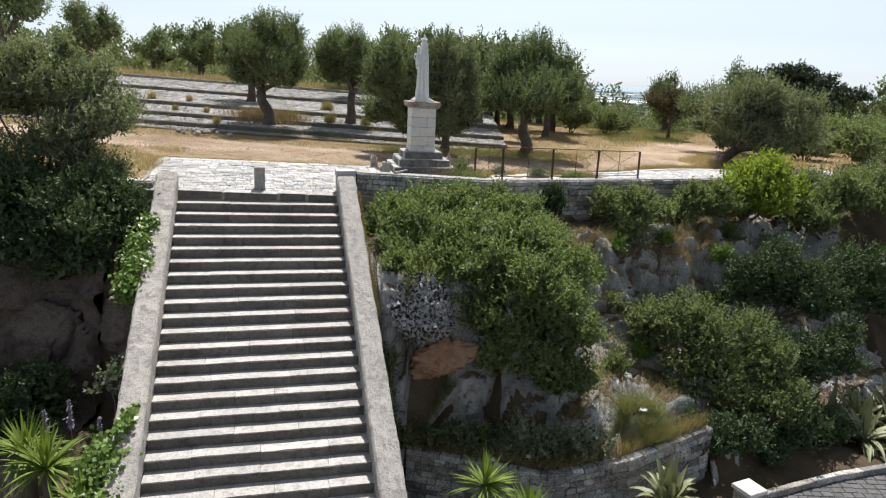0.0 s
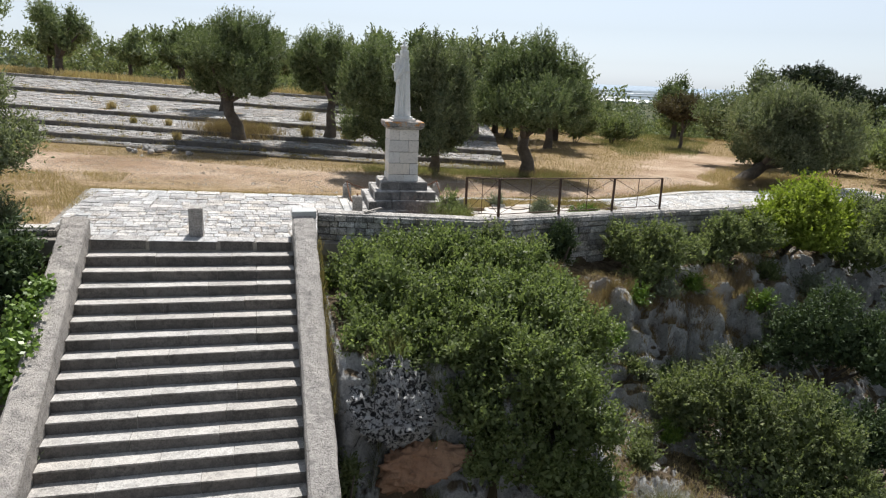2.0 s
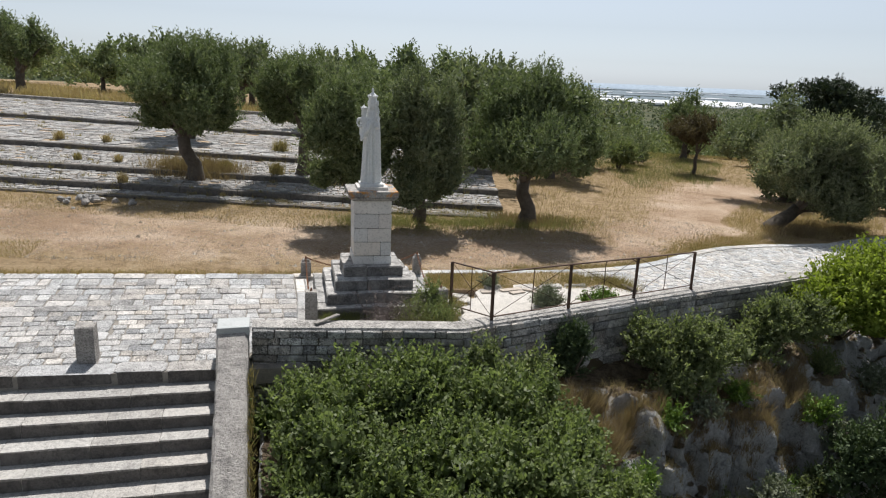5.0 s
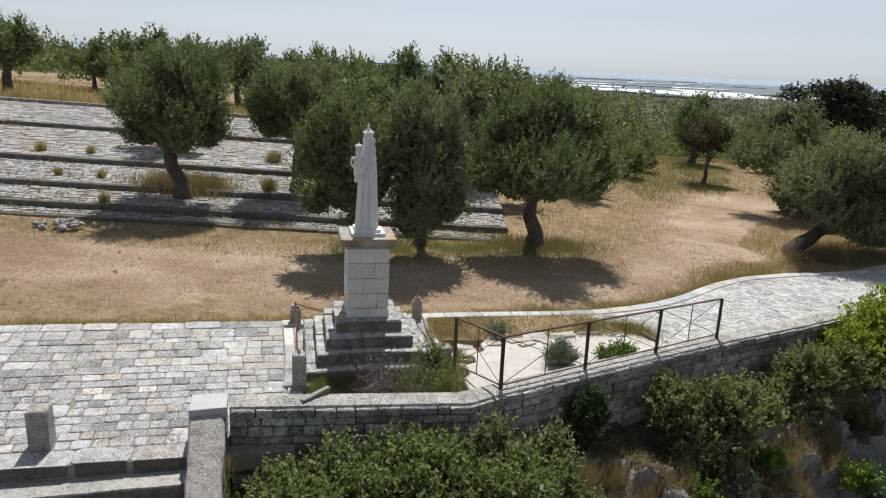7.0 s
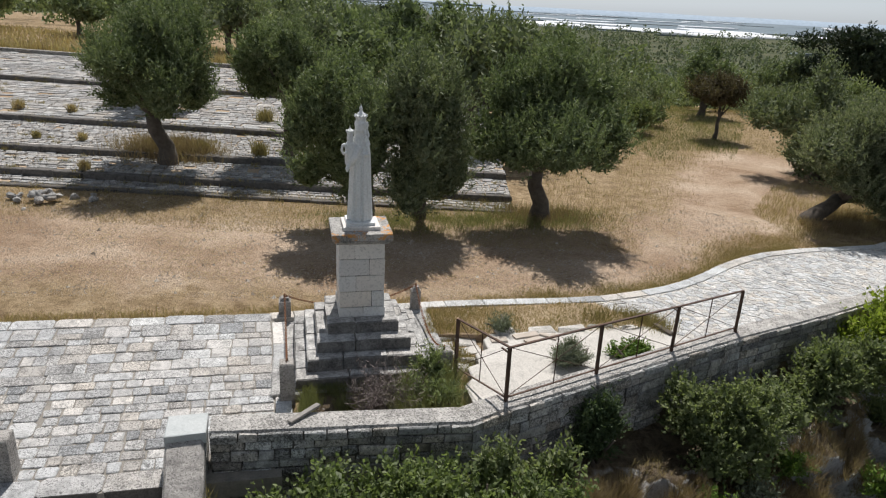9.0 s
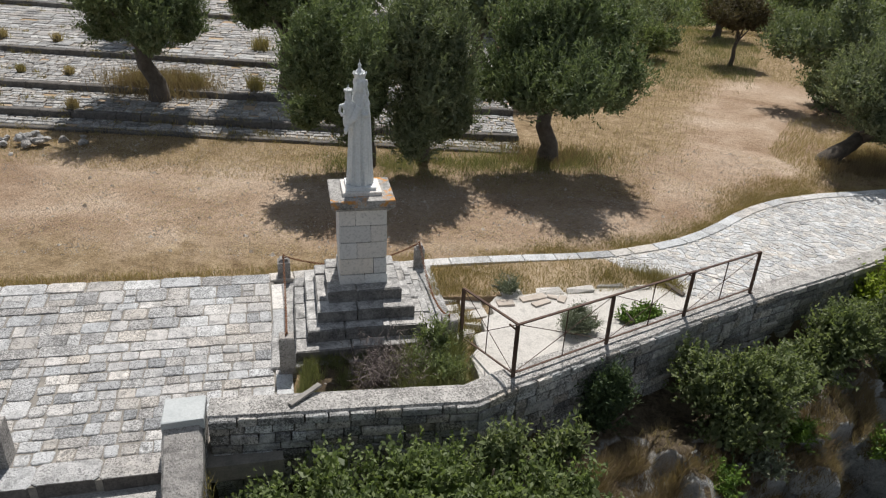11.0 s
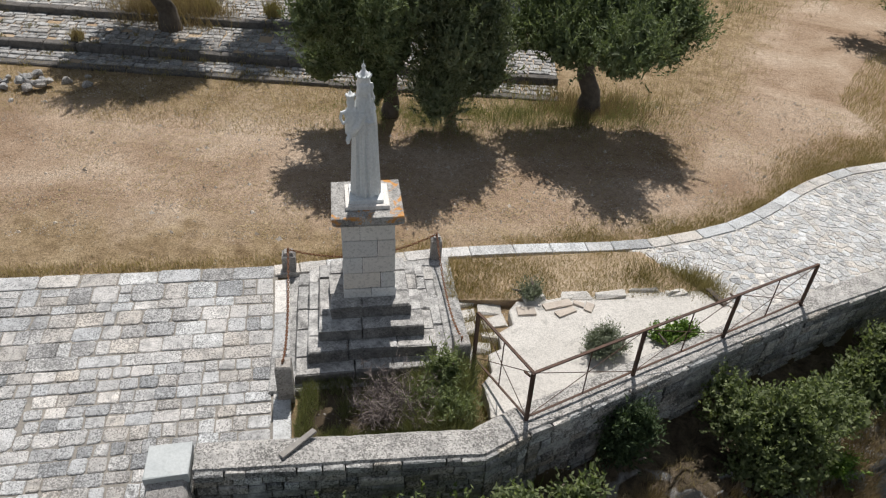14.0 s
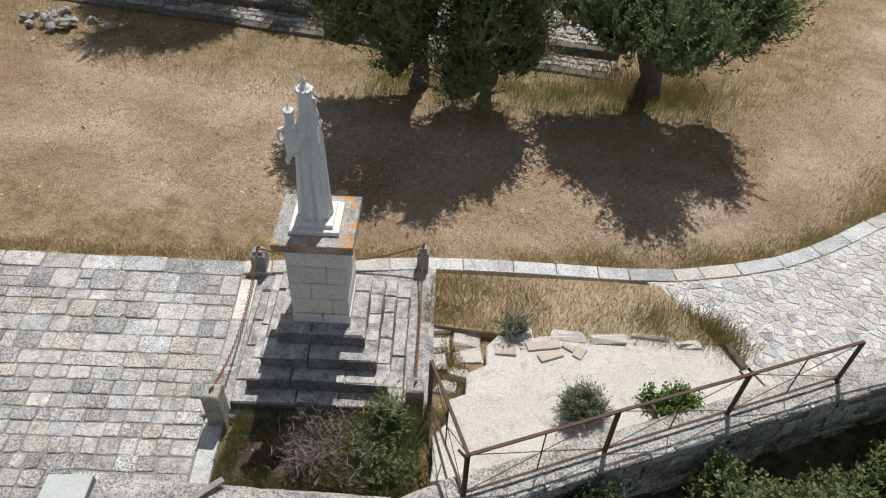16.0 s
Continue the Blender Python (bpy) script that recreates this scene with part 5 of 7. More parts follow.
def build_railing():
    P = [(1.08, 20.72, 0.12), (1.79, 19.48, 0.345), (3.37, 20.53, 0.29), (4.95, 21.57, 0.225), (6.53, 22.62, 0.165)]
    H = [0.98, 0.93, 0.91, 0.89, 0.87]
    r = thing("railing", Matrix.Translation(P[1]), "rusty brown iron railing with crossed bars on the wall", "railing")
    o = Vector(P[1])
    base = [Vector(p) - o for p in P]
    top = [b + Vector((0, 0, h)) for b, h in zip(base, H)]
    for i, (b, t) in enumerate(zip(base, top)):
        w = 0.05
        v, f = brick(w, w * 0.8, (t - b).length + 0.06, 0.004, 0)
        post = piece("post", v, f, M_IRON, r, at=Matrix.Translation((t + b) / 2 - Vector((0, 0, 0.03))) @ pose(0, 0, 0, RND.uniform(-0.8, 0.8), RND.uniform(-1, 1), 33))
        v, f = brick(0.12, 0.10, 0.012, 0.003, 0)
        piece("foot_plate", v, f, M_IRON, post, at=post.matrix_basis.inverted() @ Matrix.Translation(b + Vector((0, 0, 0.004))) @ pose(0, 0, 0, 0, 0, 33))
    for i in range(4):
        a0, a1, b0, b1 = base[i], base[i + 1], top[i], top[i + 1]
        lo = Vector((0, 0, 0.10))
        bar(b0, b1, 0.042, 0.022, "top_rail", r)
        bar(a0 + lo, a1 + lo, 0.032, 0.016, "bottom_rail", r)
        bar((a0 + a1) / 2 + lo, (b0 + b1) / 2, 0.012, 0.016, "bar", r)
        bar(a0 + lo, b1, 0.009, 0.010, "diagonal_bar", r)
        bar(b0, a1 + lo, 0.009, 0.010, "diagonal_bar", r)
    for i in (1, 3):
        t = top[i] - Vector((0, 0, 0.10))
        bar(t, t + Vector((-0.12, 0.05, 0.07)), 0.03, 0.02, "bracket", r)


build_railing()

# loose things on the wall, slab and bed
v, f = brick(0.52, 0.085, 0.03, 0.005, 0.003)
tagged(piece("plank", v, f, M_PLANK, at=pose(-1.03, 18.66, 0.585, -4, -3, 52)), "weathered grey wooden plank lying across the wall coping", "plank")
for i, (x, y, w, d, rz) in enumerate(((2.42, 22.18, 0.5, 0.15, 24), (2.55, 22.02, 0.36, 0.13, 33), (2.95, 22.18, 0.2, 0.14, 70), (2.78, 22.25, 0.18, 0.1, -20), (1.9, 21.95, 0.3, 0.2, 10))):
    v, f = brick(w, d, 0.035, 0.006, 0.008)
    tagged(piece("broken_slab", v, f, M_TILE, at=pose(x, y, slab_z(x, y) + 0.016, RND.uniform(-4, 4), RND.uniform(-6, 3), rz)), "broken pale tile lying on the concrete slab", "tile", "broken tiles on the slab")
v, f = brick(0.42, 0.1, 0.05, 0.01, 0.006)
tagged(piece("wooden_beam", v, f, M_BARK, at=pose(5.18, 22.75, slab_z(5.18, 22.75) + 0.045, 0, 6, -55)), "short dark weathered beam at the slab's edge", "beam")
for i, (x, y, w, d, h) in enumerate(((0.82, 22.2, 0.44, 0.22, 0.2), (1.3, 22.12, 0.42, 0.26, 0.2), (0.85, 21.9, 0.5, 0.26, 0.2), (1.38, 21.82, 0.42, 0.25, 0.2), (0.9, 21.58, 0.46, 0.26, 0.2), (1.34, 21.5, 0.32, 0.24, 0.2), (1.2, 21.22, 0.3, 0.24, 0.2), (2.05, 22.28, 0.4, 0.18, 0.1), (2.75, 22.45, 0.5, 0.14, 0.1), (3.35, 22.56, 0.55, 0.14, 0.1), (3.95, 22.78, 0.5, 0.13, 0.1), (4.5, 22.8, 0.36, 0.14, 0.1))):
    v, f = brick(w, d, h, 0.035, 0.035)
    tagged(piece("edge_stone", v, f, M_SLAB, at=pose(x, y, (slab_z(x, y) + 0.06 if x > 1.8 else gz(x, y) + 0.05) - h / 2, RND.uniform(-3, 3), RND.uniform(-3, 3), 14 + RND.uniform(-10, 10))), "rough block of pale stone along the slab's broken edge", "stone", "rough stones at the slab edge")


# ---------------------------------------------------------------- terraces of setts in the olive grove
TDIR = 4.4
TER_Y = [30.4, 31.3, 33.3, 36.8, 44.0, 51.4]       # front of each step where x = 0
TER_Z = [0.10, 0.32, 0.56, 0.82, 1.18, 1.6]        # its level there


def build_terraces():
    te = thing("terraces", Matrix.Identity(4), "shallow weedy terraces of pale stone setts under the olives", "terraces", kind="structure")
    rest, made = Pile(), 0
    sl = math.tan(radians(TDIR))
    cells = []
    for k in range(5):
        depth = TER_Y[k + 1] - TER_Y[k]
        rise = TER_Z[k + 1] - TER_Z[k] - 0.17
        x0, x1 = -38, 3.05
        lv = lambda x, d: TER_Z[k] - 0.033 * x + max(0.0, rise) * d / depth
        # riser stones, in the crust tone that has shade in it
        x = x0
        while x < x1 - 0.05:
            w = min(RND.uniform(0.55, 1.1), x1 - x)
            v, f = brick(w - 0.012, 0.26, 0.24, 0.02, 0.01)
            cx = x + w / 2
            piece("riser_stone", v, f, M_SHADECRUST, te, at=pose(cx, TER_Y[k] + sl * cx + 0.13, lv(cx, 0.1) - 0.115, 0, math.degrees(math.atan(0.033)), TDIR))
            x += w
        # setts
        size = 0.23 if k < 3 else 0.42
        d = 0.27
        while d < depth - 0.02:
            h = min(RND.uniform(0.8, 1.15) * size, depth - d)
            if h < 0.12:
                break
            x = x0
            while x < x1 - 0.1:
                w = min(RND.uniform(0.75, 1.6) * size, x1 - x)
                cells.append((k, x, w, d, h, lv(x + w / 2, d + h / 2)))
                x += w
            d += h
        v, f = prism([(x0, TER_Y[k] + sl * x0 + 0.2), (x1 - 0.05, TER_Y[k] + sl * x1 + 0.2), (x1 - 0.05, TER_Y[k + 1] + sl * x1 + 0.1), (x0, TER_Y[k + 1] + sl * x0 + 0.1)], -1.0, [lv(x0, 0) - 0.03, lv(x1, 0) - 0.03, lv(x1, depth) - 0.03, lv(x0, depth) - 0.03], 0.01)
        piece("joint_bed", v, f, M_EARTH, te, "earth joints between the setts")
    cells.sort(key=lambda c: math.hypot(c[1] + 4, TER_Y[c[0]] + c[3] - 28))
    for k, x, w, d, h, z in cells:
        if RND.random() < 0.035:
            continue
        cx, cy = x + w / 2, TER_Y[k] + sl * (x + w / 2) + d + h / 2
        a, b = w / 2 - 0.014, h / 2 - 0.014
        j = lambda: RND.uniform(-0.02, 0.02)
        vf = prism([(-a + j(), -b + j()), (a + j(), -b + j()), (a + j(), b + j()), (-a + j(), b + j())], -0.06, RND.uniform(-0.012, 0.012), 0.014, 0.004)
        m = pose(cx, cy, z, 0, math.degrees(math.atan(0.033)), TDIR)
        if made < 300:
            piece("sett", vf[0], vf[1], M_TERR, te, at=m)
            made += 1
        else:
            rest.add(vf, m)
    rest.make("setts", M_TERR, te)["kind"] = "stuff"
    # top row
    v, f = brick(41, 0.3, 0.3, 0.02, 0)
    cx = -17.5
    piece("top_kerb", v, f, M_WALL, te, at=pose(cx, TER_Y[5] + sl * cx + 0.15, TER_Z[5] - 0.033 * cx - 0.15, 0, math.degrees(math.atan(0.033)), TDIR))


def terrace_z(x, y):
    """The level of the grove: on a terrace, or the ground beside it."""
    d = y - math.tan(radians(TDIR)) * x
    if x > 3.05 or x < -38 or d < TER_Y[0] or d > TER_Y[5]:
        return gz(x, y)
    k = max(i for i in range(5) if d >= TER_Y[i])
    depth = TER_Y[k + 1] - TER_Y[k]
    return TER_Z[k] - 0.033 * x + max(0.0, TER_Z[k + 1] - TER_Z[k] - 0.17) * (d - TER_Y[k]) / depth


build_terraces()


# ---------------------------------------------------------------- trees
def gnarled(path, radii, sides, seed):
    return tube(path, radii, sides, True, lambda i, s: 0.22 * noise.noise(Vector((i * 0.9, s * 1.1, seed))))


def olive(x, y, z, crown, leaves, seed, label, mat=None, lean=(0.1, 0.0), trunk=0.2, fork=1.3, leaf=(0.115, 0.032), lobes=11, group="olive trees", name="olive_tree", low=-0.45):
    """A gnarled trunk that forks into limbs and carries a crown of small leaves. crown: centre (from the foot) and radii."""
    r = np.random.default_rng(seed)
    t = thing(name, pose(x, y, z), label, "tree", group)
    cc, cr = np.array(crown[0], float), np.array(crown[1], float)
    foot = Vector((0, 0, -0.25))
    top = Vector((lean[0], lean[1], fork))
    pts = [foot, Vector((0.02, 0, 0.05)), Vector((lean[0] * 0.2 + 0.06, lean[1] * 0.2, fork * 0.35)), Vector((lean[0] * 0.75 - 0.04, lean[1] * 0.7, fork * 0.7)), top]
    v, f = gnarled(pts, [trunk * 1.75, trunk * 1.35, trunk * 1.0, trunk * 0.9, trunk * 0.85], 12, seed)
    stem = piece("trunk", v, f, M_BARK, t, smooth=True)
    lob = random_lobes(cc, cr, int(lobes * 1.5), r, (0.26, 0.42), low=low)
    lob.append((cc, cr * 0.55))
    for i in range(min(6, len(lob) - 1)):
        c, _ = lob[i]
        mid = Vector(top) * 0.55 + Vector(c) * 0.45 + Vector(r.normal(size=3) * 0.1)
        v, f = gnarled([top - Vector((0, 0, 0.08)), Vector(top) * 0.8 + mid * 0.2, mid, Vector(c)], [trunk * 0.62, trunk * 0.5, trunk * 0.32, trunk * 0.1], 8, seed + i)
        piece("limb", v, f, M_BARK, stem, smooth=True)
    near = leaf[0] < 0.15
    q = spray_crown(lob, int(leaves * (2.6 if near else 1.0)), leaf[0], leaf[1], r, 16 if near else 7, (0.25, 0.6), 0.9, 0.45, face=0.4, core=0.3)
    ob = new("crown", quads_mesh("crown", q, mat or M_OLIVE))
    ob.parent = t
    return t


G_OL = "olive trees of the grove"
olive(-7.9, 32.3, terrace_z(-7.9, 32.3), ((0.1, -0.75, 2.8), (1.95, 1.9, 1.75)), 30000, 101, "old olive tree with a twisted trunk on the terraces", lean=(-0.35, 0, 0), trunk=0.24, fork=1.5, group=G_OL)
olive(-4.4, 33.9, terrace_z(-4.4, 33.9), ((-0.1, -0.2, 2.75), (1.5, 1.5, 1.55)), 17000, 102, "olive tree with a straight dark trunk on the terraces", trunk=0.2, fork=1.4, group=G_OL)
olive(-1.27, 28.94, gz(-1.27, 28.94), ((-0.5, -1.2, 2.45), (1.45, 1.6, 1.9)), 26000, 103, "bushy olive tree with low boughs behind the pedestal", trunk=0.18, fork=1.0, group=G_OL, low=-0.8)
olive(0.17, 29.67, gz(0.17, 29.67), ((-0.02, -1.6, 2.55), (1.2, 1.5, 1.95)), 22000, 104, "bushy olive tree hanging low over the dry grass", trunk=0.17, fork=1.0, group=G_OL, low=-0.8, mat=M_OLIVE2)
olive(3.75, 30.3, gz(3.75, 30.3), ((-0.1, -1.1, 3.05), (2.15, 2.1, 1.8)), 31000, 105, "large olive tree with a dark leaning trunk by the track", lean=(-0.2, 0.05), trunk=0.24, fork=1.45, group=G_OL, lobes=13)
olive(15.1, 46.5, gz(15.1, 46.5), ((0.0, 0.0, 2.3), (1.3, 1.3, 0.95)), 9000, 106, "small round tree with dull reddish leaves in the dry field", M_REDLEAF, trunk=0.1, fork=1.2, leaf=(0.13, 0.05), group=G_OL)
olive(17.6, 55.5, gz(17.6, 55.5), ((0.0, 0.0, 2.6), (2.2, 2.0, 1.6)), 9000, 111, "green olive tree behind the reddish one", M_OLIVE, trunk=0.2, fork=1.2, leaf=(0.2, 0.07), group=G_OL, low=-0.8)
olive(12.75, 31.9, gz(12.75, 31.9), ((2.0, -0.55, 1.98), (2.8, 2.2, 1.5)), 36000, 107, "broad grey-green olive with a trunk lying along the ground", M_SILVER, lean=(1.0, 0.35), trunk=0.25, fork=0.7, lobes=16, group=G_OL, low=-0.8)
olive(16.4, 38.4, gz(16.4, 38.4), ((-0.6, 0.0, 2.2), (2.3, 2.2, 2.0)), 22000, 110, "grey-green olive tree behind the lying trunk", M_OLIVE2, trunk=0.22, fork=1.0, leaf=(0.16, 0.055), group=G_OL, low=-0.9)
olive(-26.9, 54.5, gz(-26.9, 54.5), ((0, 0, 3.2), (2.2, 2.2, 2.0)), 12000, 108, "dark olive tree beyond the terraces", trunk=0.3, fork=1.4, leaf=(0.2, 0.07), group=G_OL)
olive(-27.5, 45.0, terrace_z(-27.5, 45.0), ((-1.0, 0, 3.9), (4.2, 3.5, 2.8)), 20000, 109, "wide dark olive tree at the side of the terraces", trunk=0.34, fork=1.5, leaf=(0.2, 0.07), group=G_OL)

# rows of olives further back: three forms, copied
r_far = random.Random(21)
forms = []
for i, (mat, wide, tall) in enumerate(((M_OLIVE, 2.0, 1.75), (M_OLIVE2, 2.2, 1.7), (M_OLIVE, 1.7, 1.9))):
    forms.append(olive((-2.5, 6.2, -10.8)[i], (39.5, 41.5, 40.0)[i], terrace_z((-2.5, 6.2, -10.8)[i], (39.5, 41.5, 40.0)[i]), ((0, 0, 2.55), (wide * 1.15, wide * 1.15, tall * 0.97)), 5200, 200 + i, "olive tree in the rows of the grove", mat, trunk=0.2, fork=1.4, leaf=(0.24, 0.09), group="olives further back", lobes=9))
spots = []
for yy in range(40, 190, 6):
    for xx in range(-70, 110, 6):
        x, y = xx + r_far.uniform(-2.0, 2.0) + 0.3 * (yy - 40), yy + r_far.uniform(-2, 2)
        ang = math.degrees(math.atan2(x, y - 8))
        if not -38 < ang < 40:
            continue
        if x < -9 and y < 62:                       # open field above the terraces
            continue
        if poly_dist(np.array(x), np.array(y), TRACK) < 3.6:
            continue
        if 8 < x < 24 and 34 < y < 66 or x > 11 and y < 60:
            continue
        if math.hypot(x + 2.5, y - 39.5) < 4 or math.hypot(x - 6.2, y - 41.5) < 4 or x < 4 and y < 37.5 or x < -3 and y < 50:
            continue
        if y > 90 and r_far.random() < 0.35:
            continue
        spots.append((x, y))
spots += [(-21.5, 64), (-17.5, 61.5), (-13.8, 59.5), (-24.5, 68), (36, 56), (7.2, 58), (-6, 46.5), (-1.5, 47), (3.0, 45.5), (7.4, 47)]
woods = [(x, y) for x, y in spots if y > 66]
for x, y in [p for p in spots if p[1] <= 66]:
    k = r_far.randrange(3)
    s = r_far.uniform(0.85, 1.15)
    copy_thing(forms[k], pose(x, y, terrace_z(x, y) - 0.05, 0, 0, r_far.uniform(0, 360)) @ Matrix.Scale(s, 4))


wr = np.random.default_rng(77)
wood_quads = []
for _ in range(120):
    x, y = r_far.uniform(4, 60), r_far.uniform(62, 96)
    q = r_far.uniform(0.8, 1.6)
    wood_quads.append(spray_crown(random_lobes((x, y, gz(x, y) + q * 0.7), (q * 1.3, q * 1.3, q), 5, wr, (0.4, 0.6), -0.6), 420, 0.32, 0.15, wr, 6, (0.3, 0.7), face=0.3))
for x, y in woods:
    s = r_far.uniform(0.8, 1.1)
    lob = random_lobes((x, y, gz(x, y) + 2.4 * s), (2.6 * s, 2.6 * s, 2.1 * s), 6, wr, (0.4, 0.6), -0.8)
    wood_quads.append(spray_crown(lob, 620, 0.46, 0.22, wr, 6, (0.4, 0.9), face=0.3))
tagged(new("distant_woods", quads_mesh("distant_woods", np.concatenate(wood_quads), M_OLIVE)), "grey-green woods of olives falling away to the plain", "woods", kind="stuff")
far_quads = []
for _ in range(2000):
    y = 185 * (1150 / 185) ** r_far.random()
    x = y * math.tan(radians(r_far.uniform(-36, 40)))
    q = r_far.uniform(2.2, 4.2) * (1 + y / 1500)
    far_quads.append(spray_crown([((x, y, gz(x, y) + q * 0.6), (q * 1.3, q * 1.3, q))], 72, 0.42 * q, 0.3 * q, wr, 3, (0.2, 0.6), face=1.0))
tagged(new("far_groves", quads_mesh("far_groves", np.concatenate(far_quads), M_FARLEAF)), "dusky olive groves spread over the near plain", "groves", kind="stuff")


def pine(x, y, z, h, wide, seed):
    r = np.random.default_rng(seed)
    t = thing("pine_tree", pose(x, y, z), "tall dark umbrella pine beyond the grove", "tree", "dark pines")
    v, f = gnarled([Vector((0, 0, -0.3)), Vector((0.1, 0, h * 0.35)), Vector((0, 0.1, h * 0.75))], [0.35, 0.28, 0.16], 10, seed)
    piece("trunk", v, f, M_BARK, t, smooth=True)
    lob = [(np.array([r.uniform(-1, 1) * wide * 0.36, r.uniform(-1, 1) * wide * 0.36, h * r.uniform(0.3, 0.86)]), np.array([wide * 0.2, wide * 0.2, h * 0.09]) * r.uniform(0.8, 1.3)) for _ in range(22)]
    lob += [(np.array([0, 0, h * 0.55]), np.array([wide * 0.36, wide * 0.36, h * 0.3]))]
    ob = new("crown", quads_mesh("crown", spray_crown(lob, 24000, 0.26, 0.08, r, 8, (0.2, 0.45), 0.3, core=0.25), M_PINE))
    ob.parent = t


pine(30.6, 62, gz(30.6, 62), 7.0, 8.0, 301)
pine(35.5, 65, gz(35.5, 65), 5.6, 7.0, 302)
pine(-6, 118, gz(-6, 118), 10.5, 8.0, 303)
pine(4, 124, gz(4, 124), 10.0, 8.0, 304)


def shrub(name, x, y, z, lobes, leaves, seed, label, mat, leaf=(0.12, 0.06), category="shrub", stems=5, flat=0.66, depth=0.45, group=""):
    """A shrub: a few woody stems from one foot and a leafy mass. lobes are given from the foot."""
    r = np.random.default_rng(seed)
    t = thing(name, pose(x, y, z), label, category, group)
    for i in range(stems):
        c = lobes[i % len(lobes)][0]
        e = Vector(c) + Vector(r.normal(size=3) * 0.15)
        v, f = gnarled([Vector((r.normal() * 0.08, r.normal() * 0.08, -0.2)), e * 0.45 + Vector(r.normal(size=3) * 0.08), e], [0.05, 0.035, 0.012], 6, seed + i)
        piece("stem", v, f, M_BARK, t, smooth=True)
    fine = []
    for c, a in lobes:
        c, a = np.array(c, float), np.array(a, float)
        fine.append((c, a * 0.8))
        for _ in range(9):
            d = unit(r.normal(size=3))
            d[2] = max(d[2], -0.3)
            fine.append((c + d * a * r.uniform(0.55, 0.85), a * r.uniform(0.2, 0.42)))
    ob = new("foliage", quads_mesh("foliage", spray_crown(fine, int(leaves * 0.85), leaf[0], leaf[1], r, 9, (1.4 * leaf[0], 4.0 * leaf[0]), 0.6, depth, -0.7, 0.9, 0.2), mat))
    ob.parent = t
    return t


bush = shrub("field_bush", 22.0, 41.0, gz(22, 41), [((0, 0, 0.8), (1.3, 1.2, 0.9)), ((0.9, 0.3, 0.7), (0.9, 0.9, 0.8)), ((-0.8, -0.2, 0.6), (0.9, 0.8, 0.7))], 5000, 450, "rounded grey-green bush in the dry field", M_OLIVE2, (0.17, 0.07), group="bushes of the field")
bush2 = shrub("field_bush", 25.0, 45.0, gz(25, 45), [((0, 0, 1.0), (1.2, 1.2, 1.1)), ((0.6, 0.5, 1.3), (0.9, 0.9, 0.8))], 5000, 451, "green bush in the dry field", M_SHRUB, (0.17, 0.07), group="bushes of the field")
for i, (x, y, s) in enumerate(((19.5, 37, 0.9), (21.5, 35, 1.1), (24.5, 38, 1.2), (27, 41, 1.3), (19, 43.5, 0.9), (23, 47, 1.1), (28, 46, 1.2), (20.5, 33.2, 1.0), (24, 33.5, 1.2), (11.0, 47, 0.8), (12.2, 50, 0.9), (10.6, 54.5, 1.0), (13.2, 56.5, 0.9), (21.5, 53, 1.0), (24.5, 52, 1.2), (12.4, 61, 1.0), (15.8, 64, 1.1), (19.5, 60, 1.2), (22.5, 58, 1.1), (27, 55, 1.3), (30, 50, 1.3), (8.6, 46.5, 0.8), (31, 44, 1.4), (28.5, 36.5, 1.4), (33, 40, 1.5))):
    copy_thing((bush, bush2)[i % 2], pose(x, y, gz(x, y) - 0.05, 0, 0, 67 * i) @ Matrix.Scale(s, 4))


# the carob over the crag beside the stairs
shrub("carob_shrub", 0.9, 16.3, -1.2, [((-2.0, 0.9, 0.85), (0.9, 0.8, 0.65)), ((-1.2, 1.1, 1.0), (1.0, 0.8, 0.65)), ((-0.1, 1.3, 1.05), (1.2, 0.8, 0.65)), ((1.1, 1.3, 0.85), (1.1, 0.9, 0.65)), ((2.0, 1.2, 0.35), (0.8, 0.8, 0.6)), ((-1.7, 0.1, 0.45), (0.8, 0.8, 0.7)), ((-0.8, -0.2, 0.6), (1.1, 1.0, 0.75)), ((0.4, -0.2, 0.6), (1.2, 1.0, 0.8)), ((1.5, 0.0, 0.25), (1.2, 1.0, 0.85)), ((2.4, 0.0, -0.35), (0.9, 0.9, 0.85)), ((0.3, -1.1, 0.05), (1.0, 0.8, 0.85)), ((1.2, -1.65, -0.4), (1.1, 0.8, 1.0)), ((2, -1.55, -1), (0.9, 0.8, 1.0)), ((1.1, -2.05, -1.5), (0.8, 0.55, 0.9)), ((2.1, -1.85, -2), (0.85, 0.6, 0.95)), ((0.25, -1.9, -0.75), (0.65, 0.5, 0.8)), ((0.55, -2.1, -1.55), (0.6, 0.45, 0.8)), ((-1.55, -0.6, 0.25), (0.7, 0.7, 0.5)), ((-0.9, -1.15, 0.2), (0.75, 0.6, 0.5)), ((-0.3, -1.35, 0.1), (0.8, 0.6, 0.5)), ((-1.7, -1.25, 0.1), (0.5, 0.5, 0.35)), ((-1.15, -1.7, 0.0), (0.6, 0.42, 0.35))], 160000, 401, "dense green carob shrub spilling over the crag", M_CAROB, (0.078, 0.044), stems=9)
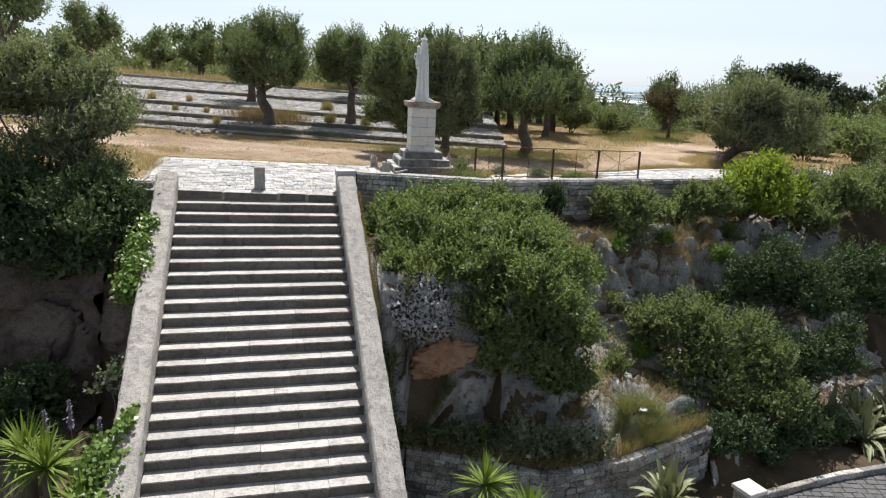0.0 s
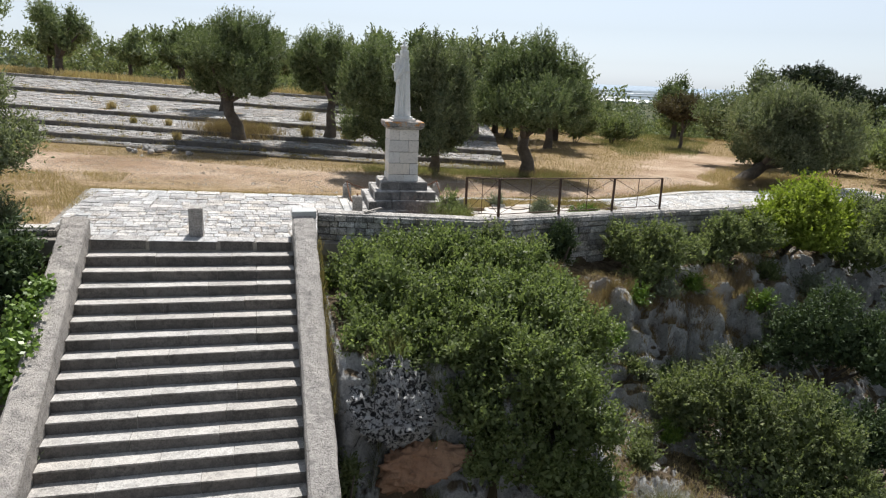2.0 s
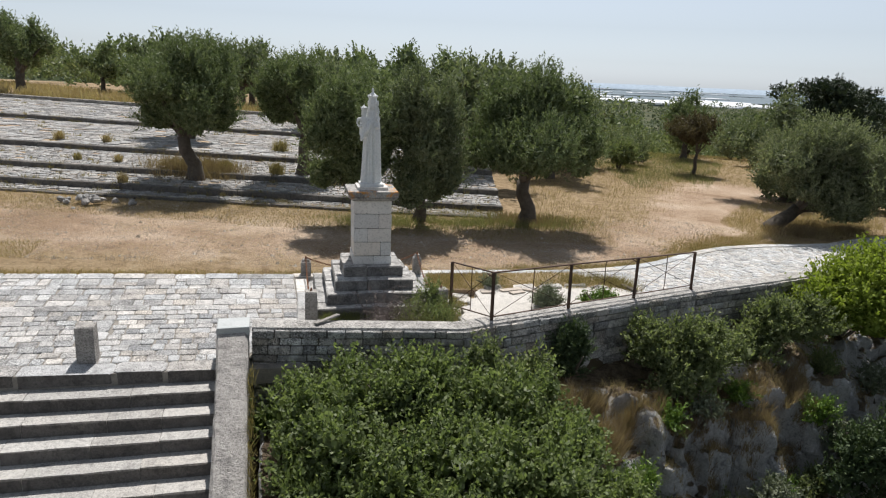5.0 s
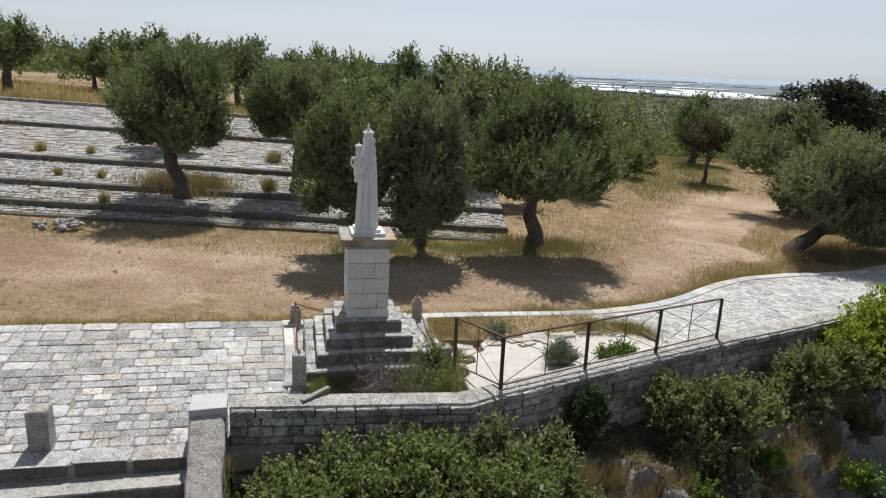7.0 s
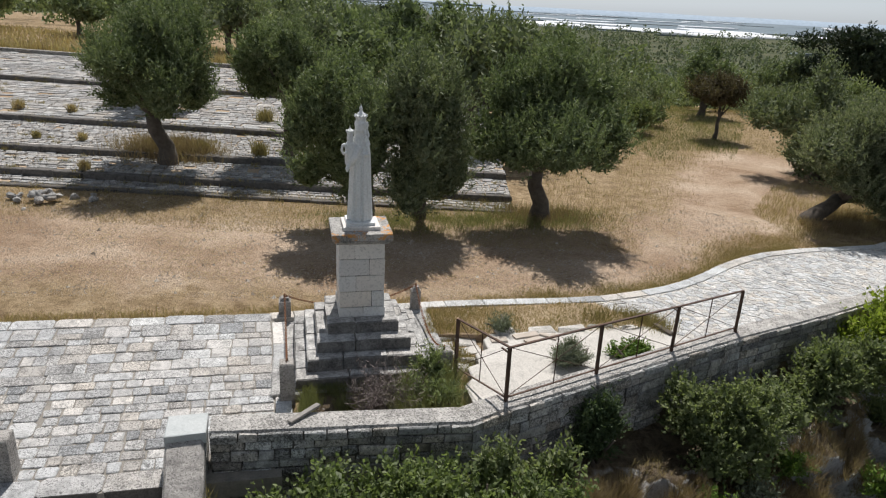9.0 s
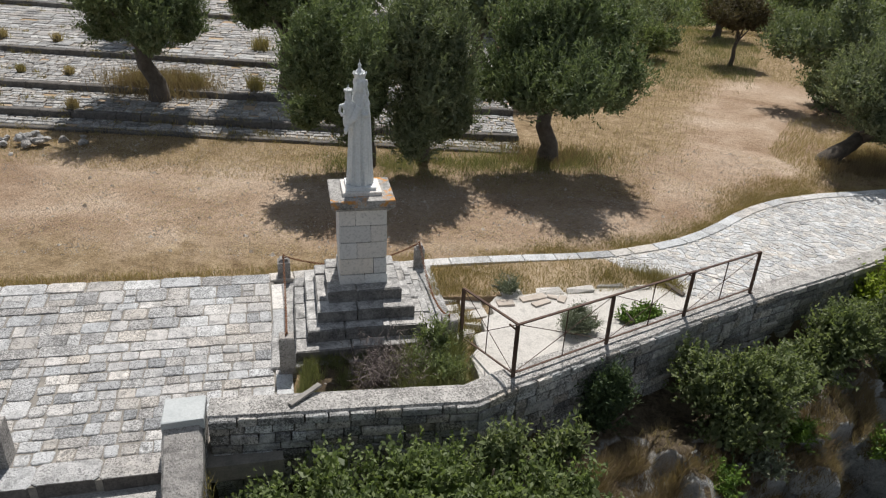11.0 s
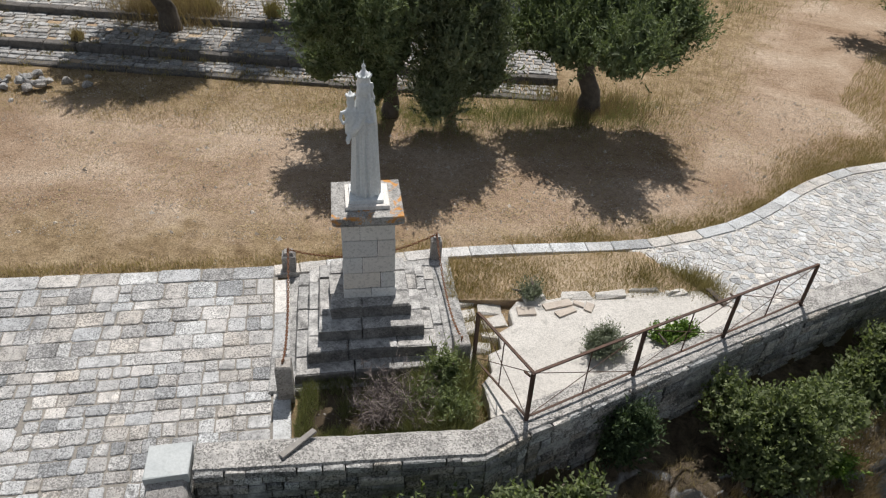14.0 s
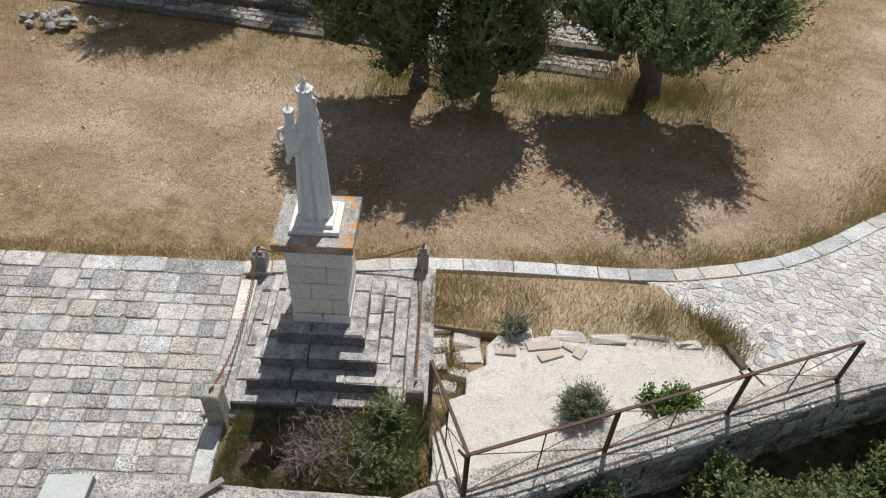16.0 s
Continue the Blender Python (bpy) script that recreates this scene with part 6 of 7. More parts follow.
# other shrubs on the slope
shrub("climbing_shrub", -1.0, 13.75, -4.95, [((0, 0, 0.4), (0.35, 0.3, 0.45)), ((0.05, 0.0, 1.0), (0.28, 0.25, 0.4)), ((0.0, 0.05, 1.6), (0.26, 0.22, 0.4)), ((0.1, 0.1, 2.1), (0.2, 0.2, 0.3)), ((0.45, -0.05, 0.3), (0.35, 0.25, 0.3))], 8000, 446, "green shrub climbing the rock beside the stair parapet", M_SHRUB, (0.07, 0.04), stems=4)
shrub("lentisk_shrub", 7.0, 17.1, -4.3, [((-0.4, 0.1, 1.2), (1.2, 1.0, 1.1)), ((0.9, -0.2, 1.0), (1.4, 1.0, 1.2)), ((0.2, -0.8, 0.2), (1.6, 1.0, 1.0)), ((1.7, -0.4, 0.2), (1.2, 1.0, 1.0)), ((-1.1, 0.4, 1.3), (0.8, 0.7, 0.8)), ((1.2, -0.9, -0.4), (1.3, 0.9, 0.8))], 60000, 402, "rounded green lentisk shrub low on the slope", M_SHRUB, (0.08, 0.04), stems=7)
shrub("broad_shrub", 10.3, 19.8, -3.6, [((0, 0, 1.4), (1.2, 1.1, 1.3)), ((0.9, -0.3, 1.0), (1.1, 1.0, 1.3)), ((-0.7, 0.2, 0.9), (0.9, 0.9, 1.1))], 30000, 403, "tall dusky green shrub below the path wall", M_DARKLEAF, (0.10, 0.04), stems=6)
shrub("broad_shrub", 13.2, 20.5, -4.0, [((0, 0, 1.4), (1.4, 1.2, 1.6)), ((1.3, 0.3, 1.2), (1.2, 1.1, 1.5))], 22000, 404, "tall dusky green shrub further down the slope", M_DARKLEAF, (0.11, 0.045), stems=6)
shrub("wall_shrub", 5.6, 20.6, -1.15, [((-0.4, 0.1, 0.65), (0.75, 0.65, 0.7)), ((0.5, 0.0, 0.6), (0.85, 0.7, 0.75)), ((0.1, -0.4, 0.2), (0.8, 0.6, 0.6)), ((1.1, 0.5, 0.5), (0.6, 0.5, 0.55))], 24000, 405, "green shrub growing under the railing wall", M_SHRUB, (0.075, 0.042))
shrub("wall_shrub", 8.3, 22.3, -1.2, [((0, 0, 0.6), (0.85, 0.65, 0.65)), ((0.8, 0.3, 0.6), (0.8, 0.7, 0.65)), ((-0.5, -0.4, 0.2), (0.7, 0.6, 0.55))], 20000, 406, "low green shrub at the foot of the path wall", M_SHRUB, (0.09, 0.045))
shrub("broom_bush", 3.35, 20.05, -1.15, [((0, 0, 0.55), (0.42, 0.35, 0.6)), ((0.1, -0.05, 0.95), (0.3, 0.25, 0.35))], 9000, 407, "small dark upright bush against the wall", M_DARKLEAF, (0.09, 0.025))
shrub("climbing_shrub", 1.5, 18.2, -1.1, [((0, 0, 0.6), (0.4, 0.25, 0.6)), ((0.2, 0.2, 1.05), (0.22, 0.18, 0.5)), ((0.75, 0.5, 0.6), (0.4, 0.25, 0.5)), ((1.1, 0.7, 0.8), (0.25, 0.2, 0.4)), ((-0.1, 0.05, 1.2), (0.15, 0.14, 0.4))], 4200, 408, "light green straggling shrub climbing the wall corner", M_SHRUB, (0.10, 0.04), depth=0.8)
shrub("bright_tree", 10.7, 23.7, -1.3, [((0, 0, 1.3), (1.1, 0.95, 0.9)), ((0.9, 0.5, 1.5), (1.0, 0.9, 0.85)), ((-0.7, -0.2, 0.8), (0.8, 0.8, 0.8)), ((0.5, -0.5, 0.8), (1.0, 0.8, 0.8)), ((1.9, 0.9, 0.9), (0.8, 0.7, 0.8))], 30000, 409, "bright yellow-green young tree beside the path wall", M_YELLOW, (0.11, 0.055), "tree", 6)
shrub("slope_shrub", 14.2, 25.0, -1.8, [((0, 0, 1.3), (1.5, 1.2, 1.1)), ((1.7, 0.8, 1.3), (1.4, 1.2, 1.1)), ((-0.8, -0.8, 0.6), (1.2, 0.9, 1.0))], 26000, 410, "dark green shrub on the slope beside the path", M_SHRUB, (0.12, 0.05))
shrub("slope_shrub", 17.8, 27.2, -1.8, [((0, 0, 1.6), (1.7, 1.5, 1.3)), ((1.9, 0.8, 1.5), (1.6, 1.3, 1.2))], 22000, 411, "grey-green shrub on the slope beside the path", M_OLIVE2, (0.13, 0.05))
shrub("slope_shrub", 17.5, 22.5, -4.5, [((0, 0, 1.8), (2.0, 1.6, 1.7)), ((2.0, 0.5, 2.0), (1.8, 1.5, 1.7))], 24000, 412, "dusky green shrub low on the slope", M_OLIVE2, (0.13, 0.055))
shrub("broad_shrub", 0.75, 13.8, -4.95, [((0, 0, 0.3), (0.75, 0.35, 0.4)), ((-0.7, 0.1, 0.25), (0.5, 0.3, 0.4)), ((0.7, 0.1, 0.3), (0.7, 0.35, 0.4))], 3200, 419, "dusky weedy shrub in the hollow under the carob", M_SHRUB, (0.08, 0.035), stems=5, depth=0.8)
shrub("broad_shrub", 2.3, 13.55, -5.0, [((0, 0, 0.6), (0.8, 0.5, 0.7)), ((0.8, 0.1, 0.5), (0.7, 0.5, 0.6))], 3000, 444, "dusky weedy shrub above the lower wall", M_LAV, (0.08, 0.035), stems=5, depth=0.8)
shrub("broad_shrub", 6.9, 15.0, crag_z(6.9, 15.0), [((0, 0, 0.5), (0.9, 0.6, 0.6)), ((0.9, 0.2, 0.5), (0.8, 0.6, 0.6)), ((-0.6, 0.2, 0.6), (0.6, 0.5, 0.6))], 12000, 445, "dark low bush between the lentisk and the lane", M_DARKLEAF, (0.09, 0.04), stems=5)
# left of the stairs
shrub("olive_tree", -9.5, 16.6, -0.7, [((0.2, 0, 3.3), (1.6, 1.4, 1.0)), ((1.4, -0.2, 2.6), (1.2, 1.1, 1.0)), ((-1.4, 0.2, 3.0), (1.5, 1.3, 1.2)), ((0.6, -0.4, 1.9), (1.5, 1.1, 0.7)), ((-1.6, -0.3, 1.6), (1.4, 1.2, 1.0)), ((1.2, -0.4, 1.3), (1.1, 0.9, 0.7)), ((-0.4, -0.5, 1.0), (1.3, 1.0, 0.7))], 95000, 413, "silvery olive tree rising beside the stair wall", M_SILVER, (0.105, 0.032), "tree", 8, depth=0.7)
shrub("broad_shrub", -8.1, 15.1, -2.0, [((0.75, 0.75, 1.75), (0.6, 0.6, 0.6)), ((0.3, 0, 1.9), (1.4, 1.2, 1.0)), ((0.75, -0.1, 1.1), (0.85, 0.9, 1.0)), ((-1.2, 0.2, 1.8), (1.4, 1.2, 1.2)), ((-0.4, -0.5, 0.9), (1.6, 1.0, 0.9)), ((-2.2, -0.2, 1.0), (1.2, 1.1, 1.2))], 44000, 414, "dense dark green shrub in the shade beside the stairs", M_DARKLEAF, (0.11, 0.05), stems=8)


# added dark shrub that stands in for the deep shade on the rock
shrub("broad_shrub", -9.0, 12.6, -4.9, [((0, 0, 1.1), (1.2, 0.8, 1.0)), ((-1.4, 0.2, 1.4), (1.2, 0.8, 1.1)), ((1.1, 0.3, 1.2), (0.9, 0.7, 0.9))], 20000, 417, "dark tangled shrub added to darken the shaded crag", M_DARKLEAF, (0.10, 0.05), stems=6)
shrub("broad_shrub", 8.3, 15.7, -6.05, [((0, 0, 0.5), (1.0, 0.7, 0.6)), ((1.2, 0.5, 0.6), (1.0, 0.7, 0.7)), ((2.3, 1.0, 0.5), (0.8, 0.6, 0.6))], 14000, 418, "low dark bush along the lane", M_DARKLEAF, (0.09, 0.045), stems=6)
shrub("broad_shrub", 9.2, 17.6, -5.2, [((0, 0, 1.0), (1.1, 0.8, 1.0)), ((1.0, 0.2, 1.1), (1.0, 0.8, 1.0)), ((2.0, 0.6, 1.2), (1.0, 0.8, 1.1))], 20000, 416, "dark green shrub at the foot of the slope", M_DARKLEAF, (0.10, 0.045), stems=6)


# ---------------------------------------------------------------- rocks
def rock(name, x, y, z, size, seed, label, mat, rough=0.35, tilt=(0, 0, 0), sub=5, pit=0.09, blunt=0.85):
    """A weathered block: blunt planes, ridges and cracks, pitted by rain."""
    bm = bmesh.new()
    bmesh.ops.create_icosphere(bm, subdivisions=sub, radius=1.0)
    cuts = [(Vector((RND.gauss(0, 1), RND.gauss(0, 1), RND.gauss(0, 0.8))).normalized(), RND.uniform(0.4, 0.8)) for _ in range(16)]
    for v in bm.verts:
        p = v.co.normalized()
        for n, h in cuts:
            over = p.dot(n) - h
            if over > 0:
                p = p - n * over * blunt
        q = v.co.normalized() * 1.3 + Vector((seed * 3.7, seed, 0))
        d = 1 + 0.4 * rough * noise.fractal(q, 1.0, 2.0, 4) - 0.35 * rough * abs(noise.noise(q * 2.3))
        cr = noise.voronoi(q * 2.6)[0]
        d += pit * 1.6 * min(0.4, cr[1] - cr[0]) + pit * 0.8 * noise.fractal(q * 6.0, 0.8, 2.1, 4)
        v.co = Vector((p.x * size[0], p.y * size[1], p.z * size[2])) * d
    for f in bm.faces:
        f.smooth = True
    me = bpy.data.meshes.new(name)
    bm.to_mesh(me)
    bm.free()
    me.materials.append(mat)
    ob = new(name, me)
    ob.matrix_basis = pose(x, y, z, *tilt)
    return tagged(ob, label, "rock", "limestone outcrops on the slope")


rock("boulder", -0.2, 14.4, -1.95, (0.88, 0.85, 0.98), 1, "pitted grey limestone boulder jutting from the crag", M_PITTED, 0.5, (0, 8, 10), 6, 0.16, 0.75)
rock("crag_rock", 0.3, 14.3, -2.95, (0.95, 0.55, 0.5), 2, "ochre and rust coloured rock under the boulder", M_REDROCK, 0.6, (0, 0, 0), 5, 0.18)
rock("crag_rock", -8.8, 14.2, -2.9, (2.0, 0.9, 1.5), 40, "shaded brown rock face under the bushes beside the stairs", M_SHADEBROWN, 0.35)
rock("crag_rock", -6.6, 14.3, -2.6, (1.2, 0.8, 1.2), 41, "shaded dark brown rock face close to the stair parapet", M_SHADEBROWN, 0.35)
for i in range(26):
    a, d = RND.uniform(0, 6.28), abs(RND.gauss(0, 0.45))
    x, y = -9.9 + math.cos(a) * d * 1.4, 28.5 + math.sin(a) * d * 0.8
    s = RND.uniform(0.09, 0.22)
    tagged(rock("rubble_stone", x, y, gz(x, y) + s * 0.3 + max(0, 0.2 - d * 0.3), (s, s * 0.8, s * 0.65), 60 + i, "loose pale stone in a heap on the bare earth", M_TERR, 0.35, (0, 0, RND.uniform(0, 180)), 2, 0.0), group="heap of loose stones").data.polygons.foreach_set("use_smooth", [False] * 320)


# ---------------------------------------------------------------- grass and weeds
def grass(name, pts, h, w, mat, label, seed, lean=0.35):
    r = np.random.default_rng(seed)
    ob = new(name, quads_mesh(name, blades(np.array(pts), h, w, r, lean), mat))
    return tagged(ob, label, "grass", kind="stuff")


def scatter(poly, k, seed, zf, clump=0.0, cs=1.2):
    """Random points in an outline, in clumps where asked."""
    r = random.Random(seed)
    xs, ys = [p[0] for p in poly], [p[1] for p in poly]
    out = []
    tries = 0
    while len(out) < k and tries < k * 30:
        tries += 1
        x, y = r.uniform(min(xs), max(xs)), r.uniform(min(ys), max(ys))
        if not inside((x, y), poly):
            continue
        if clump and noise.noise(Vector((x * cs, y * cs, seed))) < clump + r.gauss(0, 0.12):
            continue
        out.append((x, y, zf(x, y) - 0.02))
    return out


def off_track(pts, seed):
    """Thins grass out towards the trodden line."""
    r = random.Random(seed)
    a = np.array(pts)
    d = poly_dist(a[:, 0], a[:, 1], TRACK)
    return [p for p, q in zip(pts, d) if r.random() < float(sstep(0.7, 3.2, np.array(q)))]


def strip(pts, half, k, seed, zf):
    r = random.Random(seed)
    line = along(pts, 0.05)
    out = []
    while len(out) < k:
        x, y = r.choice(line)
        x, y = x + r.gauss(0, half), y + r.gauss(0, half)
        if noise.noise(Vector((x * 1.4, y * 1.4, seed))) > -0.25 + r.gauss(0, 0.2):
            out.append((x, y, zf(x, y) - 0.02))
    return out


FRONT_BED = [tuple(sf(1.76, 0.72)[:2]), (1.15, 19.35), (1.0, 20.6), (0.55, 20.45), (-1.33, 20.05)]
BACK_BED = [(0.55, 22.15), (1.1, 22.2), (3.2, 22.42), (4.2, 22.68), (4.95, 22.95), (4.1, 23.95), (3.4, 23.85), (0.55, 23.25)]
bz = lambda x, y: 0.06 - 0.01 * x
v, f = prism(FRONT_BED, -0.4, 0.07, 0.01)
tagged(piece("bed_soil", v, f, M_SCRUB), "dark soil of the weedy bed before the pedestal", "soil", kind="structure")
v, f = prism(BACK_BED, -0.4, 0.07, 0.01)
tagged(piece("bed_soil", v, f, M_EARTH), "dry soil of the straw-covered bed by the kerb", "soil", kind="structure")
grass("bed_grass", scatter(FRONT_BED, 13000, 1, bz, -0.1, 2.8), 0.17, 0.005, M_GREENBLADE, "tall yellowing grass in the bed before the pedestal", 501)
grass("bed_weeds", scatter([(0.1, 19.3), (1.2, 19.3), (1.1, 20.6), (0.35, 20.4)], 5200, 2, bz, -0.2, 3.0), 0.42, 0.006, M_GREENBLADE, "tall green weeds at the corner of the bed", 502)
grass("dry_grass", scatter(BACK_BED, 22000, 3, bz, -0.4, 2.0), 0.11, 0.006, M_STRAW, "short straw-coloured grass in the bed by the kerb", 503)
grass("bed_grass", scatter(BACK_BED, 7000, 36, bz, -0.1, 1.3), 0.13, 0.006, M_GRASS, "olive-brown grass in the bed by the kerb", 526)
grass("tall_grass", strip([(3.9, 23.2), (4.6, 23.25), (5.2, 23.0)], 0.2, 2600, 4, bz), 0.24, 0.006, M_GRASS, "taller green-yellow grass at the end of the bed", 504)
shrub("bed_weed", 0.52, 19.9, 0.05, [((0, -0.1, 0.22), (0.45, 0.35, 0.28)), ((0.1, 0.35, 0.42), (0.3, 0.3, 0.34)), ((0.25, -0.25, 0.22), (0.3, 0.3, 0.22))], 5200, 420, "leafy green weed in the corner of the bed", M_SHRUB, (0.075, 0.022), "weed", 3, depth=0.8)
shrub("dead_bush", -0.2, 19.6, 0.05, [((0, 0, 0.18), (0.42, 0.36, 0.22)), ((0.45, 0.05, 0.15), (0.4, 0.3, 0.18)), ((0.2, 0.35, 0.2), (0.35, 0.25, 0.22))], 3400, 421, "dead grey-brown twiggy bush in the bed", M_TWIG, (0.16, 0.008), "bush", 5, depth=0.9)
shrub("herb_bush", 3.08, 21.2, slab_z(3.08, 21.2), [((0, 0, 0.18), (0.34, 0.31, 0.26))], 11000, 422, "round grey-green herb bush on the slab", M_LAV, (0.05, 0.012), "bush", 4, depth=0.7)
shrub("green_bush", 4.15, 21.6, slab_z(4.15, 21.6), [((0, 0, 0.1), (0.36, 0.24, 0.13)), ((0.22, 0.08, 0.1), (0.26, 0.2, 0.12))], 4200, 423, "low bright green plant behind the railing", M_IVY, (0.05, 0.028), "plant", 3)
shrub("herb_bush", 1.95, 22.3, slab_z(1.95, 22.3), [((0, 0, 0.12), (0.2, 0.17, 0.14))], 1600, 424, "small grey herb at the slab's edge", M_LAV, (0.07, 0.014), "bush", 2)
uz = lambda x, y: float(upper(x, y))
kerb_line = [tuple(sf(e, KERB_N + 0.16)[:2]) for e in (-4.8, -2, 1.5)] + [(x - 0.05, y + 0.28) for x, y in KERB]
grass("kerb_grass", strip(kerb_line, 0.13, 20000, 5, uz), 0.09, 0.007, M_STRAW, "dry straw-coloured grass along the kerb", 505)
grass("kerb_grass_green", strip([(2.5, 24.2), (3.5, 24.45), (5.5, 25.1), (6.6, 25.8), (7.6, 26.8), (9.2, 28.2), (11, 29.1)], 0.3, 16000, 6, uz), 0.10, 0.0045, M_GRASS, "yellow-green grass beside the path", 506)
gt = lambda x, y: terrace_z(x, y)
grass("grove_weeds", strip([(-2.2, 28.7), (-0.5, 29.0), (1.0, 29.3), (2.6, 29.7), (4.4, 30.2), (5.2, 30.6)], 0.55, 11000, 43, gt), 0.2, 0.006, M_GREENBLADE, "green and yellow weeds under the low boughs", 530)
grass("plaza_side_grass", scatter([(-8.2, 17.4), (-7.6, 17.4), (-8.2, 21.6), (-8.6, 24.0), (-13, 22.5), (-13, 16.6)], 16000, 41, uz, -0.15, 0.8), 0.12, 0.006, M_STRAW, "pale dry grass beside the plaza", 529)
grass("corner_grass", scatter([(0.95, 19.55), (1.8, 20.0), (1.6, 20.6), (1.5, 21.5), (0.95, 22.2), (0.9, 20.9)], 5200, 23, lambda x, y: gz(x, y), -0.25, 2.2), 0.14, 0.006, M_GRASS, "dry grass and weeds beside the slab", 524)
grass("grove_grass", scatter([(-20, 26.8), (-4, 27.2), (6.2, 27.6), (6.5, 32), (3.1, 31.6), (-6, 30.2), (-20, 29.0)], 42000, 7, gt, 0.0, 0.55), 0.09, 0.006, M_STRAW, "dry grass under the olives", 507)
grass("grove_grass_brown", strip([(3.1, 30.2), (3.8, 30.4), (4.8, 30.5)], 0.5, 3200, 8, gt), 0.24, 0.010, M_RUST, "brown grass round the olive's foot", 508)
grass("grove_grass_brown", strip([(-9.4, 33.2), (-7.0, 33.3)], 0.45, 4200, 9, gt), 0.42, 0.010, M_RUST, "brown and yellow grass round the terrace olive", 509)
for i, (x, y, s, m, lab) in enumerate(((-7.1, 33.4, 0.34, M_GRASS, "yellow-green grass tuft beside the olive trunk"), (-5.3, 33.6, 0.4, M_GRASS, "yellow-green grass tuft on the terrace"), (-3.6, 33.7, 0.35, M_GRASS, "yellow-green grass tuft near the trunk"), (-9.86, 30.9, 0.2, M_STRAW, "dry grass tuft on the terrace step"), (-15.1, 36.9, 0.28, M_STRAW, "dry grass tuft on the terrace"), (-6.2, 38.2, 0.5, M_GRASS, "green-yellow tuft on the upper terrace"), (-12.6, 33.4, 0.15, M_GRASS, "small tuft in the joint of the setts"), (-11.2, 33.6, 0.16, M_STRAW, "small tuft in the joint of the setts"), (-13.2, 37.0, 0.2, M_STRAW, "small tuft on the terrace"))):
    r = np.random.default_rng(600 + i)
    p = np.zeros((420, 3))
    p[:, :2] = r.normal(size=(420, 2)) * s * 0.3
    tf = new("grass_tuft", quads_mesh("grass_tuft", blades(p, 0.14 + 0.7 * s, 0.013, r, 0.28), m))
    tf.matrix_basis = pose(x, y, gt(x, y) - 0.02)
    tagged(tf, lab, "grass tuft", "tufts on the terraces")
tj = []
rr = random.Random(8)
for k in range(5):
    for _ in range(70):
        x = rr.uniform(-24, 2.8)
        y = TER_Y[k] + math.tan(radians(TDIR)) * x + rr.choice((rr.uniform(0, 0.06) - 0.06, rr.uniform(0.1, max(0.3, TER_Y[k + 1] - TER_Y[k]))))
        for _ in range(24):
            a, b = x + rr.gauss(0, 0.09), y + rr.gauss(0, 0.06)
            tj.append((a, b, gt(a, b) - 0.02))
grass("joint_weeds", tj, 0.13, 0.012, M_GRASS, "small weeds in the joints of the setts", 510)
grass("field_grass", off_track(scatter([(4.2, 28.0), (10.5, 28.8), (17, 32), (30, 34), (34, 62), (5, 66), (4, 44)], 90000, 11, uz, -0.3, 0.5), 61), 0.17, 0.007, M_STRAW, "dry grass of the open field", 511)
grass("field_grass", scatter([(11.5, 30), (13.5, 30.2), (17, 32), (19, 36), (14, 37), (11, 32.3)], 9000, 12, uz, -0.1, 0.8), 0.24, 0.006, M_STRAW, "dry grass round the lying olive trunk", 512)
grass("field_grass_low", strip([(7.9, 27.5), (9.3, 28.7), (10.6, 29.6), (12.2, 30.2)], 0.45, 9000, 22, uz), 0.11, 0.006, M_STRAW, "short dry grass beside the path", 523)
grass("field_grass_brown", scatter([(12.0, 30.3), (14.5, 30.8), (16.5, 32), (15, 33), (12.4, 32.2)], 5000, 13, uz, -0.1, 0.8), 0.32, 0.008, M_RUST, "brown grass round the lying olive trunk", 513)
grass("field_grass_green", scatter([(10, 40), (14, 41), (19, 52), (18, 60), (10, 56)], 14000, 14, uz, -0.2, 0.3), 0.26, 0.009, M_GREENBLADE, "greener grass in the hollow of the field", 514)
grass("terrace_top_grass", scatter([(-44, 49.0), (-4, 51.9), (-4, 53.6), (-44, 50.6)], 9000, 15, gt, -0.05, 0.8), 0.75, 0.035, M_STRAW, "tall dry grass along the top terrace", 515)
grass("terrace_top_grass", scatter([(-44, 51), (-5, 53), (-8, 66), (-40, 70)], 9000, 16, uz, 0.0, 0.3), 0.35, 0.05, M_STRAW, "dry grass of the field above the terraces", 516)
# gravel on the track and bits of straw lying about
def gravel(name, poly, k, seed, size, mat, label, clump=0.0):
    r = random.Random(seed)
    P = Pile()
    for x, y, z in scatter(poly, k, seed, uz, clump, 0.8):
        s = size * r.uniform(0.5, 1.6)
        a = [(r.uniform(0.6, 1) * s * c, r.uniform(0.6, 1) * s * d) for c, d in ((1, 0), (0, 1), (-1, 0), (0, -1))]
        v = [(x + p, y + q, z + 0.012) for p, q in a] + [(x + r.uniform(-0.3, 0.3) * s, y + r.uniform(-0.3, 0.3) * s, z + 0.02 + s * r.uniform(0.5, 0.9))]
        P.add((v, [(0, 1, 4), (1, 2, 4), (2, 3, 4), (3, 0, 4)]))
    tagged(P.make(name, mat), label, "gravel", kind="stuff")


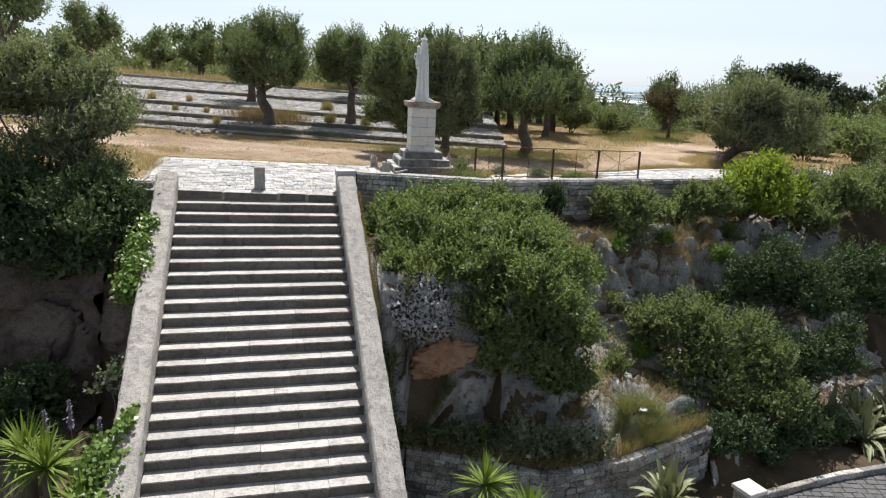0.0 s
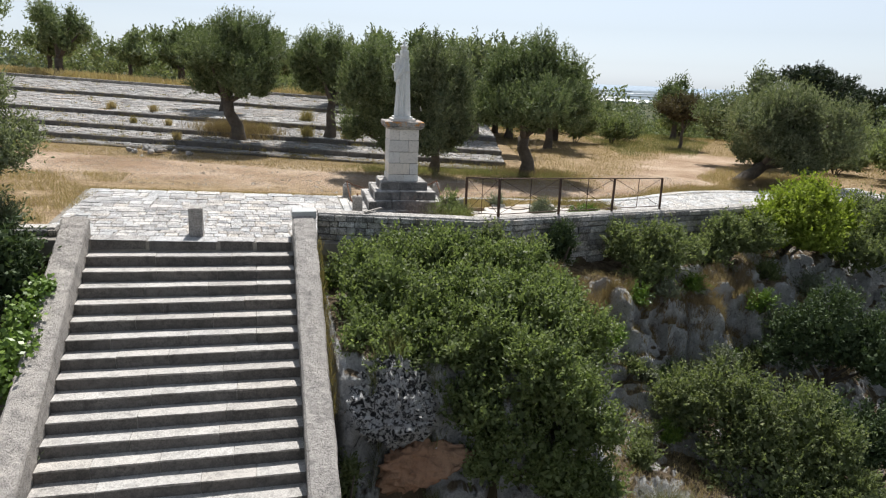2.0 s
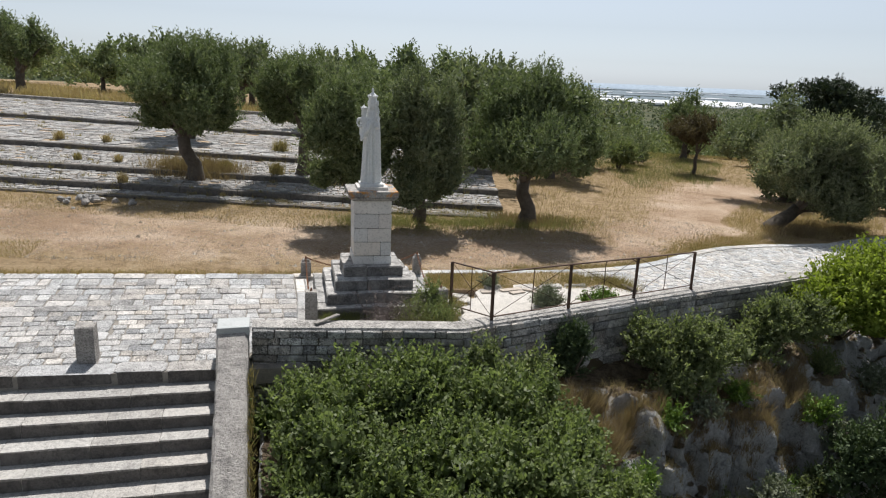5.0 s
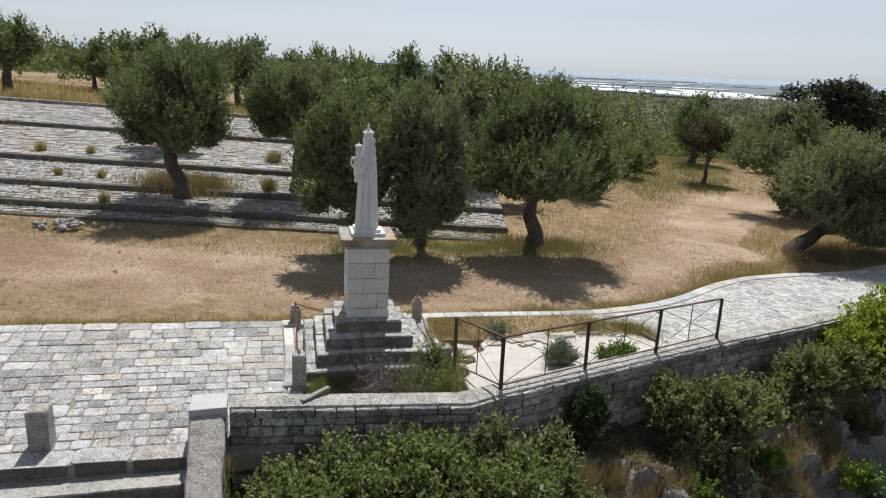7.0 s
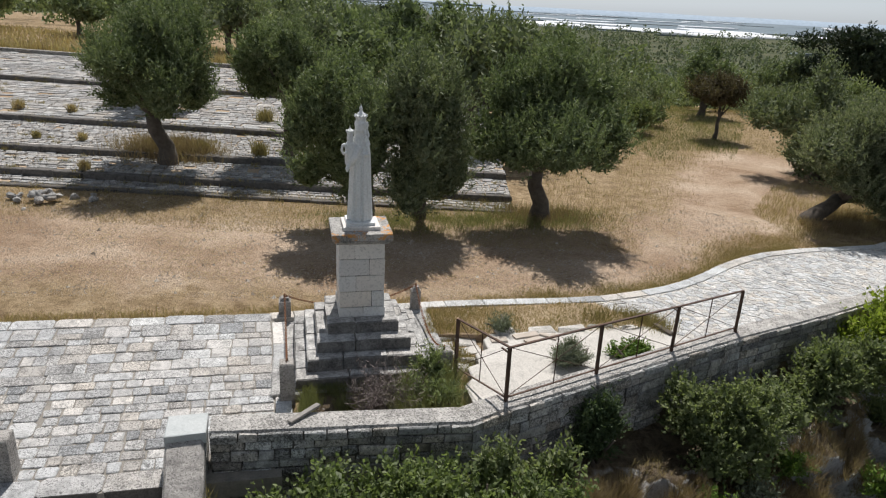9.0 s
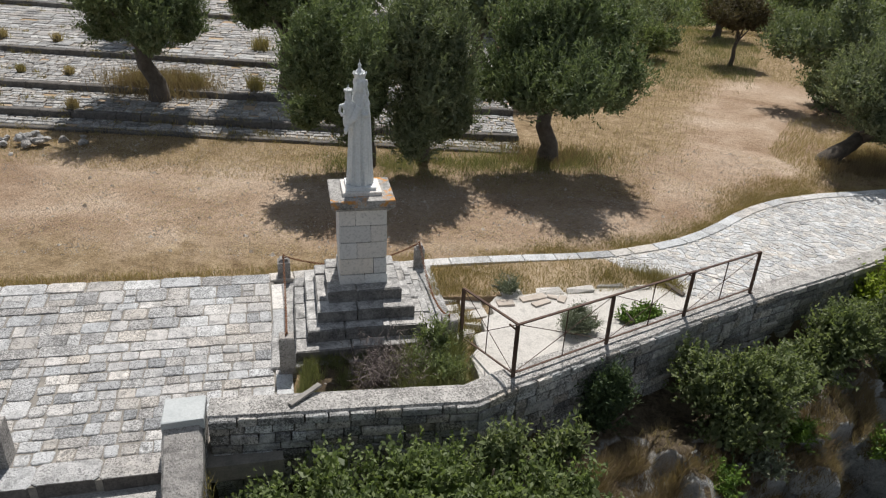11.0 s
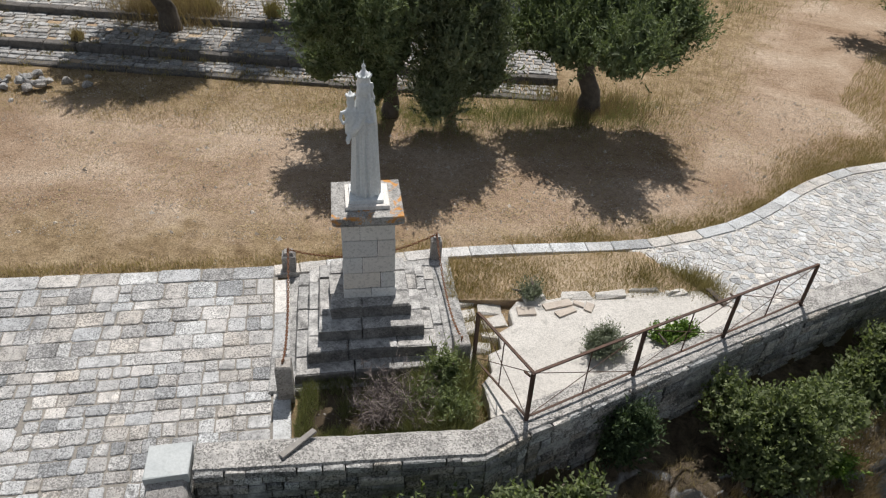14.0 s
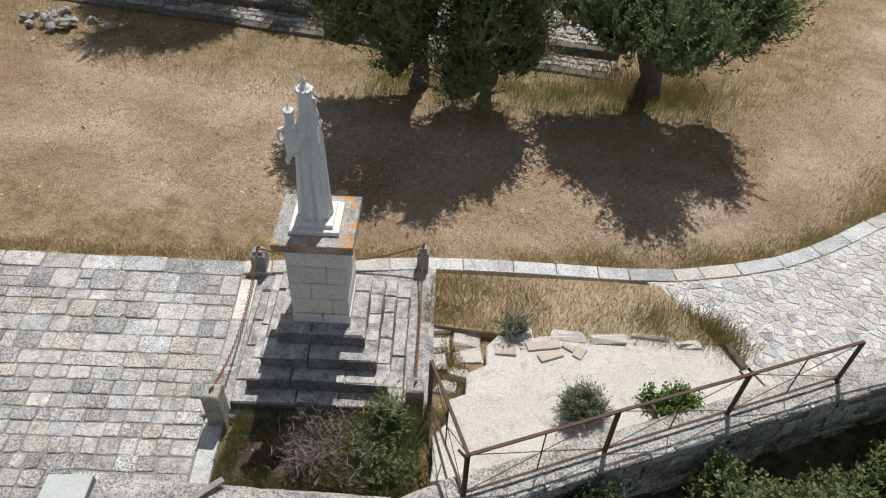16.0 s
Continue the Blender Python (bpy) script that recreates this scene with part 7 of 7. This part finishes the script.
NEAR = [(-9, 22.4), (0.5, 23.9), (4.4, 24.7), (7.2, 26.6), (9.4, 28.4), (11, 31.5), (9, 32.5), (5, 31), (-6, 29.8), (-12, 29.2), (-12, 22.6)]
gravel("gravel", NEAR, 26000, 31, 0.017, M_GRAVEL, "pale gravel strewn over the trodden earth")
gravel("loose_stones", NEAR, 260, 32, 0.05, M_GRAVEL, "loose pale stones on the dry ground", 0.0)
r_l = np.random.default_rng(33)
lit = np.array(scatter(NEAR, 16000, 34, uz, -0.05, 0.5))
lit[:, 2] += 0.03
tagged(new("straw_litter", quads_mesh("straw_litter", leaf_quads(lit, np.tile([0, 0, 1.0], (len(lit), 1)), 0.10, 0.012, r_l, 0.92), M_STRAW)), "broken straw lying on the earth", "straw", kind="stuff")
# slope
sz = lambda x, y: crag_z(x, y) + 0.01
SLOPE = [(2.0, 18.6), (6.5, 21.8), (11, 24.5), (13, 22), (8, 18.5), (5, 13.8), (3.4, 13.8), (3.2, 16.5)]
grass("slope_grass", scatter(SLOPE, 16000, 17, sz, -0.05, 1.1), 0.15, 0.006, M_STRAW, "dry straw on the slope below the wall", 517)
grass("slope_grass_brown", scatter([(2.2, 18.4), (3.8, 19.6), (4.6, 19.4), (3.9, 18.2), (2.9, 17.5)], 9000, 18, sz, -0.1, 1.6), 0.42, 0.006, M_RUST, "reddish brown dry grass between the shrubs", 518)
grass("slope_grass_brown", scatter([(4.2, 19.3), (7.5, 21.3), (9.2, 22.3), (9, 21), (6, 19.2)], 11000, 19, sz, -0.2, 1.6), 0.24, 0.006, M_RUST, "reddish brown dry grass under the wall shrubs", 519)
grass("wall_foot_weeds", strip([tuple(p[:2]) for p in wall_back(-0.3)[:3]], 0.16, 2600, 37, sz), 0.42, 0.008, M_IVY, "thin green weeds along the foot of the wall", 527)
grass("slope_grass_green", scatter([(4.2, 14.1), (5.4, 14.3), (5.7, 15.0), (4.7, 15.3)], 6000, 20, sz, -0.1, 1.8), 0.36, 0.006, M_GREENBLADE, "yellow-green grass clump at the foot of the slope", 520, 0.7)
grass("slope_grass_green", scatter([(-0.6, 14.0), (0.9, 13.6), (0.9, 14.3), (-0.6, 15.0)], 2600, 21, sz, -0.1, 1.8), 0.3, 0.006, M_GREENBLADE, "green weeds at the foot of the stairs wall", 521)
for i, (x, y, z, s) in enumerate(((4.9, 17.0, -2.6, 0.35), (5.7, 17.8, -2.7, 0.4), (4.4, 18.3, -1.6, 0.3), (6.6, 19.2, -2.4, 0.4), (7.4, 19.3, -2.7, 0.45), (5.2, 19.4, -1.5, 0.3), (8.3, 20.1, -2.5, 0.4), (6.1, 18.9, -2.4, 0.3), (8.9, 20.9, -2.4, 0.4), (4.7, 16.2, -3.0, 0.35), (5.3, 18.3, 0, 0.28), (5.9, 18.7, 0, 0.25), (6.3, 18.2, 0, 0.3), (6.9, 18.6, 0, 0.3), (7.8, 19.9, 0, 0.28), (8.8, 20.3, 0, 0.32), (9.5, 21.2, 0, 0.4), (10.2, 21.7, 0, 0.4), (9.9, 22.6, 0, 0.4), (11.2, 22.8, 0, 0.5), (5.6, 17.2, 0, 0.3), (4.9, 18.2, 0, 0.22), (6.0, 19.7, 0, 0.22), (7.0, 20.6, 0, 0.25))):
    shrub("scrub_tuft", x, y, crag_z(x, y) - 0.05, [((0, 0, s * 0.6), (s, s * 0.9, s * 0.8))], 2200, 430 + i, "small grey-green scrub plant on the slope", (M_SHRUB, M_LAV, M_IVY)[i % 3], (0.08, 0.03), "scrub", 3, group="scrub on the slope")


for i, (x, y, s) in enumerate(((0.3, 14.15, 0.5), (1.0, 13.95, 0.45), (1.8, 13.8, 0.5), (2.5, 13.7, 0.55), (3.2, 13.8, 0.5), (3.8, 14.0, 0.45), (1.4, 14.4, 0.6), (2.4, 14.3, 0.6), (0.6, 14.6, 0.5), (3.3, 14.5, 0.55))):
    shrub("scrub_tuft", x, low_y(x) + 0.26, low_z(x) - 0.06, [((0, 0, s * 0.5), (s, s * 0.35, s * 0.6)), ((0.2, 0.1, s * 1.1), (s * 0.6, s * 0.3, s * 0.5))], 800, 470 + i, "dusky weeds above the lower wall", (M_DARKLEAF, M_SHRUB, M_LAV)[i % 3], (0.075, 0.03), "scrub", 3, group="weeds above the lower wall")
grass("wall_top_grass", strip([(x, low_y(x) + 0.25) for x in (-0.3, 1, 2.6, 3.6, 4.5, 5.6, 6.5)], 0.07, 5200, 24, lambda x, y: low_z(x)), 0.34, 0.006, M_GRASS, "thin weeds above the lower wall", 525)


# ---------------------------------------------------------------- spiky plants, ivy and the lane below
def rosette(name, x, y, z, k, length, width, seed, label, mat, droop=0.3, trunk=0.0, up=(5, 80), category="plant"):
    """Sword leaves from one heart, each keeled and bent, on a short trunk where it has one."""
    r = random.Random(seed)
    t = thing(name, pose(x, y, z), label, category)
    if trunk:
        v, f = tube([(0, 0, -0.3), (0.03, 0, trunk * 0.5), (0, 0, trunk)], [0.13, 0.11, 0.1], 9)
        piece("trunk", v, f, M_BARK, t, smooth=True)
    for i in range(k):
        a, el = r.uniform(0, 6.283), radians(r.uniform(*up))
        L = length * r.uniform(0.75, 1.15)
        d, s = Vector((math.cos(a), math.sin(a), 0)), Vector((-math.sin(a), math.cos(a), 0))
        v, f = [], []
        for j in range(6):
            u = j / 5
            p = d * (L * u * math.cos(el)) + Vector((0, 0, trunk + L * u * math.sin(el) - droop * L * u ** 2.4 * math.cos(el) * 1.3))
            w = width * (0.55 + 0.9 * u if u < 0.4 else 1.0 * (1 - u) ** 0.8 * 1.45 + 0.02) * 0.5
            v += [tuple(p + s * w), tuple(p - Vector((0, 0, width * 0.18))), tuple(p - s * w)]
        for j in range(5):
            q = 3 * j
            f += [(q, q + 1, q + 4, q + 3), (q + 1, q + 2, q + 5, q + 4)]
        piece("leaf", v, f, mat, t, smooth=True)
    return t


rosette("yucca", 1.1, 11.3, -5.2, 90, 0.72, 0.055, 701, "spiky green yucca at the foot of the crag", M_YUCCA, 0.15, 1.05, (-15, 85))
rosette("yucca", 2.0, 11.5, -5.6, 70, 0.65, 0.05, 702, "smaller spiky yucca beside the larger one", M_YUCCA, 0.15, 0.8, (-15, 85))
rosette("yucca", -6.35, 10.35, -4.5, 110, 0.85, 0.06, 703, "large spiky yellow-green yucca beside the stairs", M_YUCCA, 0.2, 0.95, (-25, 85))
rosette("yucca", -5.5, 9.9, -4.75, 90, 0.8, 0.06, 704, "spiky yellow-green yucca low beside the stairs", M_YUCCA, 0.2, 0.8, (-15, 85))
rosette("yucca", -6.95, 10.8, -4.35, 90, 0.85, 0.06, 705, "spiky yucca in the shade", M_YUCCA, 0.2, 0.8, (-15, 85))
rosette("agave", 5.15, 12.9, -5.6, 38, 1.35, 0.2, 706, "variegated grey agave with curling leaves", M_AGAVE, 0.55, 0.1, (20, 88))
for i, (x, y) in enumerate(((11.2, 17.6), (12.2, 17.9), (11.8, 16.9), (12.9, 17.4), (13.4, 18.4), (10.6, 17.9))):
    rosette("agave", x, y, gz(x, y) - 0.05, 30, 1.5, 0.19, 710 + i, "variegated grey agave on the bank by the lane", M_AGAVE, 0.55, 0.1, (20, 88))
rosette("yucca", 15.2, 21.5, -3.2, 60, 0.9, 0.06, 720, "spiky green yucca on the slope", M_YUCCA, 0.2, 1.0, (-15, 85))

# ivy on the left parapet
def ivy(name, spots, k, seed, label):
    r = np.random.default_rng(seed)
    i = r.integers(0, len(spots), k)
    c = np.array([sf(*s[:3]) for s in spots])[i]
    a = np.array([s[3] for s in spots])[i]
    p = c + r.normal(size=(k, 3)) * a * 0.45
    q = leaf_quads(p, np.tile([0.2, -0.5, 0.8], (k, 1)), 0.09, 0.085, r, 0.65)
    ob = new(name, quads_mesh(name, q, M_IVY))
    tagged(ob, label, "ivy", "ivy on the parapet")


def rail_z(n):
    return 0.42 + n * RISE / GOING


ivy("ivy", [(-4.35, -2.0, rail_z(-2.0) - 0.05, np.array([0.28, 0.4, 0.3])), (-4.3, -2.6, rail_z(-2.6), np.array([0.3, 0.4, 0.25])), (-4.45, -3.0, rail_z(-3.0) - 0.2, np.array([0.3, 0.3, 0.35])), (-4.2, -1.5, rail_z(-1.5), np.array([0.2, 0.3, 0.2]))], 3000, 801, "light green ivy hanging over the stair parapet")
ivy("ivy", [(-4.3, -6.6, rail_z(-6.6) - 0.1, np.array([0.35, 0.5, 0.3])), (-4.35, -7.4, rail_z(-7.4) - 0.15, np.array([0.4, 0.5, 0.4])), (-4.0, -6.0, rail_z(-6.0), np.array([0.12, 0.5, 0.14])), (-4.5, -8.2, rail_z(-8.2) - 0.2, np.array([0.4, 0.5, 0.4]))], 5200, 802, "light green ivy spreading over the lower parapet")
grass("edge_weeds", [tuple(sf(0.62 + abs(RND.gauss(0, 0.06)), n, rail_z(n) - 0.15 - 0.1 * RND.random())) for n in np.linspace(-0.3, -4, 700)], 0.14, 0.007, M_GRASS, "weeds along the outer side of the parapet", 522)

# white umbels and violet spikes
for i, (x, y, z) in enumerate(((4.9, 14.4, -4.04), (1.4, 13.2, -4.75), (1.55, 13.25, -4.9), (2.2, 13.3, -4.7), (3.5, 13.7, -4.4))):
    fl = thing("flower", pose(x, y, crag_z(x, y) - 0.05), "white umbel flower on a thin stalk", "flower", "white umbels")
    top = max(0.35, z - crag_z(x, y) + 0.05)
    v, f = tube([(0, 0, 0), (0.02, 0, top * 0.5), (0, 0.02, top)], [0.008, 0.006, 0.004], 5)
    piece("stalk", v, f, M_GRASS, fl)
    r = np.random.default_rng(900 + i)
    p = r.normal(size=(60, 3)) * np.array([0.04, 0.04, 0.01]) + np.array([0, 0.02, top])
    ob = new("umbel", quads_mesh("umbel", leaf_quads(p, np.tile([0, 0, 1.0], (60, 1)), 0.035, 0.03, r, 0.8), M_PETAL))
    ob.parent = fl
for i, (x, y, h) in enumerate(((-7.05, 11.6, 1.5), (-6.05, 11.6, 1.5), (-6.75, 11.9, 1.5), (-5.95, 11.1, 1.25))):
    fl = thing("flower_spike", pose(x, y, gz(x, y) - 0.05), "pale violet flower spike in the shade", "flower", "violet spikes")
    v, f = tube([(0, 0, 0), (0, 0, h * 0.6), (0, 0, h)], [0.012, 0.01, 0.006], 5)
    piece("stalk", v, f, M_GRASS, fl)
    r = np.random.default_rng(920 + i)
    t = r.uniform(0.6, 1, 260)
    p = np.stack([r.normal(size=260) * 0.035 * (1.4 - t), r.normal(size=260) * 0.035 * (1.4 - t), t * h], 1)
    ob = new("spike", quads_mesh("spike", leaf_quads(p, np.tile([0, -0.5, 0.5], (260, 1)), 0.05, 0.035, r, 0.3), M_SPIKE))
    ob.parent = fl
# pale sprays in the shade beside the stairs
shrub("pale_spray", -6.2, 12.6, -3.9, [((0, 0, 0.9), (0.7, 0.4, 0.5)), ((0.5, 0.4, 1.3), (0.4, 0.3, 0.3))], 900, 425, "thin grey-leaved spray in the shade of the crag", M_LAV, (0.08, 0.05), "plant", 4, depth=0.9)

# the lane below, with its kerb and a square pillar
lane = thing("lane", Matrix.Identity(4), "lane of dark worn stone setts at the foot of the slope", "lane", kind="structure")
P = Pile()
LANE = [(7.0, 13.7), (9.8, 14.9), (15, 16.6), (22, 18), (22, 8), (7.5, 6.0), (5.8, 11.5)]
y = 6.2
while y < 18:
    x = 5.6
    while x < 22:
        w = RND.uniform(0.2, 0.32)
        if inside((x + w / 2, y + 0.1), LANE) and x < 17:
            P.add(prism([(x, y), (x + w - 0.015, y), (x + w - 0.015, y + 0.185), (x, y + 0.185)], -6.1, -5.93 + RND.uniform(-0.006, 0.006), 0.012))
        x += w
    y += 0.2
P.make("setts", M_COBBLE, lane)["kind"] = "stuff"
bm = bmesh.new()
bm.faces.new([bm.verts.new((px, py, -5.955)) for px, py in LANE[::-1]])
bmesh.ops.recalc_face_normals(bm, faces=bm.faces[:])
part("joint_bed", bm, M_JOINT, lane)
for (ax, ay), (bx, by) in zip(along(LANE[:4], 0.8)[:-1], along(LANE[:4], 0.8)[1:]):
    d = Vector((bx - ax, by - ay, 0))
    v, f = brick(d.length - 0.01, 0.16, 0.24, 0.015, 0.006)
    piece("kerb_stone", v, f, M_WALL, lane, at=pose((ax + bx) / 2, (ay + by) / 2, -5.9, 0, 0, math.degrees(math.atan2(d.y, d.x))))
gp = thing("gate_pillar", pose(6.75, 12.75, -6.0, 0, 0, 25), "square stone pillar with a flat white cap", "pillar")
v, f = brick(0.42, 0.42, 1.05, 0.02, 0.006)
piece("shaft", v, f, M_WALL, gp, at=pose(0, 0, 0.52))
v, f = brick(0.5, 0.5, 0.1, 0.015, 0.004)
piece("cap", v, f, M_PED, gp, "flat white cap stone", at=pose(0, 0, 1.1))
